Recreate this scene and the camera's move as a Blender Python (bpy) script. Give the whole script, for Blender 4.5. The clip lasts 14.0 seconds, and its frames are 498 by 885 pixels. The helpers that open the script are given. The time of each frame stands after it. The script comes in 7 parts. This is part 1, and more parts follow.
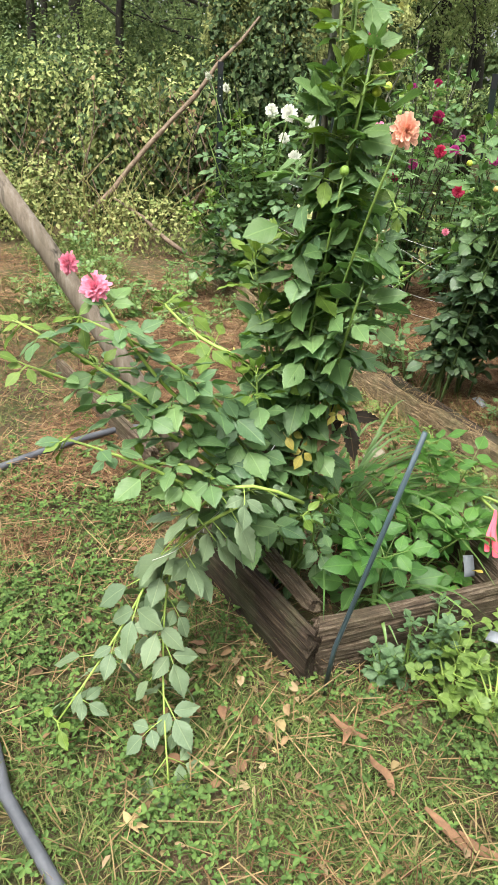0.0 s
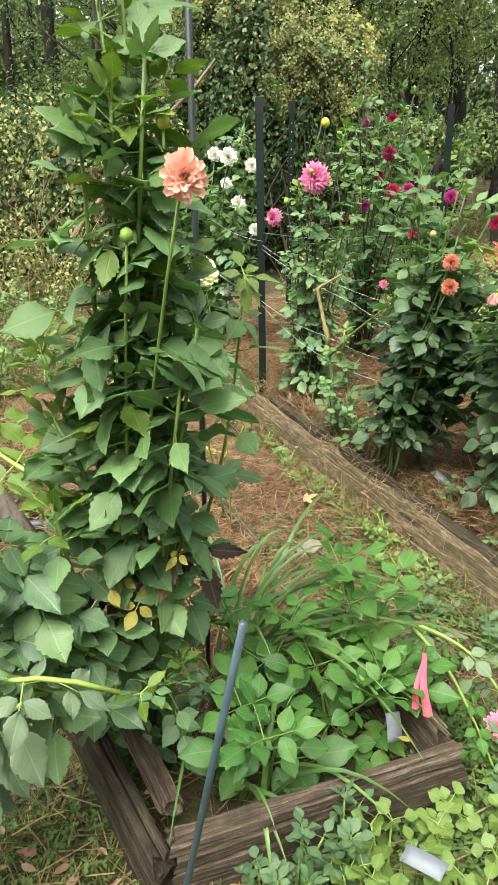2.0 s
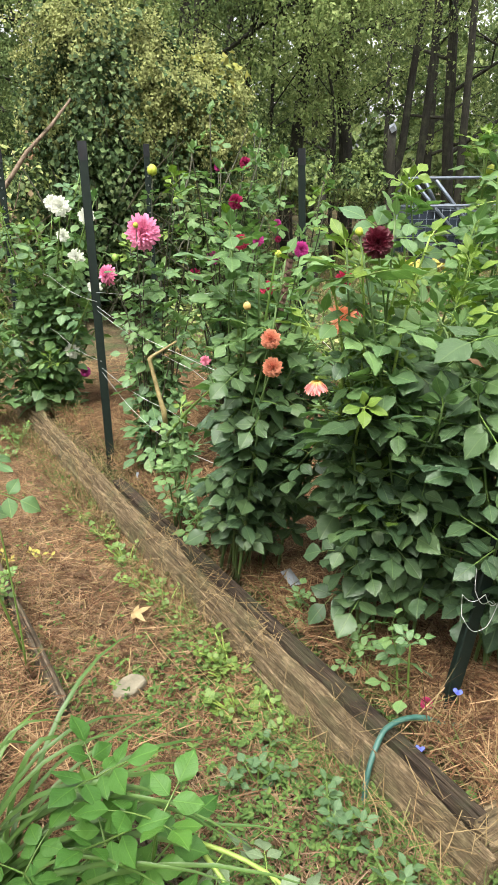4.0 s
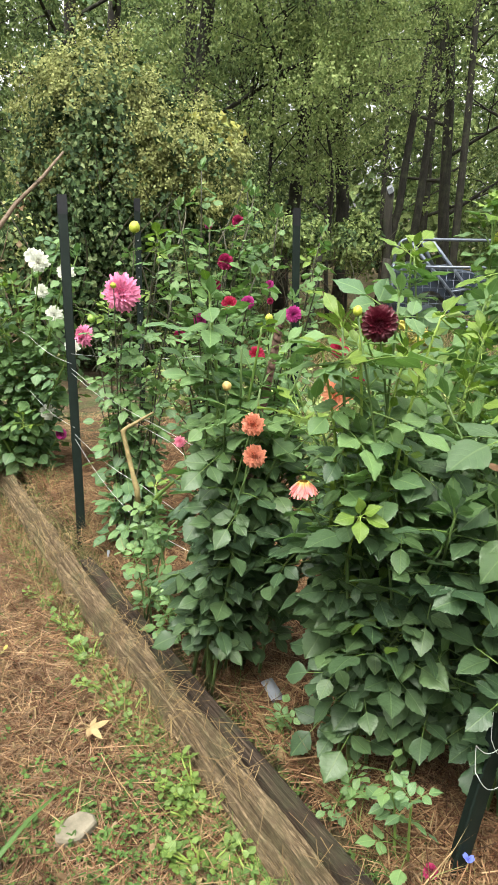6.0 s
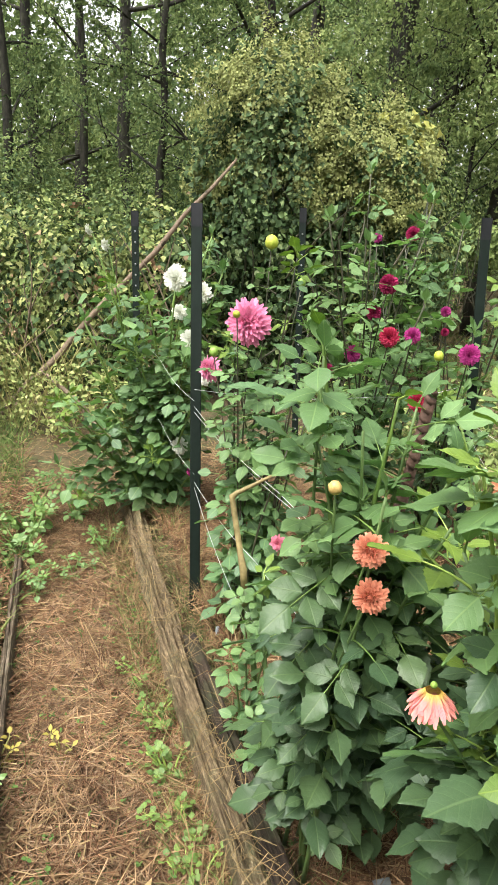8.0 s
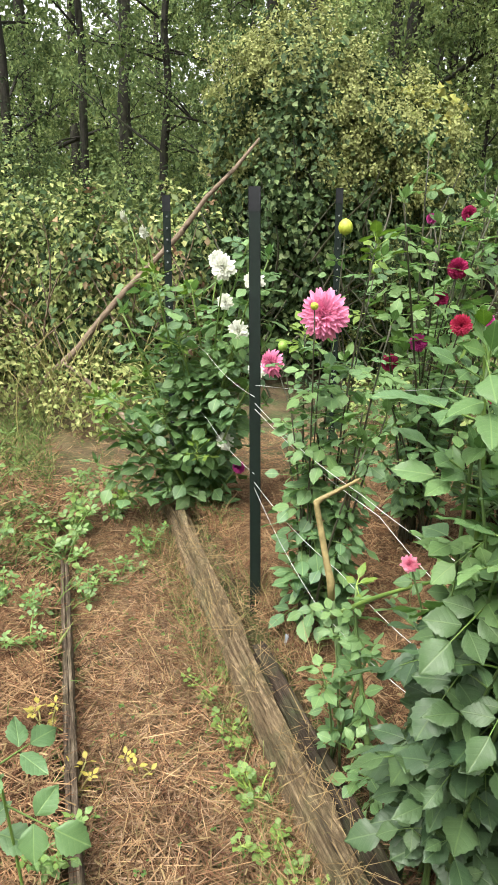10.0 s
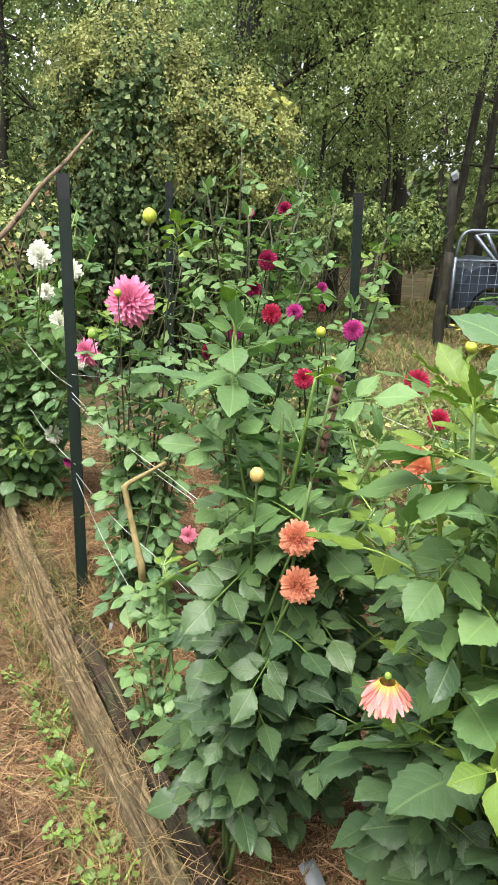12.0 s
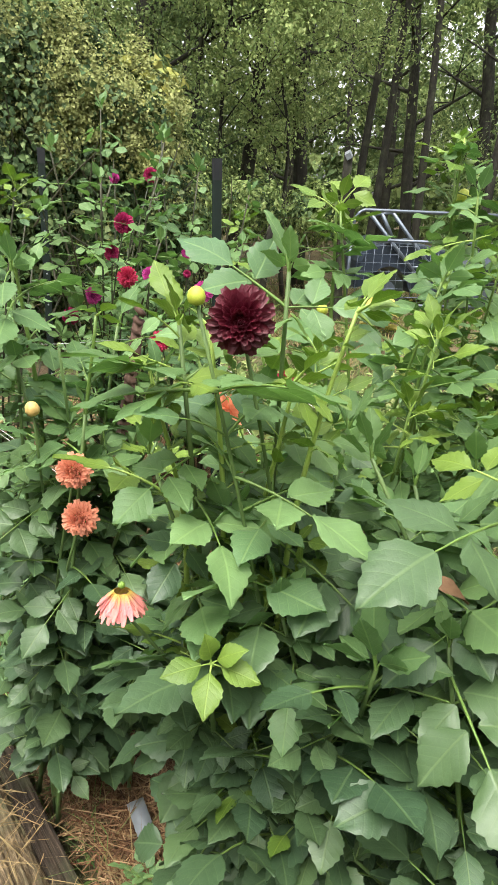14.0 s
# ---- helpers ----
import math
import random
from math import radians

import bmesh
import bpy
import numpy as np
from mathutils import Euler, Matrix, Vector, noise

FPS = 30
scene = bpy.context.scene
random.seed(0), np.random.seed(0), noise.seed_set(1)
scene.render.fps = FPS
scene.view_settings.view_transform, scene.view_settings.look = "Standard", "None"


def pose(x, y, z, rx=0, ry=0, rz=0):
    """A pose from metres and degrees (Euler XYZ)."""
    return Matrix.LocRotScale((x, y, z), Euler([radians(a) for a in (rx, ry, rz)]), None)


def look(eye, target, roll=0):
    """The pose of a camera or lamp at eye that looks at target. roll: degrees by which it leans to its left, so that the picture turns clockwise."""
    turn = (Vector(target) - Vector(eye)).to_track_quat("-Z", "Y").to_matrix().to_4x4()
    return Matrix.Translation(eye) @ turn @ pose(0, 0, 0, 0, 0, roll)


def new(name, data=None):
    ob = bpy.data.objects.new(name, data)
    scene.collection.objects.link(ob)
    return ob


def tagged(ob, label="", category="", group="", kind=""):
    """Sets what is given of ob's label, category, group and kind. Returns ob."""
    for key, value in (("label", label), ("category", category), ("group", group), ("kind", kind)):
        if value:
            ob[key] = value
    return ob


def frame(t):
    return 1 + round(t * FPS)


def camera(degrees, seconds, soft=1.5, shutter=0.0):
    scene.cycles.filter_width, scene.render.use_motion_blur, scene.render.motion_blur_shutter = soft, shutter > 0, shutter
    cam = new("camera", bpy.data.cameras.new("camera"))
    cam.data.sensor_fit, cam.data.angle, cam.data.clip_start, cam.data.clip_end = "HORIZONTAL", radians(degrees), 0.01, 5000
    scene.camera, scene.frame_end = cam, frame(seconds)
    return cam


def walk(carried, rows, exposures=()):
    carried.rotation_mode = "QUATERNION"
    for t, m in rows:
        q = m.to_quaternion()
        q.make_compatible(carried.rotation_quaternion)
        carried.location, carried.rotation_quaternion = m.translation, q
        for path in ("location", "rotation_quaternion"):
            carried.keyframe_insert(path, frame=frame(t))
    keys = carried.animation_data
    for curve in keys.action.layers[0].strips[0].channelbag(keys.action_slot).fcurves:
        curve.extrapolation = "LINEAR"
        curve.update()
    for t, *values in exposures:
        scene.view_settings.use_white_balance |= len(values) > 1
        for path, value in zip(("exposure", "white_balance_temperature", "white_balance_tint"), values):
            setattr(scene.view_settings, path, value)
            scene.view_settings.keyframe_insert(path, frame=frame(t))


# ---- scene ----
cam = camera(39.1, 14.0)
PATH = [
    (0, (1.409, 1.097, 1.376), (1.387, 2.869, 0.449), 2.9),
    (0.5, (1.537, 1.117, 1.367), (1.526, 2.907, 0.474), 2.9),
    (1, (1.606, 1.239, 1.36), (1.627, 3.048, 0.509), 2.3),
    (1.5, (1.677, 1.465, 1.365), (1.672, 3.281, 0.526), 1.2),
    (2, (1.752, 1.586, 1.36), (1.688, 3.403, 0.528), 0.3),
    (2.5, (1.918, 1.675, 1.36), (1.825, 3.495, 0.536), -0.2),
    (3, (2.044, 1.751, 1.375), (1.992, 3.58, 0.566), -0.7),
    (3.5, (2.083, 1.894, 1.385), (2.127, 3.737, 0.609), -0.6),
    (4, (2.1, 2.052, 1.397), (2.252, 3.9, 0.648), 0.0),
    (4.2, (2.112, 2.085, 1.4), (2.302, 3.934, 0.663), 0.1),
    (6.3, (2.181, 2.379, 1.414), (2.332, 4.277, 0.801), 2.3),
    (6.5, (2.222, 2.418, 1.415), (2.334, 4.317, 0.8), 2.7),
    (7, (2.407, 2.554, 1.39), (2.358, 4.457, 0.775), 2.0),
    (7.5, (2.41, 2.718, 1.375), (2.207, 4.615, 0.773), 1.9),
    (8, (2.288, 2.892, 1.419), (1.955, 4.769, 0.814), 1.4),
    (8.2, (2.258, 2.938, 1.418), (1.882, 4.806, 0.81), 1.0),
    (10.3, (2.04, 2.99, 1.427), (1.747, 4.856, 0.77), -0.3),
    (10.5, (2.058, 2.989, 1.427), (1.809, 4.86, 0.768), -0.1),
    (11, (2.121, 2.974, 1.414), (1.978, 4.859, 0.761), 0.3),
    (11.5, (2.164, 2.963, 1.42), (2.133, 4.855, 0.773), 1.2),
    (12, (2.207, 2.958, 1.405), (2.259, 4.849, 0.755), 2.0),
    (12.5, (2.253, 2.951, 1.383), (2.363, 4.831, 0.709), 2.6),
    (13, (2.318, 2.925, 1.363), (2.485, 4.796, 0.675), 3.0),
    (13.5, (2.378, 2.909, 1.356), (2.594, 4.773, 0.666), 3.0),
    (14, (2.412, 2.894, 1.354), (2.69, 4.753, 0.67), 3.2),
]
walk(cam, [(t, look(eye, target, roll)) for t, eye, target, roll in PATH])

# ---- world, sun and exposure ----
world = bpy.data.worlds.new("overcast_sky")
scene.world = world
world.use_nodes = True
wn, wl = world.node_tree.nodes, world.node_tree.links
sky = wn.new("ShaderNodeTexSky")
sky.sky_type, sky.sun_disc = "NISHITA", False
sky.sun_elevation, sky.sun_rotation = radians(65), radians(210)
sky.dust_density, sky.air_density = 4.0, 1.0
hsv = wn.new("ShaderNodeHueSaturation")
hsv.inputs["Saturation"].default_value = 0.12
wl.new(sky.outputs["Color"], hsv.inputs["Color"])
wl.new(hsv.outputs["Color"], wn["Background"].inputs["Color"])
wn["Background"].inputs["Strength"].default_value = 0.15
sun = new("sun", bpy.data.lights.new("sun", "SUN"))
sun.data.energy, sun.data.angle, sun.data.color = 1.5, radians(40), (1.0, 0.95, 0.83)
sun.matrix_world = look((0, 0, 10), (0.24, 0.44, 8.9))
scene.view_settings.exposure = 1.74

# ---- materials ----


class Nodes:
    """A material's node tree with short calls."""

    def __init__(self, name):
        self.mat = bpy.data.materials.new(name)
        self.mat.use_nodes = True
        self.t = self.mat.node_tree
        self.p = self.t.nodes["Principled BSDF"]
        self.out = self.t.nodes["Material Output"]

    def n(self, kind, **inputs):
        node = self.t.nodes.new(kind)
        for k, v in inputs.items():
            self.put(node.inputs[int(k[1:]) if k[0] == "i" and k[1:].isdigit() else k.replace("_", " ")], v)
        return node

    def put(self, socket, v):
        if hasattr(v, "is_output"):
            self.t.links.new(v, socket)
        else:
            socket.default_value = v

    def math(self, op, a, b=0.0, c=0.0):
        node = self.t.nodes.new("ShaderNodeMath")
        node.operation = op
        for i, v in enumerate((a, b, c)):
            self.put(node.inputs[i], v)
        return node.outputs[0]

    def ramp(self, fac, *stops):
        node = self.t.nodes.new("ShaderNodeValToRGB")
        el = node.color_ramp.elements
        while len(el) < len(stops):
            el.new(0.5)
        for e, (p, c) in zip(el, stops):
            e.position, e.color = p, (*c, 1) if len(c) == 3 else c
        self.put(node.inputs[0], fac)
        return node.outputs[0]

    def mix(self, fac, a, b, mode="MIX"):
        node = self.t.nodes.new("ShaderNodeMix")
        node.data_type, node.blend_type = "RGBA", mode
        for s, v in ((0, fac), (6, a), (7, b)):
            self.put(node.inputs[s], (*v, 1) if isinstance(v, tuple) and len(v) == 3 else v)
        return node.outputs[2]

    def noise(self, scale, detail=4, rough=0.55, vec=None):
        node = self.n("ShaderNodeTexNoise", Scale=scale, Detail=detail, Roughness=rough)
        if vec:
            self.put(node.inputs["Vector"], vec)
        return node.outputs[0]

    def coord(self, kind="Object", scale=None):
        out = self.t.nodes.new("ShaderNodeTexCoord").outputs[kind]
        if scale:
            m = self.n("ShaderNodeMapping", Vector=out)
            m.inputs["Scale"].default_value = scale
            out = m.outputs[0]
        return out

    def world_at(self):
        return self.t.nodes.new("ShaderNodeNewGeometry").outputs["Position"]

    def island(self):
        return self.t.nodes.new("ShaderNodeNewGeometry").outputs["Random Per Island"]

    def any(self):
        return self.t.nodes.new("ShaderNodeObjectInfo").outputs["Random"]

    def bump(self, height, strength=0.3, dist=0.004):
        self.put(self.p.inputs["Normal"], self.n("ShaderNodeBump", Height=height, Strength=strength, Distance=dist).outputs[0])

    def set(self, color, rough=0.6, metal=0.0, spec=0.5):
        self.put(self.p.inputs["Base Color"], (*color, 1) if isinstance(color, tuple) else color)
        self.put(self.p.inputs["Roughness"], rough)
        self.p.inputs["Metallic"].default_value = metal
        self.p.inputs["Specular IOR Level"].default_value = spec
        return self

    def thin(self, color, share):
        """Lets part of the light through, as leaves and petals do."""
        tr = self.n("ShaderNodeBsdfTranslucent", Color=color)
        mx = self.n("ShaderNodeMixShader", i0=share, i1=self.p.outputs[0], i2=tr.outputs[0])
        self.t.links.new(mx.outputs[0], self.out.inputs[0])
        return self


def leaf_mat(name, dark, mid, pale, rough=0.45, veins=True, single=True, through_light=0.1, spots=0.0, spec=0.5):
    m = Nodes(name)
    rnd = m.any() if single else m.island()
    col = m.ramp(rnd, (0.0, dark), (0.55, mid), (1.0, pale))
    where = m.world_at()
    mottle = m.noise(38.0, 4, 0.6, where)
    col = m.mix(m.math("MULTIPLY", mottle, 0.45), col, tuple(c * 0.55 for c in mid))
    broad = m.noise(2.6, 2, 0.5, where)
    col = m.mix(m.ramp(broad, (0.45, (0, 0, 0)), (0.8, (0.5, 0.5, 0.5))), col, (mid[0] * 1.35, mid[1] * 1.15, mid[2] * 0.9))
    if spots:
        sp = m.noise(9.0, 5, 0.7, where)
        col = m.mix(m.ramp(sp, (0.62, (0, 0, 0)), (0.72, (spots, spots, spots))), col, (0.30, 0.24, 0.08))
    if veins:
        uv = m.n("ShaderNodeSeparateXYZ", Vector=m.coord("UV"))
        across = m.math("ABSOLUTE", m.math("SUBTRACT", uv.outputs[0], 0.5))
        rib = m.ramp(across, (0.012, (1, 1, 1)), (0.035, (0, 0, 0)))
        course = m.math("MULTIPLY", m.math("SUBTRACT", uv.outputs[1], m.math("MULTIPLY", across, 0.6)), 19.0)
        puff = m.math("ABSOLUTE", m.math("SINE", course))
        side = m.ramp(puff, (0.05, (1, 1, 1)), (0.2, (0, 0, 0)))
        web = m.n("ShaderNodeTexVoronoi", Vector=m.coord("UV"), Scale=17.0)
        web.feature = "DISTANCE_TO_EDGE"
        cell = m.math("MINIMUM", m.math("MULTIPLY", web.outputs["Distance"], 4.0), 1.0)
        vein = m.math("MAXIMUM", m.math("MULTIPLY", rib, 0.3), m.math("MAXIMUM", m.math("MULTIPLY", side, 0.11), m.math("MULTIPLY", m.math("LESS_THAN", cell, 0.16), 0.06)))
        col = m.mix(vein, col, (pale[0] * 1.7, pale[1] * 1.5, pale[2] * 1.5))
        relief = m.math("ADD", m.math("MULTIPLY", m.math("POWER", puff, 0.6), 0.22), m.math("MULTIPLY", cell, 0.05))
        relief = m.math("SUBTRACT", relief, m.math("MULTIPLY", rib, 0.3))
        m.bump(m.math("ADD", relief, m.math("MULTIPLY", mottle, 0.8)), 0.42, 0.0024)
    m.set(col, m.math("ADD", rough - 0.1, m.math("MULTIPLY", mottle, 0.2)), spec=spec)
    lit = m.mix(1.0, col, (1.2, 1.45, 0.75), "MULTIPLY")
    return m.thin(lit, through_light).mat


def wood_mat(name, a, b, c, grain=(3, 60, 60), green=0.25, split=None, mottle=0.0):
    m = Nodes(name)
    at = m.coord("Object", grain)
    fibre = m.noise(1.6, 8, 0.7, at)
    crack = m.noise(0.9, 6, 0.6, m.coord("Object", split or (grain[0] * 0.6, grain[1] * 0.8, grain[2] * 0.8)))
    col = m.ramp(fibre, (0.3, a), (0.52, b), (0.72, c))
    col = m.mix(m.ramp(crack, (0.33, (0.9,) * 3), (0.42, (0, 0, 0))), col, (0.02, 0.016, 0.012))
    stain = m.noise(7.0, 4, 0.6, m.coord("Object"))
    col = m.mix(m.ramp(stain, (0.48, (0, 0, 0)), (0.7, (green,) * 3)), col, (0.09, 0.11, 0.05))
    if mottle:
        spot = m.noise(32.0, 6, 0.75, m.coord("Object"))
        col = m.mix(m.ramp(spot, (0.4, (mottle,) * 3), (0.62, (0, 0, 0))), col, tuple(v * 1.2 for v in a))
    m.set(col, 0.85, spec=0.25)
    m.bump(m.math("ADD", fibre, m.math("MULTIPLY", crack, 0.8)), 0.9, 0.01)
    return m.mat


def petal_mat(name, heart, tip, rough=0.55):
    m = Nodes(name)
    uv = m.n("ShaderNodeSeparateXYZ", Vector=m.coord("UV"))
    col = m.ramp(uv.outputs[1], (0.05, heart), (0.5, tip), (1.0, tuple(min(1, c * 1.12 + 0.01) for c in tip)))
    var = m.noise(60, 3, 0.6, m.world_at())
    col = m.mix(m.math("MULTIPLY", var, 0.4), col, tuple(c * 0.7 for c in tip))
    rnd = m.island()
    col = m.mix(m.math("MULTIPLY", rnd, 0.22), col, tuple(c * 0.6 for c in heart))
    streak = m.math("MULTIPLY", m.math("ABSOLUTE", m.math("SINE", m.math("MULTIPLY", uv.outputs[0], 19.0))), 1.0)
    m.bump(streak, 0.25, 0.002)
    m.set(col, rough, spec=0.3 if rough > 0.5 else 0.6)
    return m.thin(col, 0.25).mat


def plain_mat(name, a, b, rough, metal=0.0, scale=30.0, bump=0.2, spec=0.5):
    m = Nodes(name)
    n1 = m.noise(scale, 5, 0.6, m.coord("Object"))
    n2 = m.noise(scale * 0.15, 3, 0.6, m.coord("Object"))
    col = m.mix(m.ramp(m.math("ADD", m.math("MULTIPLY", n1, 0.5), m.math("MULTIPLY", n2, 0.5)), (0.35, (0, 0, 0)), (0.65, (1, 1, 1))), a, b)
    m.set(col, rough, metal, spec)
    m.bump(n1, bump, 0.003)
    return m.mat


def strand_mat(name, *cols, rough=0.75, share=0.15, spec=0.15):
    """Blades, needles and small leaves that vary piece by piece."""
    m = Nodes(name)
    k = len(cols) - 1
    col = m.ramp(m.island(), *[(i / k, c) for i, c in enumerate(cols)])
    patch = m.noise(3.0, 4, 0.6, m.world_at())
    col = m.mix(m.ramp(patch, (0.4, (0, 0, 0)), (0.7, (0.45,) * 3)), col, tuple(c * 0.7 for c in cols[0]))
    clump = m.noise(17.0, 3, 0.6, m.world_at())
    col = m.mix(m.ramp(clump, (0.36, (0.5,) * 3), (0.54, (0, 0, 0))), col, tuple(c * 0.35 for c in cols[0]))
    m.set(col, rough, spec=spec)
    return m.thin(col, share).mat


LEAF = leaf_mat("dahlia_leaf", (0.078, 0.153, 0.080), (0.117, 0.215, 0.092), (0.186, 0.306, 0.116), rough=0.42, spec=0.36, through_light=0.26)
# Low bush leaves: dark green with the shade under the canopy put into the colour.
LEAF_SHADED = leaf_mat("dahlia_leaf_shaded", (0.041, 0.083, 0.043), (0.064, 0.117, 0.055), (0.110, 0.182, 0.074), rough=0.41, spec=0.38, through_light=0.25)
LEAF_YOUNG = leaf_mat("dahlia_leaf_young", (0.084, 0.156, 0.025), (0.118, 0.198, 0.031), (0.163, 0.251, 0.042), rough=0.48, through_light=0.22, spec=0.38)
LEAF_PALE = leaf_mat("dahlia_leaf_underside", (0.100, 0.157, 0.085), (0.128, 0.190, 0.104), (0.162, 0.228, 0.123), rough=0.65)
LEAF_SMALL = leaf_mat("young_dahlia_leaf", (0.076, 0.148, 0.058), (0.106, 0.196, 0.072), (0.151, 0.259, 0.092), rough=0.48, through_light=0.28, spec=0.32)
LEAF_BOX = leaf_mat("box_dahlia_leaf", (0.041, 0.124, 0.027), (0.062, 0.166, 0.032), (0.099, 0.225, 0.041), rough=0.47, through_light=0.25, spec=0.36)
LEAF_DEAD = leaf_mat("withered_leaf", (0.02, 0.015, 0.012), (0.05, 0.035, 0.02), (0.16, 0.10, 0.05), rough=0.8, through_light=0.05)
LEAF_YELLOW = leaf_mat("yellowed_leaf", (0.22, 0.18, 0.03), (0.31, 0.27, 0.05), (0.38, 0.34, 0.08), rough=0.6, spots=0.8)
LEAF_WEED = leaf_mat("weed_leaf", (0.078, 0.151, 0.032), (0.118, 0.198, 0.042), (0.172, 0.266, 0.056), rough=0.5, single=False, through_light=0.18)
LEAF_LOOSE = leaf_mat("loose_weed_leaf", (0.064, 0.141, 0.035), (0.092, 0.179, 0.045), (0.151, 0.244, 0.053), single=False)
LEAF_MUTED = leaf_mat("nettle_leaf", (0.042, 0.095, 0.042), (0.065, 0.13, 0.054), (0.1, 0.18, 0.066), rough=0.6, single=False)
STRAP = leaf_mat("strap_leaf", (0.051, 0.115, 0.025), (0.081, 0.162, 0.036), (0.128, 0.230, 0.047), veins=False, rough=0.42)
STEM = plain_mat("green_stem", (0.09, 0.17, 0.035), (0.16, 0.24, 0.05), 0.5)
STEM_YOUNG = plain_mat("light_stem", (0.22, 0.33, 0.06), (0.30, 0.40, 0.09), 0.5)
STEM_DARK = plain_mat("dark_stem", (0.03, 0.04, 0.02), (0.07, 0.06, 0.035), 0.6)
STEM_YELLOW = plain_mat("yellowed_stem", (0.20, 0.20, 0.06), (0.36, 0.31, 0.12), 0.55, scale=25)
# Green stem darkened in colour for the shade low in the bushes.
STEM_SHADE = plain_mat("shaded_green_stem", (0.055, 0.10, 0.03), (0.105, 0.17, 0.045), 0.55)
STEM_BROKEN = plain_mat("dried_stem", (0.13, 0.10, 0.035), (0.34, 0.27, 0.12), 0.65, scale=45, bump=0.5)
SEPAL = plain_mat("sepal_green", (0.14, 0.26, 0.04), (0.24, 0.36, 0.06), 0.5)
BUD_YELLOW = plain_mat("yellow_bud", (0.30, 0.38, 0.035), (0.46, 0.48, 0.06), 0.5)
BUD_CREAM = plain_mat("cream_bud", (0.50, 0.30, 0.09), (0.55, 0.42, 0.16), 0.5)
PINK = petal_mat("pink_petal", (0.50, 0.09, 0.22), (0.85, 0.29, 0.48))
PINK_HOT = petal_mat("hot_pink_petal", (0.78, 0.17, 0.30), (0.90, 0.33, 0.46))
PEACH_BIG = petal_mat("peach_petal", (0.92, 0.60, 0.30), (0.95, 0.50, 0.38))
PEACH = petal_mat("coral_petal", (0.52, 0.11, 0.07), (0.84, 0.37, 0.24))
ORANGE = petal_mat("orange_petal", (0.80, 0.30, 0.16), (0.85, 0.36, 0.22))
DARK = petal_mat("maroon_petal", (0.012, 0.001, 0.003), (0.118, 0.004, 0.018), rough=0.5)
CRIMSON = petal_mat("crimson_petal", (0.16, 0.008, 0.045), (0.42, 0.025, 0.12))
MAGENTA = petal_mat("magenta_petal", (0.30, 0.02, 0.16), (0.55, 0.06, 0.30))
SCARLET = petal_mat("scarlet_petal", (0.34, 0.015, 0.04), (0.52, 0.035, 0.10))
WHITE = petal_mat("white_petal", (0.62, 0.68, 0.42), (0.84, 0.85, 0.78))
CREAM = petal_mat("cream_petal", (0.55, 0.62, 0.18), (0.76, 0.78, 0.42))
FADED = petal_mat("faded_pink_petal", (0.66, 0.52, 0.08), (0.78, 0.27, 0.28))
OLD_WOOD = wood_mat("weathered_grey_wood", (0.03, 0.021, 0.014), (0.12, 0.088, 0.06), (0.34, 0.28, 0.21), grain=(6, 90, 90), split=(2, 60, 60), mottle=0.5)
DARK_WOOD = wood_mat("dark_brown_wood", (0.012, 0.009, 0.007), (0.041, 0.028, 0.019), (0.135, 0.098, 0.068), grain=(4, 90, 90), green=0.4)
TIMBER = wood_mat("weathered_timber", (0.061, 0.043, 0.025), (0.215, 0.158, 0.093), (0.484, 0.367, 0.221), grain=(17.600, 126.000, 117.600), green=0.6, split=(4.400, 84.000, 78.400), mottle=0.6)
POLE_WOOD = wood_mat("grey_pole_wood", (0.12, 0.095, 0.07), (0.20, 0.165, 0.13), (0.30, 0.26, 0.22), grain=(30, 30, 2.5), green=0.1)
DEAD_WOOD = wood_mat("bare_branch_wood", (0.11, 0.078, 0.054), (0.19, 0.14, 0.10), (0.29, 0.23, 0.17), grain=(14, 14, 14), green=0.1)
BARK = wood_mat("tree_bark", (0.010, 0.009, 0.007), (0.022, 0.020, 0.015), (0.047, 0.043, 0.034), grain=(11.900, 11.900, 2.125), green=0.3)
POST = plain_mat("dark_green_paint", (0.003, 0.008, 0.006), (0.006, 0.014, 0.010), 0.6, scale=50, spec=0.3)
POST_TIP = plain_mat("scuffed_steel", (0.004, 0.005, 0.007), (0.013, 0.014, 0.017), 0.55, 0.2)
STUD = plain_mat("worn_stud_steel", (0.25, 0.26, 0.27), (0.40, 0.40, 0.40), 0.4, 0.4)
BLUE_STAKE = plain_mat("slate_blue_plastic", (0.036, 0.06, 0.075), (0.064, 0.098, 0.115), 0.45)
RUST = plain_mat("rusty_steel", (0.05, 0.026, 0.018), (0.12, 0.065, 0.045), 0.8, 0.2, 80)
ROD = plain_mat("dark_rod", (0.008, 0.014, 0.012), (0.022, 0.03, 0.027), 0.45)
TWINE = plain_mat("white_twine", (0.42, 0.43, 0.42), (0.6, 0.6, 0.58), 0.8, scale=300)
HOSE = plain_mat("grey_hose_rubber", (0.05, 0.055, 0.065), (0.10, 0.105, 0.12), 0.5)
TEAL = plain_mat("teal_green_hose", (0.018, 0.078, 0.063), (0.054, 0.132, 0.108), 0.5, scale=90)
TAG = plain_mat("grey_white_plastic", (0.143, 0.159, 0.179), (0.223, 0.243, 0.267), 0.6)
RIBBON = plain_mat("pink_ribbon", (0.80, 0.08, 0.13), (0.90, 0.14, 0.20), 0.5)
STEEL = plain_mat("blue_grey_steel", (0.088, 0.110, 0.143), (0.149, 0.171, 0.204), 0.4, 0.5)
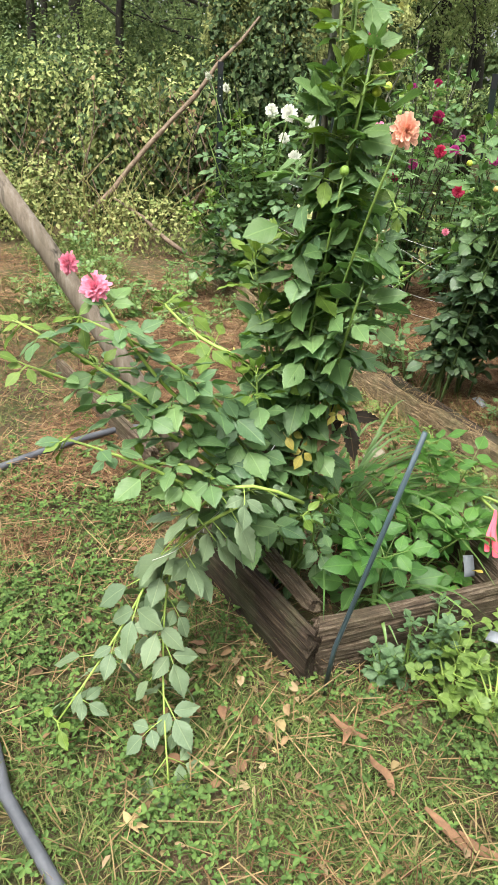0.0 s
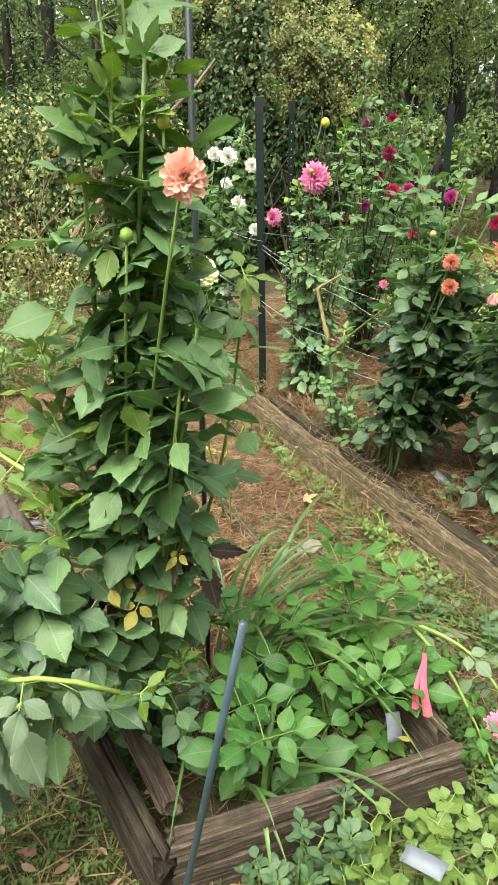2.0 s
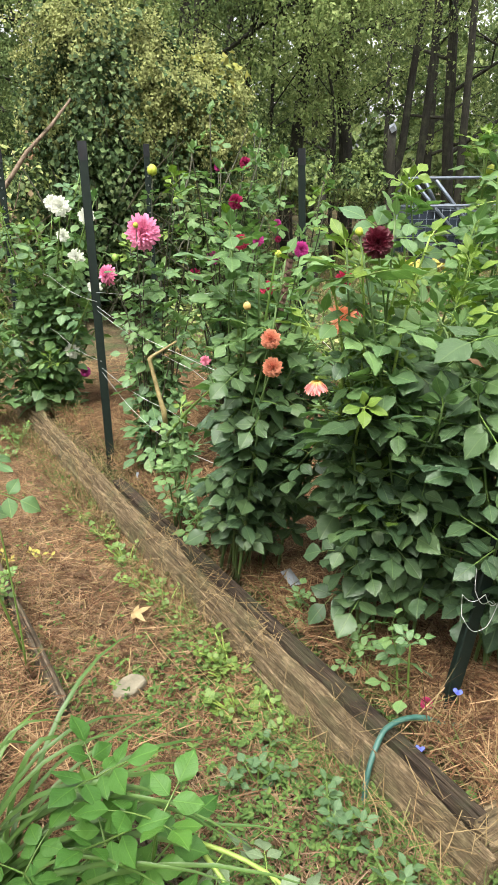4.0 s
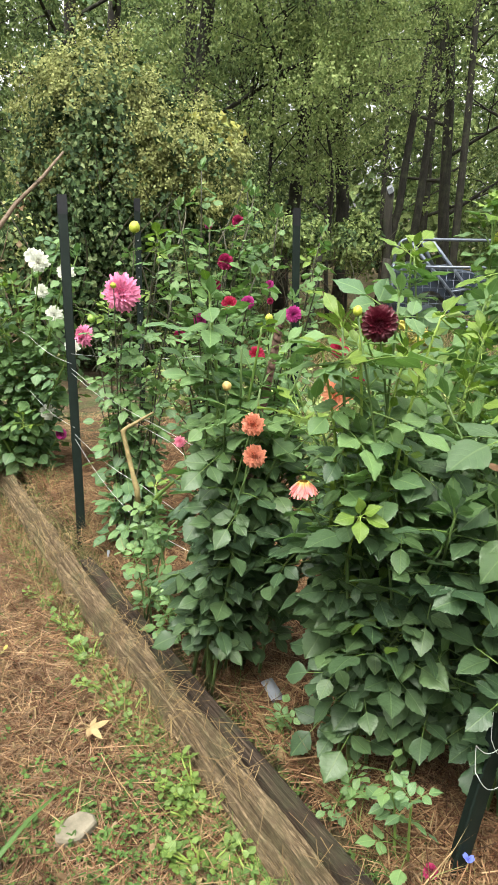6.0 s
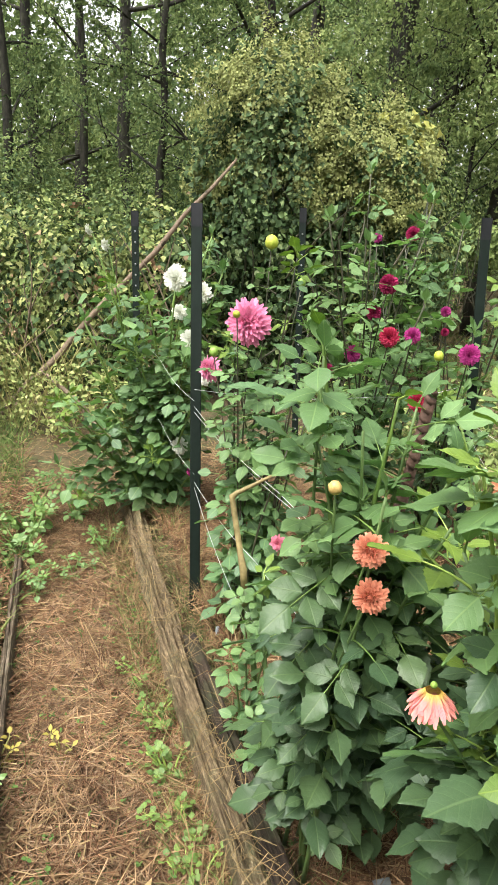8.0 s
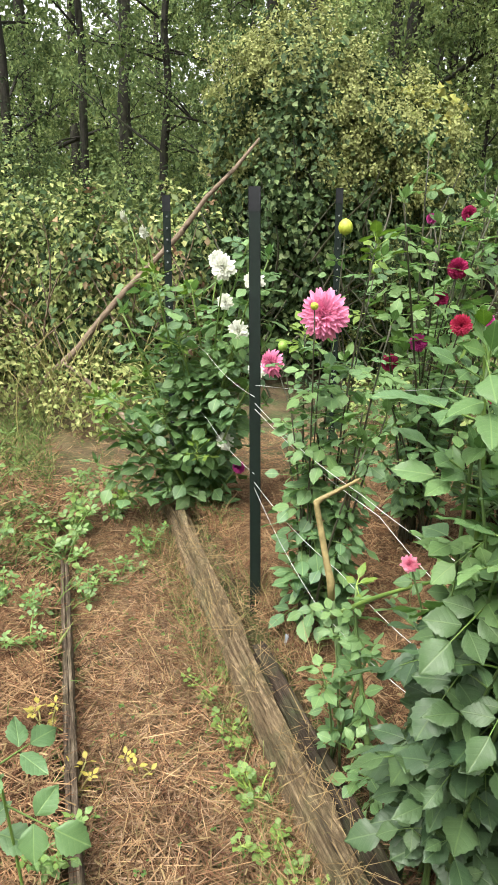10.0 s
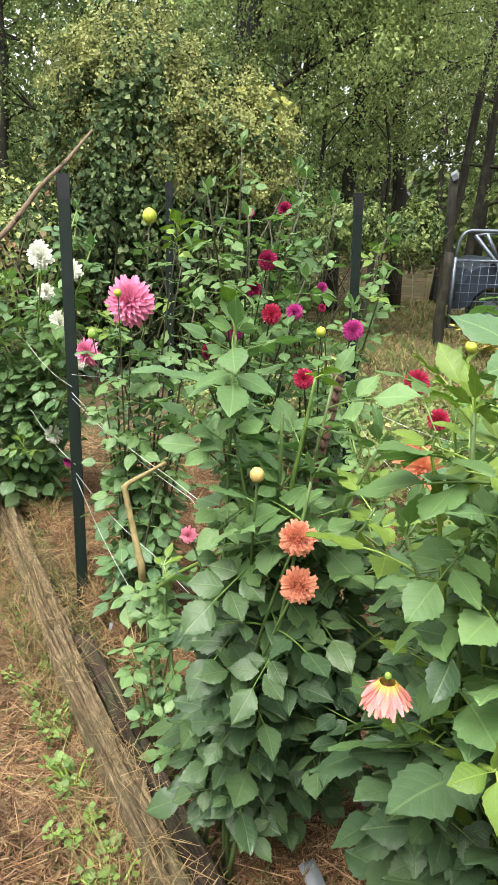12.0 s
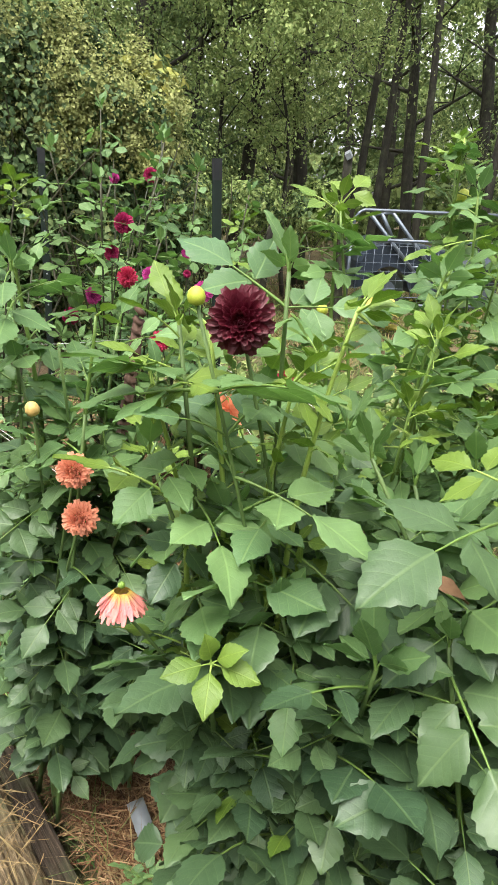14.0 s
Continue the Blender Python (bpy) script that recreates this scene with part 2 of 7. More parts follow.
BLUE_DARK = plain_mat("dark_blue_panel", (0.012, 0.021, 0.036), (0.027, 0.036, 0.054), 0.35)
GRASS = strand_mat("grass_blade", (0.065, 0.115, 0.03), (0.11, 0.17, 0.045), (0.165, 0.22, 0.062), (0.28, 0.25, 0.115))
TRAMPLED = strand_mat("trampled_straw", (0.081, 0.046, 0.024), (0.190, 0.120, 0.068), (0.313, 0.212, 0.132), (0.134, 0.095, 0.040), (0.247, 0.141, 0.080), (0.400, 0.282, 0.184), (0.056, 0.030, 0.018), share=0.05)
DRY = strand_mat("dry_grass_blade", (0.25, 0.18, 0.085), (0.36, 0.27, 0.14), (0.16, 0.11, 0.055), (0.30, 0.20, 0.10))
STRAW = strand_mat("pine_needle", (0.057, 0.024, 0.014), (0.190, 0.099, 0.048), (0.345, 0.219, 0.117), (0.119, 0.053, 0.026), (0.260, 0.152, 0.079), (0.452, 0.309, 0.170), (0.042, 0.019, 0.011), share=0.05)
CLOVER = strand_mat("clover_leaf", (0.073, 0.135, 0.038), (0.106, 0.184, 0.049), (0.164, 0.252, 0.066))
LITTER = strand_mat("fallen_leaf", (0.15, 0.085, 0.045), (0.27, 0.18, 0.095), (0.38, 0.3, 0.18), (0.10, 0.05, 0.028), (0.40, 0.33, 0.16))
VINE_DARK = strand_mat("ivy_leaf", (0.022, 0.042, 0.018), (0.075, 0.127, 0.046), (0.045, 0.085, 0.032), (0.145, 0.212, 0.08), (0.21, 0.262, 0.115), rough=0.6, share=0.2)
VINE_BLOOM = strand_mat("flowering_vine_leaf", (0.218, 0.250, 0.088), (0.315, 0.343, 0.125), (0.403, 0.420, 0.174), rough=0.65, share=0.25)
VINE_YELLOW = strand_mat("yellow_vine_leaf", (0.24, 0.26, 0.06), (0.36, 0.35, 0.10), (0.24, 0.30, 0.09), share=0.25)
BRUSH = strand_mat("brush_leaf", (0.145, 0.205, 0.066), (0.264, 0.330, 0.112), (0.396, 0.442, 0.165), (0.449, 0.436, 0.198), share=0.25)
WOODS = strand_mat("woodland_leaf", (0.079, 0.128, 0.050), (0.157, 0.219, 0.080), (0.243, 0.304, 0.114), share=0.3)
# Brighter copy of the woodland leaf, with light on the crowns put into its colour.
WOODS_LIT = strand_mat("lit_woodland_leaf", (0.153, 0.225, 0.075), (0.264, 0.340, 0.118), (0.384, 0.449, 0.177), share=0.35)


def ground_mat():
    m = Nodes("garden_soil_and_litter")
    at = m.world_at()
    fine = m.noise(55.0, 6, 0.7, at)
    mid = m.noise(6.0, 5, 0.6, at)
    wide = m.noise(0.9, 4, 0.6, at)
    col = m.ramp(fine, (0.25, (0.02, 0.014, 0.009)), (0.5, (0.07, 0.048, 0.028)), (0.75, (0.17, 0.12, 0.072)))
    col = m.mix(m.ramp(mid, (0.42, (0, 0, 0)), (0.62, (0.75,) * 3)), col, m.ramp(fine, (0.3, (0.028, 0.045, 0.016)), (0.7, (0.09, 0.12, 0.042))))
    col = m.mix(m.ramp(wide, (0.5, (0, 0, 0)), (0.7, (0.5,) * 3)), col, (0.16, 0.13, 0.06))
    thatch = m.noise(2.3, 5, 0.65, at)
    col = m.mix(m.ramp(thatch, (0.5, (0, 0, 0)), (0.62, (0.7,) * 3)), col, m.ramp(m.noise(140.0, 4, 0.7, at), (0.3, (0.06, 0.042, 0.025)), (0.65, (0.22, 0.16, 0.095))))
    m.set(col, 0.95, spec=0.2)
    m.bump(m.math("ADD", fine, mid), 0.9, 0.02)
    return m.mat


GROUND = ground_mat()

# ---- mesh tools ----


class Buf:
    """Gathers vertices, faces and texture places of one mesh."""

    def __init__(self):
        self.v, self.f, self.uv, self.mi = [], [], [], []

    def add(self, verts, faces, uvs=None, m=0):
        k = len(self.v)
        self.v += [tuple(p) for p in verts]
        self.f += [tuple(i + k for i in f) for f in faces]
        self.uv += list(uvs) if uvs is not None else [(0.3, 0.5)] * len(verts)
        self.mi += [m] * len(faces)
        return self

    def tube(self, pts, radii, sides=6, m=0, cap=True):
        pts = [Vector(p) for p in pts]
        if isinstance(radii, (int, float)):
            radii = [radii] * len(pts)
        verts, faces = [], []
        side = None
        for i, p in enumerate(pts):
            d = (pts[min(i + 1, len(pts) - 1)] - pts[max(i - 1, 0)]).normalized()
            if side is None:
                side = d.cross(Vector((0.3, 0.2, 1)) if abs(d.z) < 0.9 else Vector((1, 0.1, 0))).normalized()
            side = (side - d * side.dot(d)).normalized()
            up = d.cross(side)
            for k in range(sides):
                a = 2 * math.pi * k / sides
                verts.append(p + (side * math.cos(a) + up * math.sin(a)) * radii[i])
        for i in range(len(pts) - 1):
            for k in range(sides):
                a, b = i * sides + k, i * sides + (k + 1) % sides
                faces.append((a, b, b + sides, a + sides))
        if cap:
            faces.append(tuple(range(sides - 1, -1, -1)))
            faces.append(tuple(range((len(pts) - 1) * sides, len(pts) * sides)))
        return self.add(verts, faces, m=m)

    def mesh(self, name, *mats, smooth=True):
        me = bpy.data.meshes.new(name)
        me.from_pydata(self.v, [], self.f)
        for mat in mats:
            me.materials.append(mat)
        uv = me.uv_layers.new(name="uv")
        idx = np.empty(len(me.loops), dtype=np.int32)
        me.loops.foreach_get("vertex_index", idx)
        uv.data.foreach_set("uv", np.array(self.uv, dtype=np.float32)[idx].ravel())
        me.polygons.foreach_set("material_index", self.mi)
        me.polygons.foreach_set("use_smooth", [smooth] * len(self.f))
        me.update()
        return me


def part(name, mesh, parent, label="", m=None):
    ob = new(name, mesh)
    ob.parent = parent
    if m is not None:
        ob.matrix_basis = m
    if label:
        tagged(ob, label)
    return ob


def thing(name, at, label, category, group="", kind=""):
    ob = new(name)
    ob.empty_display_size = 0.05
    ob.location = at
    return tagged(ob, label, category, group, kind)


def bez(p0, p1, p2, n=8):
    p0, p1, p2 = Vector(p0), Vector(p1), Vector(p2)
    return [p0 * (1 - t) ** 2 + p1 * 2 * t * (1 - t) + p2 * t * t for t in (i / (n - 1) for i in range(n))]


def aim(at, along, up=(0, 0, 1), size=1.0, roll=0.0):
    """A pose whose y runs along, with z as near to up as can be."""
    y = Vector(along).normalized()
    z = Vector(up) - y * Vector(up).dot(y)
    if z.length < 1e-3:
        z = Vector((1, 0.2, 0)) - y * y.x
    z.normalize()
    m = Matrix((y.cross(z), y, z)).transposed().to_4x4() @ Matrix.Rotation(roll, 4, "Y")
    return Matrix.Translation(at) @ m @ Matrix.Scale(size, 4)


# ---- leaves and petals ----


def leaflet(buf, m, length, width, rows=9, teeth=0.07, fold=0.25, curl=0.25, blunt=0.75, material=0, half=2):
    """One leaflet along y: rows is the number of teeth on a side; half 2 gives it puffed blades beside the rib."""
    wave = 40 * (length + width + fold)
    verts, uvs, faces = [], [], []

    def shape(v, k, tooth=0.0):
        a = abs(k)
        w = width * 0.5 * math.sin(math.pi * min(1, v ** blunt * 0.97 + 0.025)) ** 0.95 * (1 - 0.2 * v ** 4)
        w = max(w, width * 0.012)
        x = w * k * (1 + tooth)
        y = length * (v + max(0, tooth) * 0.4 * (1 - v))
        z = fold * a * w * 0.8 - 0.3 * fold * a * a * w - curl * length * v * v * 0.5 + (width * 0.035 if 0 < a < 1 else 0)
        z += length * (0.012 * math.sin(5 * v + 3 * k) + 0.04 * a * math.sin(6.5 * v + 2.2 * k + wave) + 0.012 * a * math.sin(15 * v + wave))
        verts.append(m @ Vector((x, y, z)))
        uvs.append((0.5 + 0.5 * k * max(0.12, w / (0.5 * width)), v))
        return len(verts) - 1

    rib = [shape(i / rows, 0) for i in range(rows + 1)]
    for side in (-1, 1):
        inner = rib if half == 1 else [shape(i / rows, 0.52 * side) for i in range(rows + 1)]
        edge = [shape(i / (2 * rows), side, (teeth if i % 2 else -0.35 * teeth) if 0 < i < 2 * rows else 0) for i in range(2 * rows + 1)]
        for i in range(rows):
            a, b, c = edge[2 * i], edge[2 * i + 1], edge[2 * i + 2]
            p, q = inner[i], inner[i + 1]
            new_faces = [(p, a, b), (p, b, q), (q, b, c)] + ([(rib[i], p, q, rib[i + 1])] if half == 2 else [])
            faces += new_faces if side > 0 else [tuple(reversed(f)) for f in new_faces]
    buf.add(verts, faces, uvs, material)


def compound_leaf(seed, pairs, total, length, width, sag=0.5, teeth=0.092, blunt=0.86, stalk=0.0022, mat=None, stem=None, rows=7, half=1):
    """A leaf of one end leaflet and some pairs beside the stalk; it grows along y from its origin."""
    r = random.Random(seed)
    b = Buf()

    def bend(y):
        return Vector((0, y, 0.18 * y - sag * y * y / max(total, 0.05)))

    reach = total - length
    b.tube([bend(reach * i / 4) for i in range(5)], [stalk * (1 - 0.12 * i) for i in range(5)], 4, 1, False)
    for k in range(pairs):
        y = reach * (0.7 - 0.36 * k)
        for s in (-1, 1):
            q = r.uniform(0.72, 0.95) * (1 - 0.1 * k)
            a = radians(r.uniform(52, 80)) * s
            m = Matrix.Translation(bend(y - r.uniform(0, 0.012)) + Vector((0.006 * s, 0, 0))) @ Matrix.Rotation(-a, 4, "Z") @ Matrix.Rotation(radians(-16 * sag + r.uniform(-10, 14)), 4, "X") @ Matrix.Rotation(radians(r.uniform(-14, 14)), 4, "Y")
            leaflet(b, m, length * q, width * q, rows, teeth=teeth, blunt=blunt, fold=r.uniform(0.05, 0.5), curl=r.uniform(0.0, 0.45), half=half)
    slope = math.atan(0.18 - 2 * sag * reach / max(total, 0.05))
    leaflet(b, Matrix.Translation(bend(reach)) @ Matrix.Rotation(slope, 4, "X"), length, width, rows, teeth=teeth, blunt=blunt, fold=r.uniform(0.05, 0.45), curl=r.uniform(0.05, 0.5), half=half)
    return b.mesh("leaf", mat, stem)


def leaf_set(mat, stem, count, pairs, total, length, width, seed, **kw):
    return [compound_leaf(seed + i, pairs[i % len(pairs)], total * (0.9 + 0.06 * (i % 4)), length * (0.92 + 0.05 * (i % 3)), width * (0.9 + 0.07 * (i % 4)), sag=0.1 + 0.1 * (i % 4), mat=mat, stem=stem, **kw) for i in range(count)]


BIG = leaf_set(LEAF_SHADED, STEM, 12, (1, 2, 1, 1, 2), 0.19, 0.085, 0.06, 10, half=2, rows=7)
LIME = leaf_set(LEAF_YOUNG, STEM_YOUNG, 3, (0, 0, 0), 0.09, 0.07, 0.048, 55, teeth=0.06, half=2, rows=7)
TALL_LIGHT = leaf_set(LEAF_SMALL, STEM, 6, (0, 1, 0, 0), 0.13, 0.088, 0.058, 25, teeth=0.09, half=2, rows=7)
TALL = leaf_set(LEAF, STEM, 8, (0, 1, 0, 1), 0.135, 0.088, 0.056, 20, teeth=0.09, half=2, rows=7)
MID = leaf_set(LEAF, STEM, 8, (1, 2, 1, 0), 0.165, 0.08, 0.053, 30, half=2, rows=7)
YOUNG = leaf_set(LEAF_YOUNG, STEM_YOUNG, 5, (1, 0, 1), 0.13, 0.075, 0.038, 50, teeth=0.13)
TIP = leaf_set(LEAF_YOUNG, STEM_YOUNG, 3, (0, 1), 0.065, 0.045, 0.022, 60, teeth=0.13, rows=5)
TIP_GREEN = leaf_set(LEAF_SMALL, STEM, 3, (0, 1), 0.075, 0.055, 0.03, 65, teeth=0.11, rows=5)
PALE = leaf_set(LEAF_PALE, STEM_YOUNG, 5, (1, 1, 0), 0.15, 0.084, 0.05, 70, half=2, rows=7)
SMALL = leaf_set(LEAF_BOX, STEM, 6, (1, 1, 2), 0.15, 0.07, 0.048, 80, teeth=0.04, half=2, rows=7)
DEADS = leaf_set(LEAF_DEAD, STEM_DARK, 4, (1, 0), 0.13, 0.085, 0.03, 90, teeth=0.2)
YELLOWS = leaf_set(LEAF_YELLOW, STEM_YELLOW, 3, (0, 1), 0.085, 0.06, 0.035, 95)
WEED = leaf_set(LEAF_WEED, STEM_YOUNG, 4, (0, 0, 1), 0.085, 0.052, 0.05, 100, teeth=0.05, blunt=0.95, rows=6)
NETTLE = leaf_set(LEAF_MUTED, STEM, 4, (0, 1, 0), 0.075, 0.055, 0.034, 110, teeth=0.15, rows=5)
FINE_SHADED = leaf_set(LEAF_SHADED, STEM, 7, (1, 2, 1, 1), 0.15, 0.064, 0.043, 125)
FINE = leaf_set(LEAF, STEM, 7, (1, 2, 1, 0), 0.135, 0.068, 0.043, 120, rows=6)
BRIGHT = leaf_set(LEAF_SMALL, STEM, 7, (1, 1, 2, 0), 0.165, 0.078, 0.052, 130, teeth=0.09, half=2, rows=7)
LOOSE = leaf_set(LEAF_LOOSE, STEM, 5, (1, 1, 2, 0), 0.16, 0.08, 0.05, 140, teeth=0.1, rows=5)


def joined(buf, me, m):
    """Adds a leaf mesh to buf at the pose m."""
    loops = {}
    uv = me.uv_layers[0].data
    for p in me.polygons:
        for k in p.loop_indices:
            loops[me.loops[k].vertex_index] = tuple(uv[k].uv)
    verts = [m @ v.co for v in me.vertices]
    k = len(buf.v)
    buf.v += [tuple(p) for p in verts]
    buf.uv += [loops.get(i, (0.3, 0.5)) for i in range(len(verts))]
    buf.f += [tuple(i + k for i in p.vertices) for p in me.polygons]
    buf.mi += [p.material_index for p in me.polygons]


def petal(buf, m, length, width, cup=0.5, rise=0.2, tip=0.5):
    verts, uvs, faces = [], [], []
    for i in range(4):
        v = i / 3
        w = width * 0.5 * (0.45, 0.9, 1.0, tip)[i]
        for k in (-1, 0, 1):
            verts.append(m @ Vector((w * k, length * v, cup * w * abs(k) + rise * length * v * v - (0.03 * length if i == 3 and k else 0))))
            uvs.append((0.5 + 0.5 * k, v))
    for i in range(3):
        for c in range(2):
            a = i * 3 + c
            faces.append((a, a + 1, a + 4, a + 3))
    buf.add(verts, faces, uvs)


def bloom(mat, seed, petals, spread, length, width, inner, flat=1.0, cup=0.6, rise=0.25, tip=0.55, gather=0.75, ragged=0.08):
    """A double flower of radius about 1 that faces z; the petals are laid on a spiral."""
    r = random.Random(seed)
    b = Buf()
    for i in range(petals):
        q = (i + 0.5) / petals
        th = radians(spread) * q ** gather
        a = i * 2.39996 + r.uniform(-0.1, 0.1)
        d = Vector((math.sin(th) * math.cos(a), math.sin(th) * math.sin(a), math.cos(th) * flat))
        s = 0.5 + 0.5 * q
        base = d * inner * (0.5 + 0.5 * q)
        base.z -= 0.1
        m = aim(base, d + Vector((r.uniform(-ragged, ragged), r.uniform(-ragged, ragged), r.uniform(-ragged, ragged))), Vector((0, 0, 1)) - d * 0.05, 1.0)
        petal(b, m, length * s * r.uniform(1 - 1.3 * ragged, 1 + ragged), width * (0.6 + 0.4 * q), cup, rise, tip)
    b.tube([(0, 0, -0.15), (0, 0, inner * 0.45), (0, 0, inner * 0.45 + 0.12)], [0.2, 0.17, 0.03], 8)
    return b.mesh("flower", mat)


def hanging_bloom(mat, seed):
    """A spent flower whose petals hang like a skirt."""
    r = random.Random(seed)
    b = Buf()
    for i in range(120):
        a = i * 2.39996
        d = Vector((math.cos(a) * r.uniform(0.25, 1.05), math.sin(a) * r.uniform(0.25, 1.05), -1))
        petal(b, aim(Vector((math.cos(a) * 0.3, math.sin(a) * 0.3, 0.35 - 0.3 * (i % 3) / 3)), d, Vector((math.cos(a), math.sin(a), 0.2)), 1.0), r.uniform(0.65, 1.15), 0.27, 0.5, r.uniform(-0.1, 0.25), 0.4)
    return b.mesh("flower", mat)


def calyx_mesh():
    b = Buf()
    for i in range(8):
        a = i * math.pi / 4
        d = Vector((math.cos(a), math.sin(a), -0.3))
        petal(b, aim((0, 0, -0.34), d, (0, 0, 1)), 0.6, 0.32, 0.2, 0.2, 0.2)
    b.tube([(0, 0, -0.75), (0, 0, -0.45), (0, 0, -0.2)], [0.07, 0.16, 0.22], 7)
    return b.mesh("calyx", SEPAL)


def bud_mesh(mat):
    b = Buf()
    prof = [(-1.0, 0.35), (-0.7, 0.85), (-0.1, 1.0), (0.5, 0.82), (0.85, 0.45), (1.0, 0.08)]
    b.tube([(0, 0, z) for z, _ in prof], [q for _, q in prof], 9)
    return b.mesh("bud", mat)


CALYX = calyx_mesh()
BUD_Y, BUD_C, BUD_G = bud_mesh(BUD_YELLOW), bud_mesh(BUD_CREAM), bud_mesh(SEPAL)
BLOOMS = {
    "pink": bloom(PINK, 1, 190, 124, 0.72, 0.25, 0.38, 0.88, tip=0.32, cup=0.5, rise=0.05, ragged=0.22),
    "hot": bloom(PINK_HOT, 2, 130, 118, 0.66, 0.3, 0.4, 0.85, cup=0.5, rise=0.1, tip=0.6, ragged=0.25),
    "big_peach": bloom(PEACH_BIG, 3, 62, 116, 0.85, 0.5, 0.3, 0.8, cup=0.5, rise=0.1, tip=0.55, ragged=0.26),
    "coral": bloom(PEACH, 4, 230, 128, 0.5, 0.2, 0.5, 0.95, cup=0.8, ragged=0.2),
    "dark": bloom(DARK, 5, 170, 138, 0.58, 0.3, 0.5, 0.95, cup=0.9, rise=0.15, tip=0.6, ragged=0.22),
    "crimson": bloom(CRIMSON, 6, 120, 125, 0.5, 0.27, 0.52, 0.95, cup=0.85),
    "magenta": bloom(MAGENTA, 7, 110, 120, 0.55, 0.27, 0.5, 0.9, cup=0.8),
    "scarlet": bloom(SCARLET, 8, 100, 118, 0.6, 0.26, 0.45, 0.85, cup=0.7),
    "white": bloom(WHITE, 9, 80, 112, 0.7, 0.32, 0.36, 0.75, cup=0.5),
    "cream": bloom(CREAM, 10, 60, 110, 0.85, 0.45, 0.3, 0.6, cup=0.4, tip=0.6),
    "orange": bloom(ORANGE, 11, 40, 110, 1.0, 0.32, 0.25, 0.7, cup=0.5, tip=0.3),
    "hang": hanging_bloom(FADED, 12),
}
FLOWER_LABEL = {
    "pink": "double pink dahlia flower", "hot": "bright pink double flower", "big_peach": "peach and yellow double flower",
    "coral": "coral ball flower", "dark": "dark maroon double flower", "crimson": "crimson ball flower", "magenta": "magenta ball flower",
    "scarlet": "scarlet ball flower", "white": "white double flower", "cream": "pale cream-yellow flower", "orange": "ragged orange flower",
    "hang": "spent pink flower with hanging petals",
}


def put_flower(plant, base, at, kind, radius, facing):
    f = Vector(facing).normalized()
    m = aim(Vector(at) - Vector(base), f.cross(Vector((0.3, 1, 0.2))), f, radius)
    if kind in BLOOMS:
        ob = part("flower", BLOOMS[kind], plant, FLOWER_LABEL[kind], m)
        if kind != "hang":
            part("calyx", CALYX, ob)
        else:
            part("calyx", BUD_G, ob, m=Matrix.Translation((0, 0, 0.62)) @ Matrix.Scale(0.15, 4))
    else:
        ob = part("bud", {"bud": BUD_Y, "cream_bud": BUD_C, "green_bud": BUD_G}[kind], plant, m=m)
        part("calyx", CALYX, ob, m=Matrix.Translation((0, 0, -0.35)) @ Matrix.Scale(1.3, 4))


# Flowers stand free of leaves on the side that they open to.
FREE = [Vector(p) for p in ((2.303, 3.835, 0.962), (2.309, 3.838, 0.885), (2.381, 3.58, 0.915), (2.495, 3.547, 1.235), (2.245, 3.875, 1.043), (1.918, 4.886, 1.138),
                            (1.643, 2.464, 1.302), (1.541, 3.684, 0.954), (2.136, 4.083, 0.841), (1.735, 5.17, 0.935), (1.95, 4.62, 0.70), (1.98, 4.57, 0.56), (2.03, 4.645, 0.75),
                            (2.391, 4.137, 1.10), (2.551, 4.112, 0.965), (2.81, 4.9, 0.82), (2.62, 4.45, 0.87))]
OPEN_SIDE = Vector((-0.42, -0.85, 0.28)).normalized()


def in_the_way(at, along, size):
    for reach in (0.05, 0.1, 0.15):
        p = at + along * reach * size
        for f in FREE:
            q = min(0.26, max(0.0, (p - f).dot(OPEN_SIDE)))
            if (p - f - OPEN_SIDE * q).length < 0.062:
                return True
    return False


def leaf_at(plant, base, at, along, mesh, size, r, twist=0.65, up=(0, 0, 1)):
    if in_the_way(Vector(at), Vector(along).normalized(), size):
        return None
    if isinstance(plant, Buf):
        return joined(plant, mesh, aim(Vector(at) - Vector(base), along, up, size, r.uniform(-twist, twist)))
    part("leaf", mesh, plant, m=aim(Vector(at) - Vector(base), along, up, size, r.uniform(-twist, twist)))


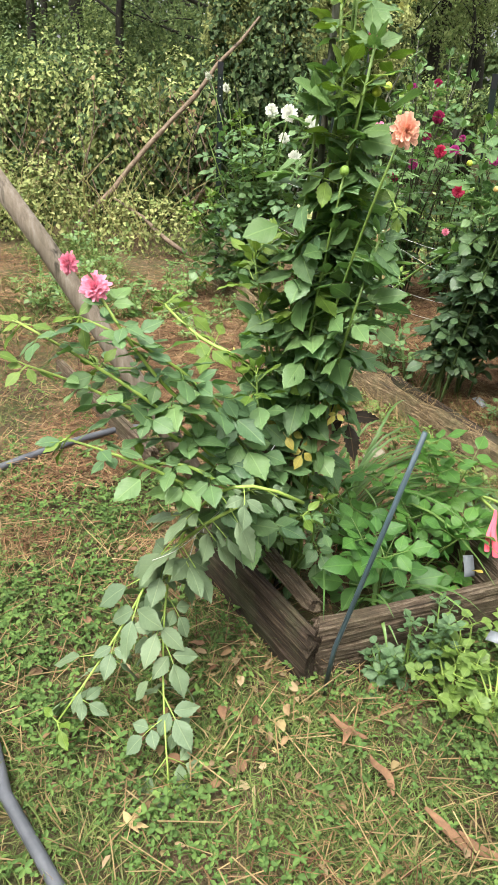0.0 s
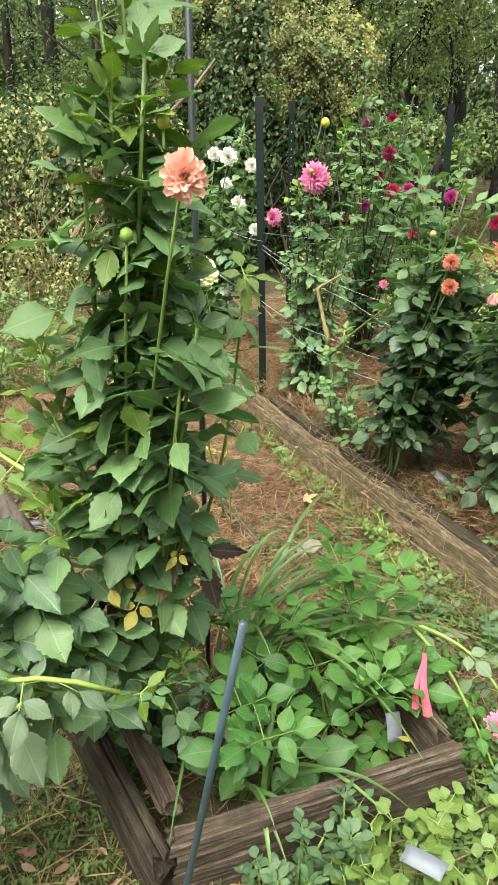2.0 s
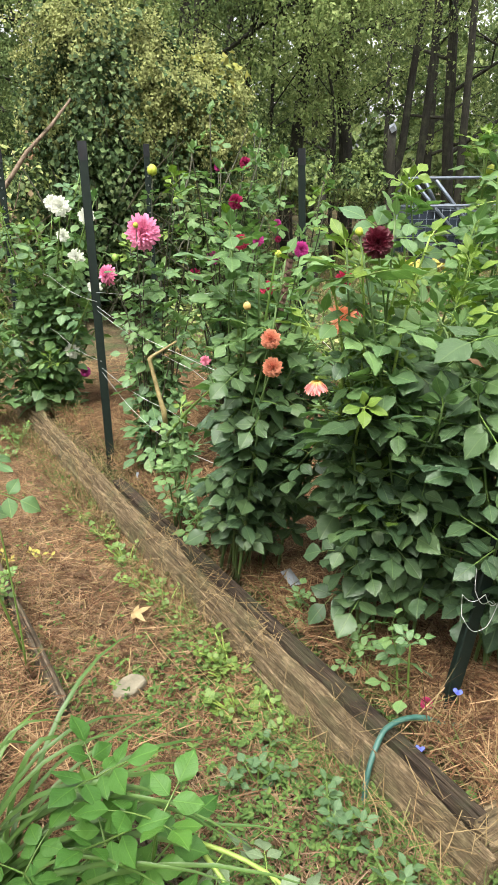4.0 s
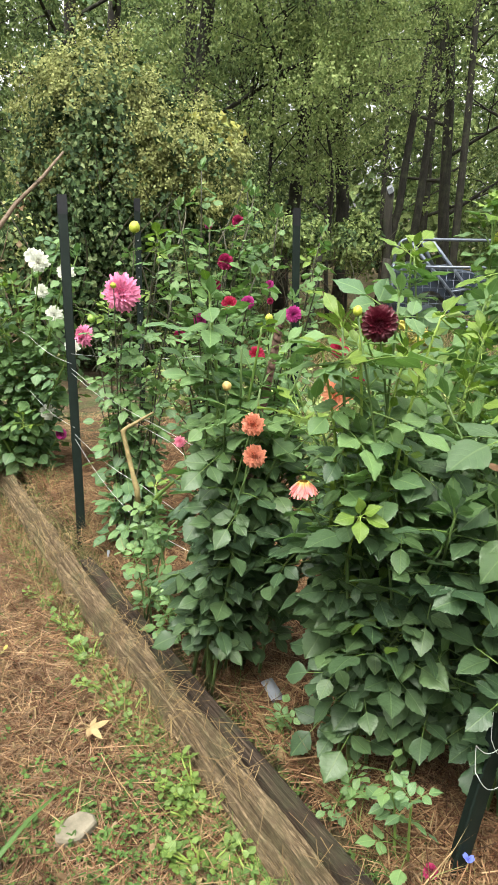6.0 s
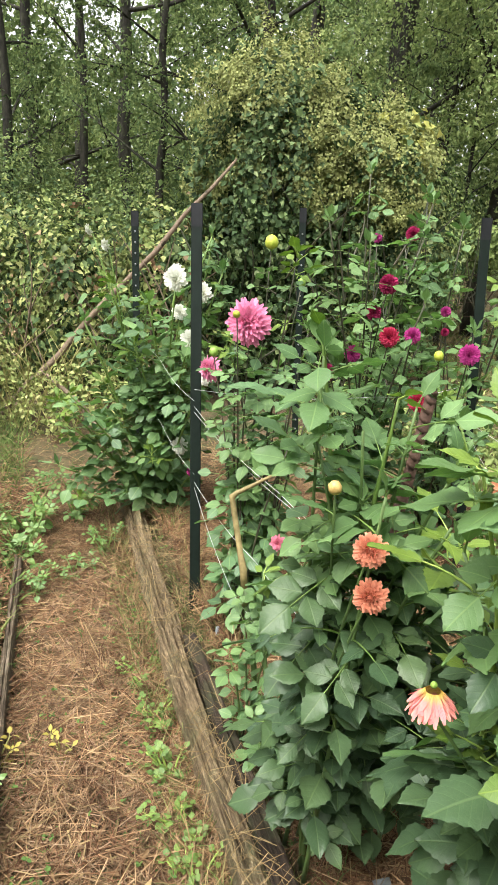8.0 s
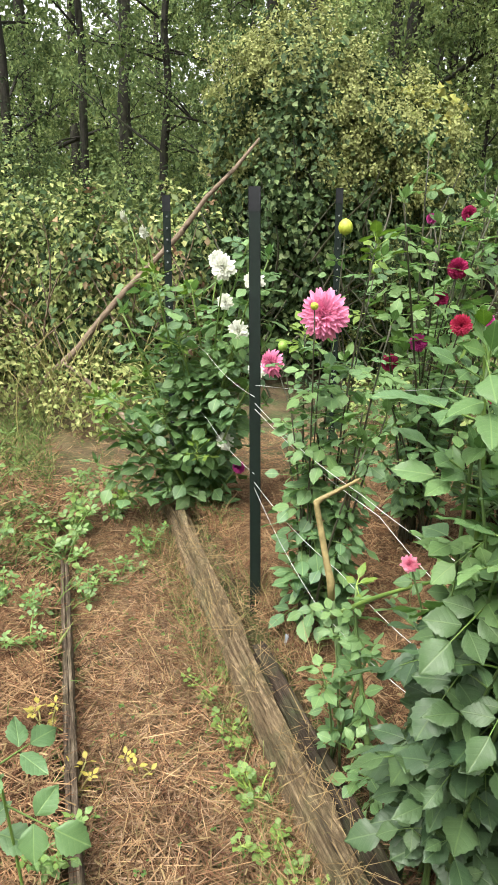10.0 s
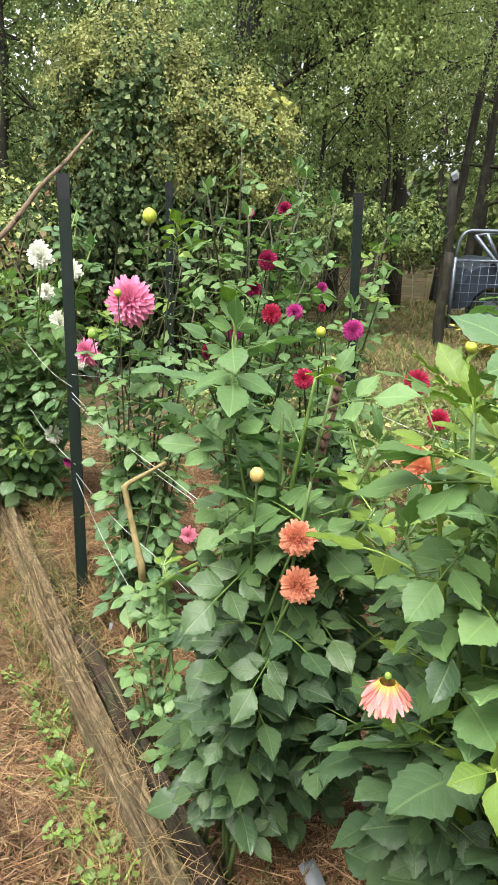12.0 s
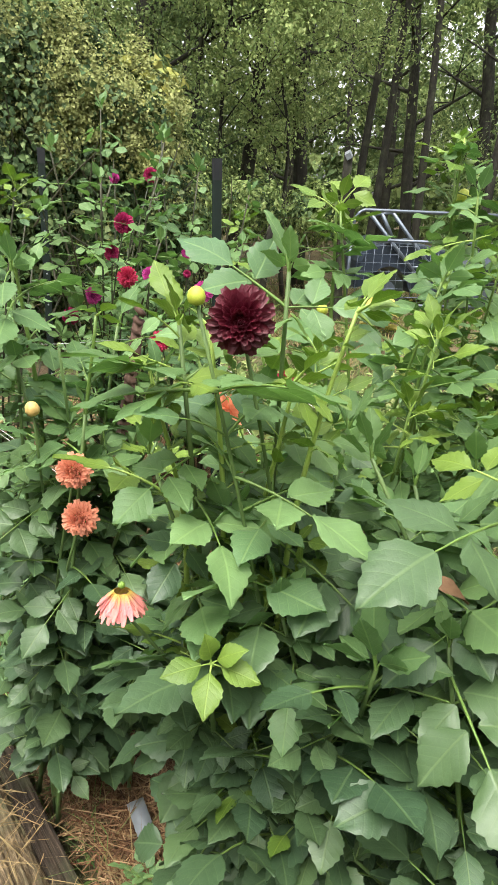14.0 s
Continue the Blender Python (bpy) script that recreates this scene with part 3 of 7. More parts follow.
def stem_leaves(plant, base, pts, sets, r, gap=0.085, twist=0.75, first=0.18, last=0.97, low=1.0, high=0.5, pitch=(-0.38, 0.3), tips=True, lime=0.0, skip=0.1, start=None, upper=None):
    """Opposite pairs of leaves along a stem, turned a quarter at each node; young ones crown it."""
    seg = [(a, b, (b - a).length) for a, b in zip(pts, pts[1:])]
    whole = sum(s[2] for s in seg)
    az = r.uniform(0, 6.28) if start is None else start
    s = first * whole
    while s < last * whole:
        run = s
        for a, b, length in seg:
            if run <= length:
                break
            run -= length
        p = a.lerp(b, min(1, run / max(length, 1e-6)))
        q = s / whole
        size = low + (high - low) * max(0, (q - 0.35) / 0.65)
        for side in (0, math.pi):
            if r.random() < skip:
                continue
            ang = az + side + r.uniform(-0.45, 0.45)
            tilt = pitch[0] + (pitch[1] - pitch[0]) * r.random() + 0.5 * max(0, q - 0.6)
            d = Vector((math.cos(ang), math.sin(ang), tilt))
            young = q > 0.88 and r.random() < lime * 0.3
            # Higher leaves use the lighter set: fresher green, and top light put into colour.
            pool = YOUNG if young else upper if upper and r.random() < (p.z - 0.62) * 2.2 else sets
            leaf_at(plant, base, p, d, r.choice(pool), size * r.uniform(0.6, 1.14) * (1.2 if young else 1), r, twist)
        az += math.pi / 2 + r.uniform(-0.3, 0.3)
        s += gap * r.uniform(0.8, 1.25) * (0.75 if q > 0.75 else 1)
    if tips:
        fresh = r.random() < lime
        for k in range(3):
            a = az + k * 2.1
            leaf_at(plant, base, pts[-1], (math.cos(a) * 0.5, math.sin(a) * 0.5, 1.0), r.choice(TIP if fresh else TIP_GREEN), r.uniform(0.6, 1.1), r)
        for k in range(6 if fresh else 0):
            a = az + k * 1.9
            leaf_at(plant, base, pts[-1] - Vector((0, 0, 0.012 * k)), (math.cos(a), math.sin(a), 0.75 - 0.12 * k), r.choice(YOUNG), r.uniform(0.55, 0.8), r)


def dahlia(base, label, tops, sets, seed, fill=(), gap=0.085, stem=None, low=1.0, high=0.5, radius=0.008, first=0.18, skip=0.1, group="dahlia plants", pitch=(-0.6, 0.2), name="dahlia_plant", spread=0.07, lime=0.15, twist=0.75, upper=None):
    """A dahlia: stems that end in flowers, buds or leafy tips, with leaves in pairs.
    tops: (place, kind, radius, facing); fill: (place,) of leafy tips."""
    r = random.Random(seed)
    plant = thing(name, base, label, "dahlia", group)
    b0 = Vector(base)
    for at, kind, rad, facing in list(tops) + [(p, "", 0, (0, 0, 1)) for p in fill]:
        at = Vector(at)
        foot = b0 + Vector((r.uniform(-spread, spread), r.uniform(-spread, spread), 0))
        mid = foot.lerp(at, 0.5) + Vector((r.uniform(-0.05, 0.05), r.uniform(-0.05, 0.05), 0))
        flat = Vector((at.x - foot.x, at.y - foot.y, 0))
        mid -= flat * 0.22
        drop = Vector(facing).normalized() * rad * 0.5 if kind else Vector((0, 0, 0))
        pts = bez(foot, mid, at - drop, 10)
        b = Buf()
        b.tube([p - b0 for p in pts], [radius * (1 - 0.55 * i / 9) * (0.8 if kind else 1) for i in range(10)], 6)
        part("stem", b.mesh("stem", stem or STEM), plant)
        stem_leaves(plant, base, pts, sets, r, gap, first=first, last=0.8 if kind in BLOOMS else 0.97, low=low, high=high, tips=not kind, skip=skip, pitch=pitch, lime=lime, twist=twist, upper=upper)
        if kind:
            put_flower(plant, base, at, kind, rad, facing)
    return plant


def within(seed, n, box, line=None):
    """Places spread through a box, for leafy tips; along and beside a border if one is given."""
    r = random.Random(seed)
    if line:
        p, d = line
        out = []
        for i in range(n):
            u, s = r.uniform(box[0], box[1]), r.uniform(box[2], box[3])
            out.append((p[0] + d[0] * u + d[1] * s, p[1] + d[1] * u - d[0] * s, box[4] + (box[5] - box[4]) * (i + r.random()) / n))
        return tuple(out)
    return tuple((r.uniform(box[0], box[1]), r.uniform(box[2], box[3]), box[4] + (box[5] - box[4]) * (i + r.random()) / n) for i in range(n))

# ---- ground ----
BED = (Vector((2.62, 3.1)), Vector((-0.455, 0.8905)))
PLOT = (Vector((2.15, 2.69)), Vector((-0.44, 0.898)))


def lane(line, x, y):
    """How far along a border and to its right a place lies."""
    p, d = line
    return (x - p.x) * d.x + (y - p.y) * d.y, (x - p.x) * d.y - (y - p.y) * d.x


def step(v, a, b):
    t = np.clip((v - a) / (b - a), 0, 1)
    return t * t * (3 - 2 * t)


def waves(x, y):
    return (np.sin(x * 2.1 + 0.7 * np.sin(y * 1.7)) * np.sin(y * 1.6 + 0.5) * 0.012 + np.sin(x * 7.3 + y * 3.1) * np.sin(y * 6.1 - x * 2.0) * 0.006
            + np.sin(x * 17 + 3 * np.sin(y * 5)) * np.sin(y * 19 + x * 4) * 0.003)


def ground_z(x, y):
    x, y = np.asarray(x, float), np.asarray(y, float)
    u, s = lane(BED, x, y)
    bed = step(s, 0.07, 0.12) * (1 - step(s, 1.7, 1.9)) * step(u, -0.25, -0.1) * (1 - step(u, 3.6, 4.2))
    u2, s2 = lane(PLOT, x, y)
    plot = step(s2, -0.66, -0.62) * (1 - step(s2, -0.05, -0.02)) * step(u2, -0.02, 0.06) * (1 - step(u2, 2.4, 2.9))
    path = (1 - step(s, -0.03, 0.03)) * step(s2, -0.02, 0.06) * step(u, 0.0, 0.5) * (1 - step(u, 3.4, 4.2))
    near = 1 - step(np.hypot(x - 2, y - 4), 9, 30)
    return waves(x, y) * near + 0.085 * bed + 0.06 * plot - 0.032 * path - 0.02 * step(y, 4, 7) - 0.12 * step(y, 8, 14)


def axis(lo, hi, step_in, far):
    core = np.arange(lo, hi, step_in)
    out = step_in * 1.35 ** np.arange(1, 40)
    out = np.cumsum(out)
    out = out[out < far]
    return np.concatenate(((lo - out)[::-1], core, core[-1] + out))


def build_ground():
    xs, ys = axis(-1.6, 4.6, 0.045, 1500), axis(0.6, 8.0, 0.045, 1500)
    gx, gy = np.meshgrid(xs, ys)
    v = np.stack((gx, gy, ground_z(gx, gy)), -1).reshape(-1, 3)
    nx = len(xs)
    i = (np.arange(len(ys) - 1)[:, None] * nx + np.arange(nx - 1)[None]).ravel()
    f = np.stack((i, i + 1, i + nx + 1, i + nx), -1)
    me = bpy.data.meshes.new("ground")
    me.from_pydata(v.tolist(), [], f.tolist())
    me.materials.append(GROUND)
    me.polygons.foreach_set("use_smooth", [True] * len(f))
    return tagged(new("ground", me), "weedy garden soil with grass and leaf litter", "ground", kind="structure")


build_ground()

# ---- scattered pieces ----


def pieces_mesh(name, pieces, mat, tris=(0, 1, 2, 0, 2, 3)):
    """A mesh of many small pieces; pieces is an (n, k, 3) array, tris the corners of one piece's triangles."""
    n, k = pieces.shape[:2]
    me = bpy.data.meshes.new(name)
    me.vertices.add(n * k)
    me.vertices.foreach_set("co", np.ascontiguousarray(pieces, dtype=np.float32).ravel())
    base = np.arange(n, dtype=np.int32)[:, None] * k
    tri = (base + np.array([tris], dtype=np.int32)).ravel()
    me.loops.add(len(tri))
    me.loops.foreach_set("vertex_index", tri)
    me.polygons.add(len(tri) // 3)
    me.polygons.foreach_set("loop_start", np.arange(len(tri) // 3, dtype=np.int32) * 3)
    me.materials.append(mat)
    me.update(calc_edges=True)
    me.validate()
    return me


def unit(a):
    return a / np.maximum(np.linalg.norm(a, axis=-1, keepdims=True), 1e-9)


def leaf_quads(p, along, normal, length, width, fold=0.18, droop=0.15):
    """Folded kite-shaped leaves at the places p."""
    along = unit(along)
    side = unit(np.cross(along, normal))
    nor = np.cross(side, along)
    L, W = length[:, None], width[:, None]
    tip = p + along * L - nor * L * droop
    mid = p + along * L * 0.42
    return np.stack((p, mid + side * W * 0.5 + nor * W * fold, tip, mid - side * W * 0.5 + nor * W * fold), 1)


def round_leaves(p, along, normal, length, width, fold=0.2):
    """Rounded leaves of six corners at the places p, folded along the middle."""
    along = unit(along)
    side = unit(np.cross(along, normal))
    nor = np.cross(side, along)
    L, W = length[:, None], width[:, None]
    low, high = p + along * L * 0.3, p + along * L * 0.74 - nor * L * 0.05
    return np.stack((p, low + side * W * 0.46 + nor * W * fold, high + side * W * 0.42 + nor * W * fold, p + along * L - nor * L * 0.15, high - side * W * 0.42 + nor * W * fold, low - side * W * 0.46 + nor * W * fold), 1)


def on_ground(rng, n, box, keep):
    x0, x1, y0, y1 = box
    x, y = rng.uniform(x0, x1, n), rng.uniform(y0, y1, n)
    ok = rng.random(n) < keep(x, y)
    x, y = x[ok], y[ok]
    return np.stack((x, y, ground_z(x, y)), -1)


def zone(x, y):
    """Shares of lawn, straw path, straw bed and plot at a place."""
    u, s = lane(BED, x, y)
    u2, s2 = lane(PLOT, x, y)
    bed = (s > 0.1) & (s < 1.9) & (u > -0.3) & (u < 4.3)
    plot = (s2 > -0.62) & (s2 < -0.04) & (u2 > 0.03) & (u2 < 2.9)
    path = (s < 0.02) & (s2 > 0.02) & (u > -0.1)
    left = (s2 <= -0.68) & (u2 > 1.1) & (u2 < 4.5) & (s2 > -2.4)
    lawn = ~(bed | plot | path | left)
    return lawn, path, bed, plot, left


def patchy(x, y, k=1.0):
    return 0.5 + 0.5 * np.sin(x * 3.1 * k + 2 * np.sin(y * 2.3 * k)) * np.sin(y * 2.7 * k + 1.3 * np.sin(x * 1.9 * k))


def blades(name, rng, p, mat, label, lo, hi, w, lean):
    n = len(p)
    a, b = rng.uniform(0, 6.283, n), rng.uniform(0, 6.283, n)
    h = rng.uniform(lo, hi, n)
    ln = rng.uniform(lean * 0.3, lean, n)
    d = np.stack((np.cos(a) * ln, np.sin(a) * ln, np.ones(n)), -1)
    d = unit(d) * h[:, None]
    s = np.stack((np.cos(b), np.sin(b), np.zeros(n)), -1) * (w * rng.uniform(0.6, 1.3, n))[:, None]
    bend = np.stack((np.cos(a), np.sin(a), -0.5 * np.ones(n)), -1) * (h * rng.uniform(0.1, 0.5, n))[:, None]
    mid = p + d * 0.55
    q = np.stack((p - s * 0.8, p + s * 0.8, mid + s, mid - s, p + d + bend * 0.8), 1)
    return tagged(new(name, pieces_mesh(name, q, mat, (0, 1, 2, 0, 2, 3, 3, 2, 4))), label, name.replace("_", " "), kind="stuff")


def needles(name, rng, p, mat, label, lo, hi, w, lift=0.02, tilt=0.12):
    n = len(p)
    a = rng.uniform(0, 6.283, n)
    h = rng.uniform(lo, hi, n)
    d = np.stack((np.cos(a), np.sin(a), rng.normal(0, tilt, n)), -1) * h[:, None]
    s = np.stack((-np.sin(a), np.cos(a), rng.uniform(-0.5, 0.5, n)), -1) * w
    p = p + np.stack((np.zeros(n), np.zeros(n), rng.uniform(0.004, lift, n) + np.abs(d[:, 2]) * 0.5), -1)
    bow = np.stack((-np.sin(a), np.cos(a), rng.uniform(-0.2, 0.3, n)), -1) * (h * rng.uniform(-0.12, 0.12, n))[:, None]
    q = np.stack((p - d * 0.5 - s, p - d * 0.5 + s, p + d * 0.5 + bow + s, p + d * 0.5 + bow - s), 1)
    return tagged(new(name, pieces_mesh(name, q, mat)), label, name.replace("_", " "), kind="stuff")


def ground_cover():
    rng = np.random.default_rng(5)
    near = (-1.6, 4.2, 0.2, 7.4)

    def fade(x, y):
        return np.clip(1.25 - np.hypot((x - 1.4) / 2.9, (y - 3.2) / 4.2) ** 2, 0, 1)


    def lawn_w(x, y):
        lawn, path, bed, plot, left = zone(x, y)
        return (lawn * (0.3 + 0.7 * (1 - step(patchy(x + 3, y - 2, 1.6), 0.3, 0.75))) * (0.5 + 0.5 * patchy(x, y, 4.3)) + path * 0.3 * step(patchy(x, y, 2.7), 0.5, 0.8) + left * 0.6 * (1 - patchy(x, y)) + plot * (0.06 + 0.5 * (y > 3.1) * (y < 4.3) * patchy(x, y, 2.3)) + 1.2 * np.exp(-((x - 1.59) ** 2 + (y - 3.71) ** 2) / 0.008) + 0.9 * np.exp(-((x - 1.31) ** 2 + (y - 4.36) ** 2) / 0.008)) * fade(x, y) * (0.35 + 0.65 * (y < 3.6))

    blades("grass", rng, on_ground(rng, 300000, near, lawn_w), GRASS, "short green lawn grass mixed with weeds", 0.03, 0.09, 0.0018, 1.6)
    blades("dry_grass", rng, on_ground(rng, 230000, near, lambda x, y: lawn_w(x, y) * (0.3 + 0.65 * step(patchy(x - 1, y + 2, 1.9), 0.45, 0.8))), DRY, "thin dry straw-coloured grass", 0.03, 0.11, 0.0016, 2.8)

    blades("near_grass", rng, on_ground(rng, 85000, (0.2, 2.8, 1.2, 2.7), lambda x, y: lawn_w(x, y) * (0.45 + 0.55 * patchy(x, y, 6.0))), GRASS, "fine green grass blades beside the box", 0.02, 0.075, 0.0013, 1.8)

    def straw_w(x, y):
        lawn, path, bed, plot, left = zone(x, y)
        u, s = lane(BED, x, y)
        return np.clip(path * step(u, 0.05, 0.7) * 0.42 + bed * 0.95 + plot * (0.12 + 0.68 * (y > 3.1)) + left * (0.2 + 0.5 * patchy(x, y) ** 2) + lawn * (0.05 + 0.7 * step(patchy(x - 1, y + 2, 1.9), 0.5, 0.85) * patchy(x, y, 3.7) * (1 - 0.7 * (x > 1.95))) * (y < 3.4), 0, 1)

    needles("pine_straw", rng, np.concatenate((on_ground(rng, 60000, (-1.6, 3.9, 1.0, 7.8), straw_w), on_ground(rng, 105000, (0.5, 2.95, 2.7, 6.3), straw_w))), STRAW, "brown pine needle mulch lying loose", 0.04, 0.14, 0.001, 0.045)
    needles("loose_pine_straw", rng, on_ground(rng, 26000, (0.4, 3.3, 2.7, 6.6), lambda x, y: straw_w(x, y) * (0.15 + 0.85 * patchy(x, y, 3.3))), STRAW, "long loose pine needles on top of the mulch", 0.06, 0.17, 0.0012, 0.05, 0.14)
    needles("straw_litter", rng, on_ground(rng, 34000, (-1.4, 3.8, 0.3, 7.4), lambda x, y: straw_w(x, y) * 0.6 + zone(x, y)[0] * 0.4 * (y < 3.0)), DRY, "pale dry stalks and straw", 0.04, 0.15, 0.0013, 0.05)

    needles("trampled_straw", rng, on_ground(rng, 120000, (0.6, 2.8, 2.9, 6.6), lambda x, y: zone(x, y)[1] * (0.45 + 0.55 * patchy(x, y, 2.1))), TRAMPLED, "trampled tan straw and dry grass on the path", 0.02, 0.09, 0.001, 0.04, 0.12)
    blades("path_grass", rng, on_ground(rng, 42000, (0.6, 2.8, 2.9, 6.2), lambda x, y: zone(x, y)[1] * (patchy(x, y, 3.4) * patchy(x + 1, y, 1.7)) ** 1.2), GRASS, "thin grass coming up through the straw path", 0.015, 0.06, 0.0011, 2.4)

    needles("back_straw", rng, on_ground(rng, 52000, (-2.2, 1.3, 4.0, 7.2), lambda x, y: (zone(x, y)[0] + 0.5 * zone(x, y)[4]) * (0.2 + 0.8 * patchy(x, y, 1.3)) * step(x, -2.2, -0.9) * step(y, 3.9, 4.8) * (1 - step(y, 6.2, 7.2))), STRAW, "reddish pine straw under the far weeds", 0.05, 0.16, 0.0018, 0.05, 0.14)
    blades("back_weeds", rng, on_ground(rng, 26000, (-2.4, 1.3, 4.6, 7.4), lambda x, y: (zone(x, y)[0] + 0.4 * zone(x, y)[4]) * step(patchy(x + 1, y, 0.9), 0.25, 0.8)), GRASS, "rough weeds and grass before the hedge", 0.04, 0.17, 0.003, 1.3)

    needles("straw_chips", rng, on_ground(rng, 30000, (0.4, 3.0, 2.7, 6.4), lambda x, y: straw_w(x, y) * (0.35 + 0.65 * patchy(x, y, 2.9)) * (0.35 + 0.65 * zone(x, y)[1])), DRY, "short pale chips of straw and bark", 0.012, 0.04, 0.0019, 0.05, 0.25)

    def edge_w(x, y):
        u, s = lane(BED, x, y)
        return ((np.abs(s + 0.1) < 0.06) | (np.abs(s - 0.11) < 0.05)) * (u > -0.2) * (u < 3.6) * (0.3 + 0.7 * (patchy(x, y, 2.2) > 0.4))

    blades("edge_grass", rng, on_ground(rng, 26000, (0.8, 2.9, 2.9, 6.4), edge_w), DRY, "long dry grass along the timber edging", 0.06, 0.22, 0.001, 1.1)
    blades("green_edge_grass", rng, on_ground(rng, 22000, (0.8, 2.9, 2.9, 6.4), edge_w), GRASS, "thin green grass along the timber edging", 0.05, 0.18, 0.0012, 1.1)
    u, s = rng.uniform(-0.1, 3.4, 900), rng.normal(-0.02, 0.05, 900)
    x, y = BED[0].x + BED[1].x * u + BED[1].y * s, BED[0].y + BED[1].y * u - BED[1].x * s
    ok = rng.random(len(u)) < 0.15 + 0.85 * (patchy(x, y, 2.6) > 0.5)
    top = 0.118 - 9.0 * np.minimum(np.abs(s + 0.01), 0.09) ** 2
    needles("straw_on_timber", rng, np.stack((x, y, top), -1)[ok], DRY, "dry grass and needles lying over the timber edging", 0.03, 0.12, 0.0008, 0.02, 0.3)

    def meadow_w(x, y):
        return (0.15 + 0.85 * patchy(x, y, 0.8)) * ((y > 6.2) | (x > 3.6)) * (x > 1.9)

    blades("meadow_grass", rng, on_ground(rng, 42000, (1.9, 8.0, 4.4, 15), meadow_w), GRASS, "rough green grass of the clearing behind", 0.05, 0.16, 0.004, 1.2)
    blades("dry_meadow_grass", rng, on_ground(rng, 28000, (1.9, 8.0, 4.4, 15), meadow_w), DRY, "dry brownish grass of the clearing behind", 0.05, 0.18, 0.004, 1.6)

    def clover_w(x, y):
        lawn, path, bed, plot, left = zone(x, y)
        u, s = lane(BED, x, y)
        edge = path * np.exp(-((s + 0.12) / 0.1) ** 2) * (patchy(x * 2, y * 2) > 0.45)
        return np.clip(lawn * 0.45 * (x > 1.95) * (y < 3.35) + lawn * (0.12 + 0.6 * step(patchy(x + 3, y - 2, 1.6), 0.35, 0.8) * (0.35 + 0.65 * patchy(x, y + 1, 5.0))) + edge * 0.95 + left * 0.4 * patchy(x + 1, y, 1.4) ** 2 + path * 0.95 * (1 - step(u, 0.6, 1.25)) * (0.25 + 0.75 * patchy(x, y, 2.4)) + path * 0.6 * (patchy(x, y, 3.1) > 0.5) * patchy(x + 2, y, 7.0), 0, 1)

    def low_leaves(name, p, mat, label, lo, hi, wide, count, rise, tilt):
        """Small rounded leaves, count of them round each place."""
        n = len(p)
        p = p + np.stack((np.zeros(n), np.zeros(n), rng.uniform(0.006, rise, n)), -1)
        a = np.repeat(rng.uniform(0, 6.283, n), count) + np.tile(np.arange(count) * 6.283 / count, n) + rng.normal(0, 0.25, n * count)
        p = np.repeat(p, count, 0)
        m = len(p)
        along = np.stack((np.cos(a), np.sin(a), rng.normal(0.15, 0.3, m)), -1)
        normal = np.stack((rng.normal(0, tilt, m), rng.normal(0, tilt, m), np.ones(m)), -1)
        L = np.repeat(rng.uniform(lo, hi, n), count) * rng.uniform(0.8, 1.1, m)
        q = round_leaves(p, along, normal, L, L * wide * rng.uniform(0.85, 1.1, m))
        tagged(new(name, pieces_mesh(name, q, mat, (0, 1, 2, 0, 2, 3, 0, 3, 4, 0, 4, 5))), label, name.replace("_", " "), kind="stuff")

    low_leaves("clover", np.concatenate((on_ground(rng, 50000, (-1.2, 3.8, 0.3, 5.8), lambda x, y: clover_w(x, y) * fade(x, y)), on_ground(rng, 60000, (0.2, 2.8, 1.5, 3.9), lambda x, y: clover_w(x, y) * (0.3 + 0.7 * patchy(x, y, 4.1))))), CLOVER, "low clover and chickweed leaves in the lawn", 0.006, 0.014, 0.85, 3, 0.05, 0.5)
    low_leaves("creeping_weed", on_ground(rng, 26000, (0.3, 3.0, 1.2, 4.0), lambda x, y: clover_w(x, y) * (0.2 + 0.8 * patchy(x, y, 3.3) ** 2)), CLOVER, "broader leaves of creeping weeds in the lawn", 0.012, 0.024, 0.55, 4, 0.06, 0.5)

    def litter_w(x, y):
        return 0.05 + 0.04 * zone(x, y)[0] * (y < 3) + 0.3 * np.exp(-((x - 1.28) ** 2 + (y - 2.5) ** 2) / 0.07) + 0.25 * np.exp(-((x - 1.36) ** 2 + (y - 2.15) ** 2) / 0.02) + 0.25 * np.exp(-((x - 2.0) ** 2 + (y - 3.9) ** 2) / 0.5)

    p = on_ground(rng, 12000, (-1.2, 3.6, 0.4, 7.0), litter_w)
    p = np.concatenate((p, on_ground(rng, 1500, (0.9, 1.75, 1.9, 2.9), litter_w)))
    n = len(p)
    a = rng.uniform(0, 6.283, n)
    p[:, 2] += rng.uniform(0.012, 0.05, n)
    along = np.stack((np.cos(a), np.sin(a), rng.normal(0, 0.25, n)), -1)
    normal = np.stack((rng.normal(0, 0.45, n), rng.normal(0, 0.45, n), np.ones(n)), -1)
    L = rng.uniform(0.012, 0.036, n)
    tagged(new("leaf_litter", pieces_mesh("leaf_litter", round_leaves(p, along, normal, L, L * rng.uniform(0.35, 0.7, n), 0.3), LITTER, (0, 1, 2, 0, 2, 3, 0, 3, 4, 0, 4, 5))), "scattered dry fallen leaves", "leaf litter", kind="stuff")


ground_cover()

# ---- timber borders and the plant box ----


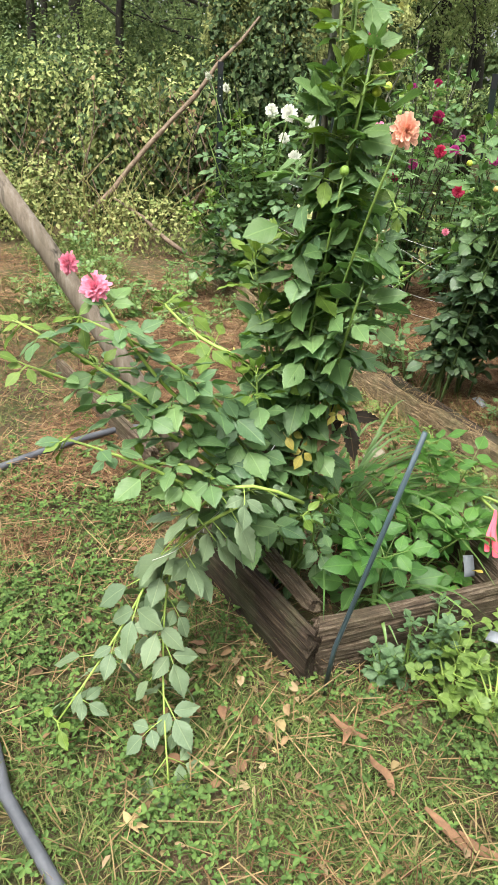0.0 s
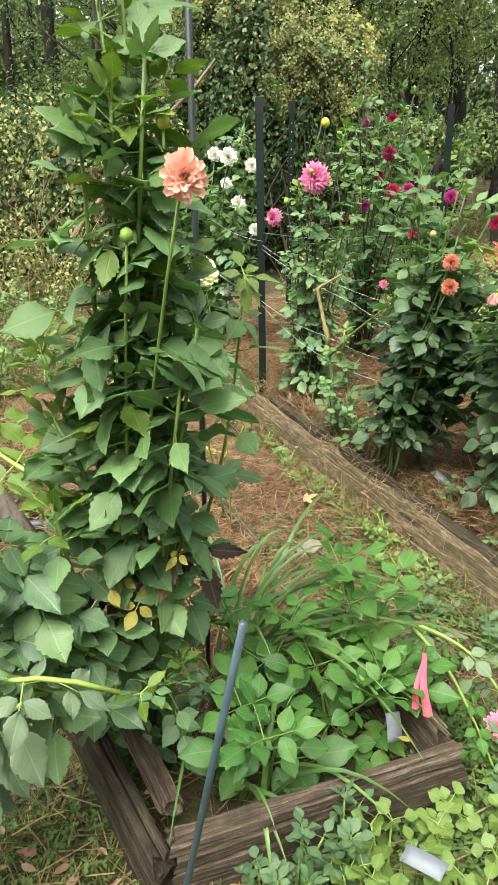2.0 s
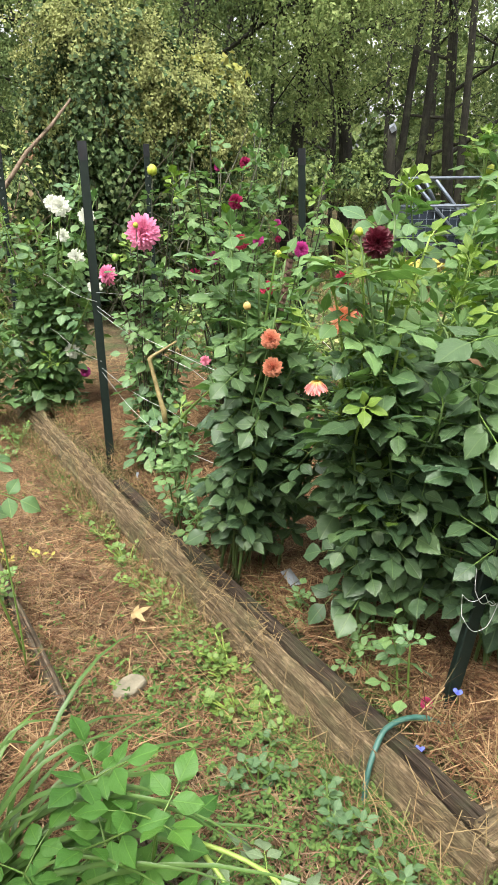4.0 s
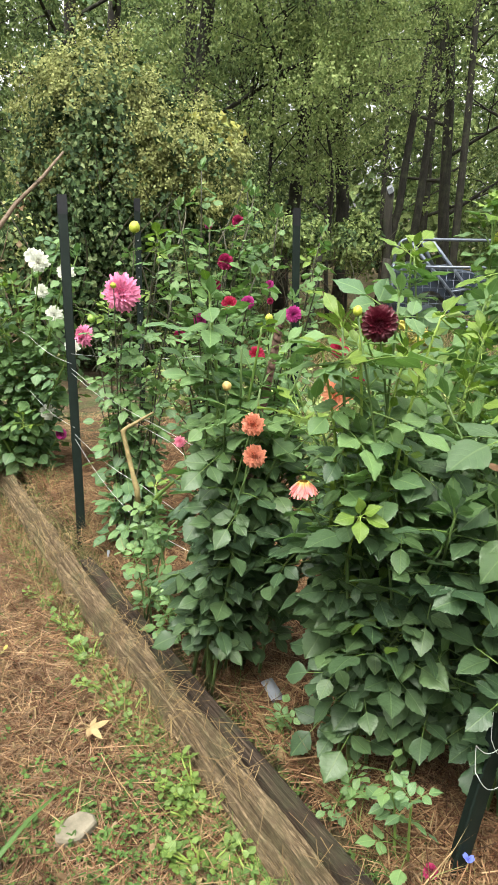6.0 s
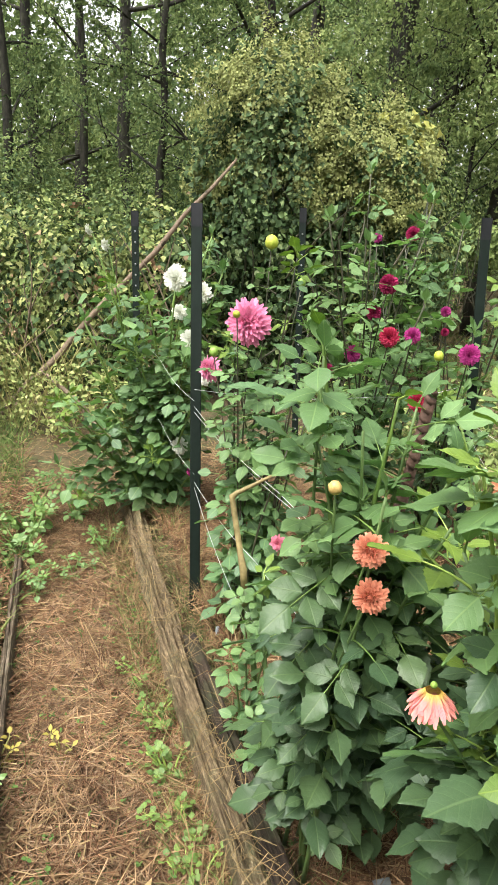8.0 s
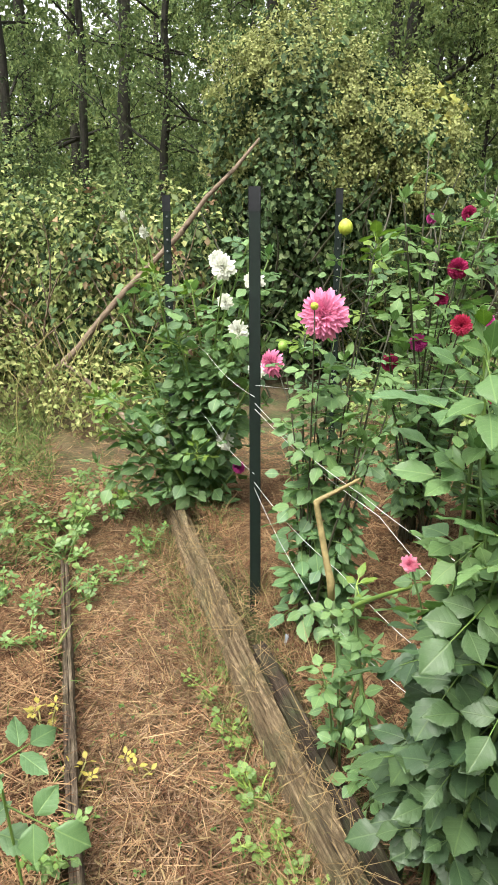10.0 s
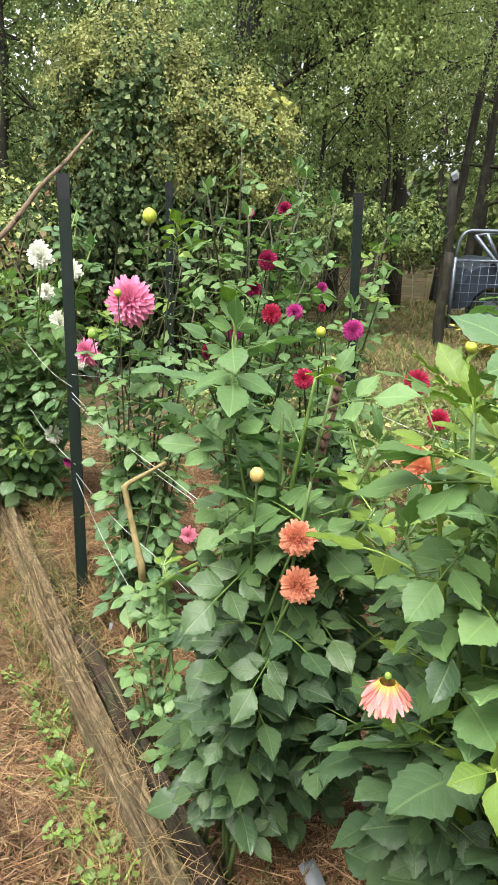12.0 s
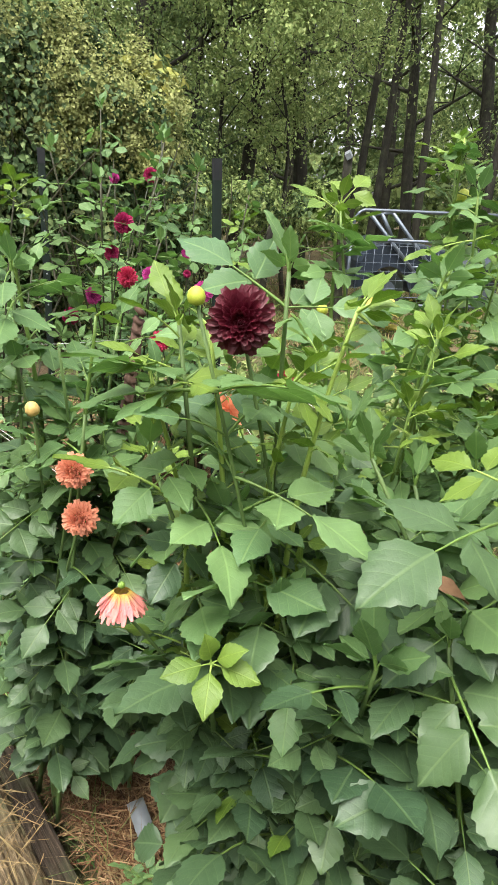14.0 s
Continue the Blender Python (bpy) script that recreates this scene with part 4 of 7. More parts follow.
def plank_mesh(length, height, thick, mat, seed, rough=0.006, cut=0.015):
    """A weathered board along x, from z 0 up, with uneven faces and worn ends."""
    r = random.Random(seed)
    b = Buf()
    n = max(6, int(length / 0.025))
    cracks = [r.uniform(0.2, 0.38), r.uniform(0.5, 0.66), r.uniform(0.74, 0.86)]
    side = [q for c in cracks for q in ((0.5, c - 0.035), (0.5 - 0.07 * r.uniform(0.4, 1.6), c), (0.5, c + 0.03))]
    ring = [(-0.5, 0.04)] + [(-q, h) for q, h in side] + [(-0.46, 0.96), (-0.3, 1.0), (-0.05, 0.98), (0.0, 0.9), (0.06, 0.985), (0.3, 1.0), (0.47, 0.95)] + [(q, h) for q, h in reversed(side)] + [(0.5, 0.04), (0, 0)]
    off = r.uniform(0, 50)
    verts, faces = [], []
    for i in range(n + 1):
        x = length * i / n
        for k, (q, h) in enumerate(ring):
            d = noise.noise(Vector((x * 2.2 + off, k * 0.9, 0))) * rough + noise.noise(Vector((x * 14 + off, k * 3.1, 5))) * rough * 0.55
            end = r.uniform(-cut, cut) if i in (0, n) else 0
            verts.append((x + end, q * thick + d, max(0, h * height + (d * 1.2 if h > 0.3 else 0))))
    k = len(ring)
    for i in range(n):
        for j in range(k):
            faces.append((i * k + j, i * k + (j + 1) % k, (i + 1) * k + (j + 1) % k, (i + 1) * k + j))
    faces.append(tuple(range(k)))
    faces.append(tuple(range(n * k + k - 1, n * k - 1, -1)))
    return b.add(verts, faces).mesh("plank", mat, smooth=False)


def log_mesh(length, height, width, mat, seed, groove=0.012):
    """A weathered half-round timber along x with a split along its back."""
    b = Buf()
    n, k = max(10, int(length / 0.03)), 34
    verts, faces = [], []
    for i in range(n + 1):
        x = length * i / n
        wob = noise.noise(Vector((x * 1.3, seed, 0))) * 0.012
        for j in range(k):
            a = math.pi * (1.12 - 1.24 * j / (k - 1))
            fib = noise.noise(Vector((x * 2.5, j * 1.3, seed))) * 0.018 + noise.noise(Vector((x * 6, j * 2.7, seed + 9))) * 0.015 + noise.noise(Vector((x * 1.1, j * 0.3, seed + 4))) * 0.014
            cut = groove * max(0, 1 - abs(j - 20 - 1.5 * math.sin(x * 2.3 + seed)) / 1.5)
            q = 1 + (fib - cut) / (height * 0.6)
            e = 0.4 * noise.noise(Vector((j * 0.7, seed, 3))) * 0.05 if i in (0, n) else 0
            verts.append((x + e, math.copysign(abs(math.cos(a)) ** 0.75, math.cos(a)) * width * 0.5 * q + wob, max(-0.02, math.copysign(abs(math.sin(a)) ** 0.7, math.sin(a)) * height * q)))
    for i in range(n):
        for j in range(k - 1):
            faces.append((i * k + j, i * k + j + 1, (i + 1) * k + j + 1, (i + 1) * k + j))
    faces.append(tuple(range(k - 1, -1, -1)))
    faces.append(tuple(range(n * k, n * k + k)))
    return b.add(verts, faces).mesh("log", mat, smooth=False)


def board_pose(p, q, z=0.0, z2=None, lean=0.0):
    p, q = Vector((*p, z)), Vector((*q, z if z2 is None else z2))
    x = (q - p).normalized()
    y = Vector((0, 0, 1)).cross(x).normalized()
    m = Matrix((x, y, x.cross(y))).transposed().to_4x4()
    return Matrix.Translation(p) @ m @ Matrix.Rotation(radians(lean), 4, "X"), (q - p).length


def board(name, parent, p, q, height, thick, mat, seed, z=0.0, z2=None, lean=0.0, label=""):
    m, length = board_pose(p, q, z, z2, lean)
    return part(name, plank_mesh(length, height, thick, mat, seed), parent, label, m)


def along_bed(u, s):
    p, d = BED
    return (p.x + d.x * u + d.y * s, p.y + d.y * u - d.x * s)


def along_plot(u, s):
    p, d = PLOT
    return (p.x + d.x * u + d.y * s, p.y + d.y * u - d.x * s)


border = thing("bed_border", (0, 0, 0), "weathered grey-brown timber edging of the dahlia bed", "garden edging")
for seed, (u0, s0), (u1, s1), h, w, mat in ((1, (-0.12, -0.02), (2.0, -0.03), 0.155, 0.07, TIMBER), (3, (2.02, -0.02), (3.45, 0.0), 0.14, 0.085, TIMBER)):
    m, length = board_pose(along_bed(u0, s0), along_bed(u1, s1), -0.04)
    part("timber", log_mesh(length, h, w, mat, seed), border, m=m)
board("inner_timber", border, along_bed(-0.05, 0.05), along_bed(1.93, 0.038), 0.122, 0.046, DARK_WOOD, 2, z=0.0, lean=-7, label="dark split inner timber")
m, length = board_pose((2.66, 3.05), (3.5, 3.42), -0.004)
part("timber", log_mesh(length, 0.12, 0.12, TIMBER, 5), border, m=m)
border2 = thing("plot_border", (0, 0, 0), "low dark half-buried board beside the straw path", "garden edging")
for k, (u0, u1) in enumerate(((0.95, 1.78), (1.79, 2.9))):
    board("timber", border2, along_plot(u0, 0.004 * k), along_plot(u1, 0.03 * k), 0.11 - 0.012 * k, 0.03, OLD_WOOD, 4 + 20 * k, z=-0.03)
border3 = thing("plot_border", (0, 0, 0), "grey board edging half hidden by leaves", "garden edging")
board("timber", border3, (1.02, 3.42), (0.73, 3.845), 0.10, 0.04, OLD_WOOD, 8, z=0.01)
board("timber", border3, (0.725, 3.852), (0.42, 4.3), 0.095, 0.04, OLD_WOOD, 28, z=0.005)

box = thing("raised_plant_box", (0, 0, 0), "weathered wooden raised bed with splitting plank walls", "planter")
board("front_plank", box, (1.588, 2.434), (2.16, 2.665), 0.185, 0.042, OLD_WOOD, 5)
board("side_plank", box, (1.573, 2.402), (1.26, 2.87), 0.175, 0.046, DARK_WOOD, 6)
board("side_plank", box, (2.13, 2.70), (1.94, 3.12), 0.19, 0.04, OLD_WOOD, 7)
rail = thing("loose_plank", (0, 0, 0), "grey weathered loose board lying on the bed wall", "plank")
board("plank", rail, (1.572, 2.495), (1.345, 2.875), 0.03, 0.042, OLD_WOOD, 9, z=0.172, z2=0.19, lean=18)

# ---- posts, stakes and rods ----


def t_post(base, top, label, studs=True):
    """A steel fence post of T section with studs on its face."""
    base, top = Vector(base), Vector(top)
    ob = thing("fence_post", base, label, "fence post", "steel fence posts")
    h = (top - base).length
    m = aim((0, 0, 0), Vector((0.2, -1, 0)), top - base)
    z = (top - base).normalized()
    y = Vector((0.25, -1, 0)) - z * Vector((0.25, -1, 0)).dot(z)
    y.normalize()
    m = Matrix((y.cross(z), y, z)).transposed().to_4x4()
    b = Buf()
    sec = [(-0.019, 0.002), (-0.0165, 0.006), (0.0165, 0.006), (0.019, 0.002), (0.004, 0.0), (0.003, -0.03), (-0.003, -0.03), (-0.004, 0.0)]
    k = len(sec)
    zs = [-0.1, 0.0, h * 0.3, h * 0.6, h - 0.012, h]
    verts = [(x, yy, zz) for zz in zs for x, yy in sec]
    faces = [(i * k + j, i * k + (j + 1) % k, (i + 1) * k + (j + 1) % k, (i + 1) * k + j) for i in range(len(zs) - 1) for j in range(k)]
    faces += [tuple(range(k - 1, -1, -1)), tuple(range((len(zs) - 1) * k, len(zs) * k))]
    b.add(verts, faces)
    part("post_bar", b.mesh("post_bar", POST, smooth=False), ob, m=m)
    c = Buf()
    zs = [h - 0.075, h + 0.001]
    sec2 = [(x * 1.06, yy * 1.05 + 0.0005) for x, yy in sec]
    verts = [(x, yy, zz) for zz in zs for x, yy in sec2]
    faces = [(j, (j + 1) % k, k + (j + 1) % k, k + j) for j in range(k)] + [tuple(range(k, 2 * k))]
    part("post_tip", c.add(verts, faces).mesh("post_tip", POST_TIP, smooth=False), ob, "scuffed grey tip", m)
    stud = Buf()
    stud.tube([(0, 0.004, 0), (0, 0.011, 0.003)], [0.006, 0.0035], 6)
    sm = stud.mesh("stud", STUD)
    for i in range(int((h - 0.15) / 0.055) if studs else 0):
        part("stud", sm, ob, m=m @ Matrix.Translation((0, 0, 0.12 + 0.055 * i)))
    return ob


t_post((1.70, 5.13, 0.05), (1.66, 5.315, 1.467), "dark green steel post with scuffed tip at the bed edge", False)
t_post((1.03, 6.45, 0.02), (1.017, 6.523, 1.449), "dark green studded steel post behind white dahlias")
t_post((1.86, 6.85, 0.02), (1.845, 6.906, 1.487), "dark studded steel post before the vine mound")
t_post((2.68, 5.55, 0.05), (2.647, 5.646, 1.445), "dark green steel post among red dahlias", False)
t_post((2.705, 3.395, 0.05), (2.95, 3.535, 1.28), "dark green steel post wound with white twine", False)


def rod(name, pts, radii, mat, label, category, sides=7):
    ob = thing(name, pts[0], label, category)
    b = Buf()
    b.tube([Vector(p) - Vector(pts[0]) for p in pts], radii, sides)
    part("shaft" if name != "bare_branch" else "branch_wood", b.mesh("shaft", mat), ob)
    return ob


def crooked(p, q, n, amp, seed):
    r = random.Random(seed)
    p, q = Vector(p), Vector(q)
    return [p.lerp(q, i / n) + Vector((r.uniform(-amp, amp), r.uniform(-amp, amp), r.uniform(-amp, amp))) * (0 < i < n) for i in range(n + 1)]


rod("plant_stake", [(1.615, 2.385, 0.0), (1.622, 2.362, 0.17), (1.671, 2.32, 0.48), (1.722, 2.277, 0.80)], [0.006, 0.006, 0.006, 0.0055], BLUE_STAKE, "slate blue plastic stake leaning out of the plant box", "stake")
rod("support_rod", [(1.60, 3.0, 0.0), (1.603, 2.96, 0.8), (1.607, 2.84, 1.95)], 0.006, ROD, "dark green metal rod that holds the tall dahlia", "plant support")
rod("support_rod", [(1.49, 2.72, 0.0), (1.505, 2.68, 0.9), (1.517, 2.635, 1.95)], 0.007, STEM_DARK, "brown-black rod tied to the tall dahlia", "plant support")
rebar = rod("rebar_stake", [(2.245, 4.30, 0.02), (2.30, 4.22, 0.5), (2.391, 4.137, 1.125)], 0.011, RUST, "rusty ribbed steel reinforcing bar as a stake", "stake")
ribs = Buf()
for i in range(56):
    z = 0.1 + 0.0185 * i
    p = Vector((0.055, -0.08, 0.48)) * (z / 0.48) if z < 0.48 else Vector((0.055, -0.08, 0.48)).lerp(Vector((0.146, -0.163, 1.105)), (z - 0.48) / 0.625)
    ribs.tube([p + Vector((-0.003, 0, 0)), p + Vector((0.003, 0, 0.006))], [0.0124, 0.0124], 8)
part("ribs", ribs.mesh("ribs", RUST), rebar)
rod("wooden_pole", [(0.42, 3.3, 1.30), (0.731, 3.25, 0.885), (0.976, 3.2, 0.52), (1.30, 3.13, 0.03)], [0.030, 0.031, 0.033, 0.034], POLE_WOOD, "grey weathered wooden pole leaning over the border", "pole", 10)
rod("bare_branch", crooked((-0.36, 7.45, 0.02), (1.229, 8.09, 1.824), 9, 0.035, 4), [0.025, 0.024, 0.025, 0.022, 0.022, 0.019, 0.02, 0.016, 0.014, 0.008], DEAD_WOOD, "long bare brown branch propped against the vines", "branch", 8)
rod("bare_branch", crooked((0.75, 6.9, 0.05), (0.1, 7.2, 0.42), 5, 0.03, 6), [0.02, 0.02, 0.018, 0.016, 0.014, 0.01], DEAD_WOOD, "short bare stick lying in the brush", "branch", 7)
rod("garden_hose", [(0.78, 2.3, 0.02), (0.93, 2.03, 0.03), (1.0, 1.95, 0.035), (1.08, 1.86, 0.035), (1.25, 1.7, 0.02)], 0.014, HOSE, "grey rubber hose lying in the grass", "hose", 8)
rod("garden_hose", bez((0.45, 3.34, 0.035), (0.62, 3.5, 0.06), (0.80, 3.66, 0.05), 6) + bez((0.85, 3.7, 0.05), (1.0, 3.75, 0.05), (1.2, 3.6, 0.08), 4), 0.014, HOSE, "dark grey hose half hidden under leaves", "hose", 8)
rod("green_hose", bez((2.457, 3.192, -0.02), (2.452, 3.22, 0.11), (2.52, 3.30, 0.145), 9) + bez((2.53, 3.307, 0.148), (2.60, 3.345, 0.165), (2.68, 3.345, 0.115), 8) + [(2.78, 3.34, 0.09)], 0.007, TEAL, "loop of teal green hose over the timber", "hose", 8)

# ---- dahlias of the long bed ----
FRONT = (-0.15, -1, 0.15)
UP = (0, 0, 1)

dahlia((1.93, 4.98, 0.07), "pink dahlia with dark thin stems and sparse leaves",
       [((1.918, 4.886, 1.138), "pink", 0.068, (-0.2, -1, 0.1)), ((1.90, 4.826, 1.168), "bud", 0.011, (-0.2, -0.8, 0.5)), ((1.735, 5.17, 0.935), "pink", 0.045, (-0.7, -0.7, 0.1)), ((1.963, 5.024, 1.359), "bud", 0.021, UP),
        ((1.80, 4.98, 1.03), "green_bud", 0.015, UP), ((2.05, 5.1, 1.24), "green_bud", 0.014, UP)],
       FINE, 41, fill=((2.05, 4.95, 1.32), (2.10, 4.85, 1.12)) + within(1, 10, (1.78, 2.14, 4.88, 5.2, 0.5, 1.1)), stem=STEM_DARK, radius=0.005, gap=0.075, low=1.05, skip=0.12, first=0.16, upper=FINE + BRIGHT)

dahlia((1.30, 5.95, 0.07), "bushy dahlia with white double flowers",
       [((1.384, 6.01, 1.185), "white", 0.043, FRONT), ((1.49, 5.62, 1.19), "white", 0.05, FRONT), ((1.47, 5.75, 1.045), "white", 0.034, FRONT), ((1.542, 5.649, 0.95), "white", 0.042, FRONT),
        ((1.455, 5.797, 0.44), "white", 0.042, FRONT), ((1.10, 5.89, 1.30), "white", 0.028, (-0.5, -0.8, -0.2)), ((0.98, 6.0, 1.36), "white", 0.028, (-0.6, -0.6, -0.3)), ((1.62, 5.55, 1.15), "white", 0.04, FRONT), ((1.64, 5.5, 0.83), "white", 0.035, FRONT), ((1.513, 5.797, 0.324), "magenta", 0.03, FRONT)],
       FINE + MID + BRIGHT, 42, fill=within(2, 14, (1.0, 1.62, 5.62, 6.05, 0.55, 1.36)) + within(3, 9, (0.85, 1.45, 5.6, 5.85, 0.15, 0.7)), gap=0.07, low=1.1, high=0.9, first=0.16, upper=BRIGHT + MID)

REDS = [((2.406, 6.016, 1.38), "crimson", 0.034), ((2.316, 5.42, 1.218), "crimson", 0.038), ((2.273, 5.453, 1.114), "crimson", 0.03), ((2.331, 5.312, 1.051), "scarlet", 0.036),
        ((2.408, 5.312, 1.06), "magenta", 0.03), ((2.208, 5.414, 0.97), "magenta", 0.032)]
dahlia((2.28, 5.68, 0.07), "tall leafy dahlia with crimson ball flowers", [(p, k, q, FRONT) for p, k, q in REDS] + [((2.26, 6.0, 1.36), "magenta", 0.022, FRONT), ((2.12, 5.5, 0.88), "crimson", 0.034, FRONT)],
       FINE, 43, fill=((2.22, 5.85, 1.6), (2.12, 5.15, 1.42), (2.07, 5.3, 1.25)) + within(4, 13, (2.02, 2.5, 5.3, 5.95, 0.5, 1.5)), gap=0.085, stem=STEM_DARK, radius=0.006, low=1.0, high=0.75, first=0.25, upper=BRIGHT)
dahlia((2.58, 5.85, 0.07), "leafy dahlia with crimson and purple flowers",
       [((2.548, 5.748, 1.096), "magenta", 0.022, FRONT), ((2.57, 5.08, 1.045), "magenta", 0.034, FRONT), ((2.44, 5.2, 0.86), "scarlet", 0.036, FRONT), ((2.55, 5.72, 1.02), "crimson", 0.018, FRONT), ((2.5, 5.3, 1.0), "bud", 0.017, UP)],
       FINE, 44, fill=((2.45, 6.0, 1.52), (2.6, 5.95, 1.4)) + within(5, 12, (2.35, 2.8, 5.4, 6.0, 0.45, 1.35)), gap=0.085, stem=STEM_DARK, radius=0.006, low=1.0, high=0.75, first=0.25, upper=BRIGHT)

dahlia((2.27, 4.12, 0.08), "dahlia with coral ball flowers and broad dark leaves",
       [((2.303, 3.835, 0.962), "coral", 0.029, FRONT), ((2.309, 3.838, 0.885), "coral", 0.030, FRONT), ((2.136, 4.083, 0.841), "hot", 0.016, FRONT), ((2.245, 3.875, 1.043), "cream_bud", 0.011, (-0.2, -0.3, 0.9))],
       BIG + FINE_SHADED, 45, fill=((2.21, 3.98, 1.22), (2.28, 3.92, 1.12), (2.21, 3.97, 1.08), (2.36, 4.0, 1.14), (2.32, 3.86, 1.04), (2.42, 3.9, 1.08)) + within(6, 10, (0.62, 1.02, 0.16, 0.42, 0.6, 1.02), BED), gap=0.058, low=0.9, high=0.95, first=0.24, twist=0.6, pitch=(-0.6, 0.42), radius=0.0055, skip=0.13, stem=STEM_SHADE, spread=0.1, upper=BRIGHT + MID + MID)

dahlia((2.62, 3.76, 0.08), "tall dahlia with one large maroon flower",
       [((2.495, 3.547, 1.235), "dark", 0.035, (-0.15, -1, 0.1)), ((2.453, 3.545, 1.258), "bud", 0.009, UP), ((2.381, 3.58, 0.915), "hang", 0.028, (0, 0.05, 1))],
       BIG + FINE_SHADED, 46, fill=((2.56, 3.66, 1.27), (2.44, 3.6, 1.22), (2.50, 3.60, 1.0), (2.56, 3.56, 0.9), (2.45, 3.62, 0.86), (2.41, 3.68, 1.05)) + within(7, 17, (0.28, 0.8, 0.16, 0.55, 0.55, 1.08), BED), gap=0.058, low=0.92, high=0.95, lime=0.25, first=0.3, twist=0.6, pitch=(-0.6, 0.42), stem=STEM_SHADE, spread=0.1, radius=0.0055, skip=0.13, upper=BRIGHT + MID + MID)

dahlia((2.93, 3.60, 0.08), "dense leafy dahlia without flowers",
       [], BIG + FINE_SHADED, 47, fill=((2.90, 3.58, 1.3), (2.76, 3.5, 1.15)) + within(8, 18, (0.02, 0.5, 0.2, 0.75, 0.5, 1.15), BED), gap=0.058, low=1.0, high=1.0, first=0.3, twist=0.6, pitch=(-0.6, 0.42), lime=0.1, stem=STEM_SHADE, spread=0.1, radius=0.0055, skip=0.13, upper=BRIGHT + MID + MID)

dahlia((2.86, 4.25, 0.08), "light green dahlia with a tall leafy top",
       [((2.62, 4.45, 0.87), "orange", 0.04, FRONT), ((2.551, 4.112, 0.965), "orange", 0.04, (-0.5, -0.8, -0.1)), ((2.68, 4.7, 0.98), "scarlet", 0.034, FRONT)],
       BRIGHT + TALL_LIGHT, 48, fill=((2.744, 4.18, 1.33), (2.9, 4.05, 1.22)) + within(9, 18, (2.55, 3.1, 3.9, 4.5, 0.6, 1.18)), gap=0.065, low=0.85, high=1.0, lime=0.9, first=0.3, radius=0.0055, skip=0.04)
dahlia((3.20, 4.72, 0.08), "tall light green dahlia with a yellow top",
       [((3.22, 4.75, 1.36), "bud", 0.02, UP)], BRIGHT + TALL_LIGHT, 49, fill=((3.157, 4.69, 1.47), (3.1, 4.4, 1.36), (3.3, 4.6, 1.4)) + within(10, 14, (2.95, 3.4, 4.3, 4.85, 0.6, 1.3)), gap=0.065, low=0.85, high=1.0, lime=0.9, first=0.3, radius=0.0055, skip=0.04)
dahlia((2.78, 5.0, 0.08), "sparse green dahlia behind the leafy ones",
       [((2.81, 4.9, 0.82), "scarlet", 0.034, FRONT), ((2.98, 5.2, 0.98), "bud", 0.02, (-0.2, -1, 0.2))], BRIGHT, 50, fill=within(11, 8, (2.55, 3.15, 4.7, 5.3, 0.4, 0.9)), gap=0.1, low=0.8)

# ---- the tall dahlia of the plant box ----
tall_base = (1.50, 2.74, 0.06)
dahlia(tall_base, "tall staked dahlia with peach and pink flowers",
       [((1.643, 2.464, 1.302), "big_peach", 0.028, (0.3, -1, 0.1)), ((1.587, 2.634, 1.442), "hot", 0.021, (0.8, -0.3, 0.3)), ((1.55, 2.62, 1.56), "bud", 0.017, (0.2, -0.5, 0.6)),
        ((1.60, 2.60, 1.36), "bud", 0.010, UP), ((1.55, 2.56, 1.22), "green_bud", 0.010, UP)],
       TALL + TALL_LIGHT + TALL_LIGHT, 51, fill=((1.52, 2.62, 1.5), (1.545, 2.64, 1.62), (1.575, 2.62, 1.42)) + within(12, 7, (1.36, 1.64, 2.56, 2.7, 0.72, 1.05)) + within(14, 7, (1.47, 1.65, 2.56, 2.68, 1.0, 1.46)),
       gap=0.062, low=0.98, high=0.88, first=0.5, skip=0.1, radius=0.0065, spread=0.05, lime=0.4, pitch=(-0.75, 0.55), twist=0.9)
dahlia((1.55, 3.72, 0.06), "dahlia with one pale cream flower", [((1.541, 3.684, 0.954), "cream", 0.042, (0.2, -1, 0.4))], MID, 52,
       fill=((1.43, 3.66, 0.88),), gap=0.07, first=0.64, radius=0.004, skip=0.25)
lime_at = (2.476, 3.50, 0.885)
lime = thing("dahlia_shoot", lime_at, "fresh lime green leaf cluster among dark leaves", "dahlia shoot")
lr = random.Random(2)
for k, (dx, dy, dz, q) in enumerate(((-0.2, -0.9, -0.5, 1.25), (0.9, -0.4, -0.2, 1.1), (-0.9, -0.3, 0.0, 1.05), (0.6, -0.3, 0.5, 1.0), (-0.2, -0.2, 0.9, 0.9))):
    part("leaf", LIME[k % 3], lime, m=aim((0, 0, 0), (dx, dy, dz), (0, -0.6, 1), q * 0.58))
b = Buf()
b.tube(bez((0.03, 0.25, -0.4), (0.02, 0.15, -0.1), (0, 0, 0), 6), 0.003, 5)
part("stem", b.mesh("stem", STEM_YOUNG), lime)


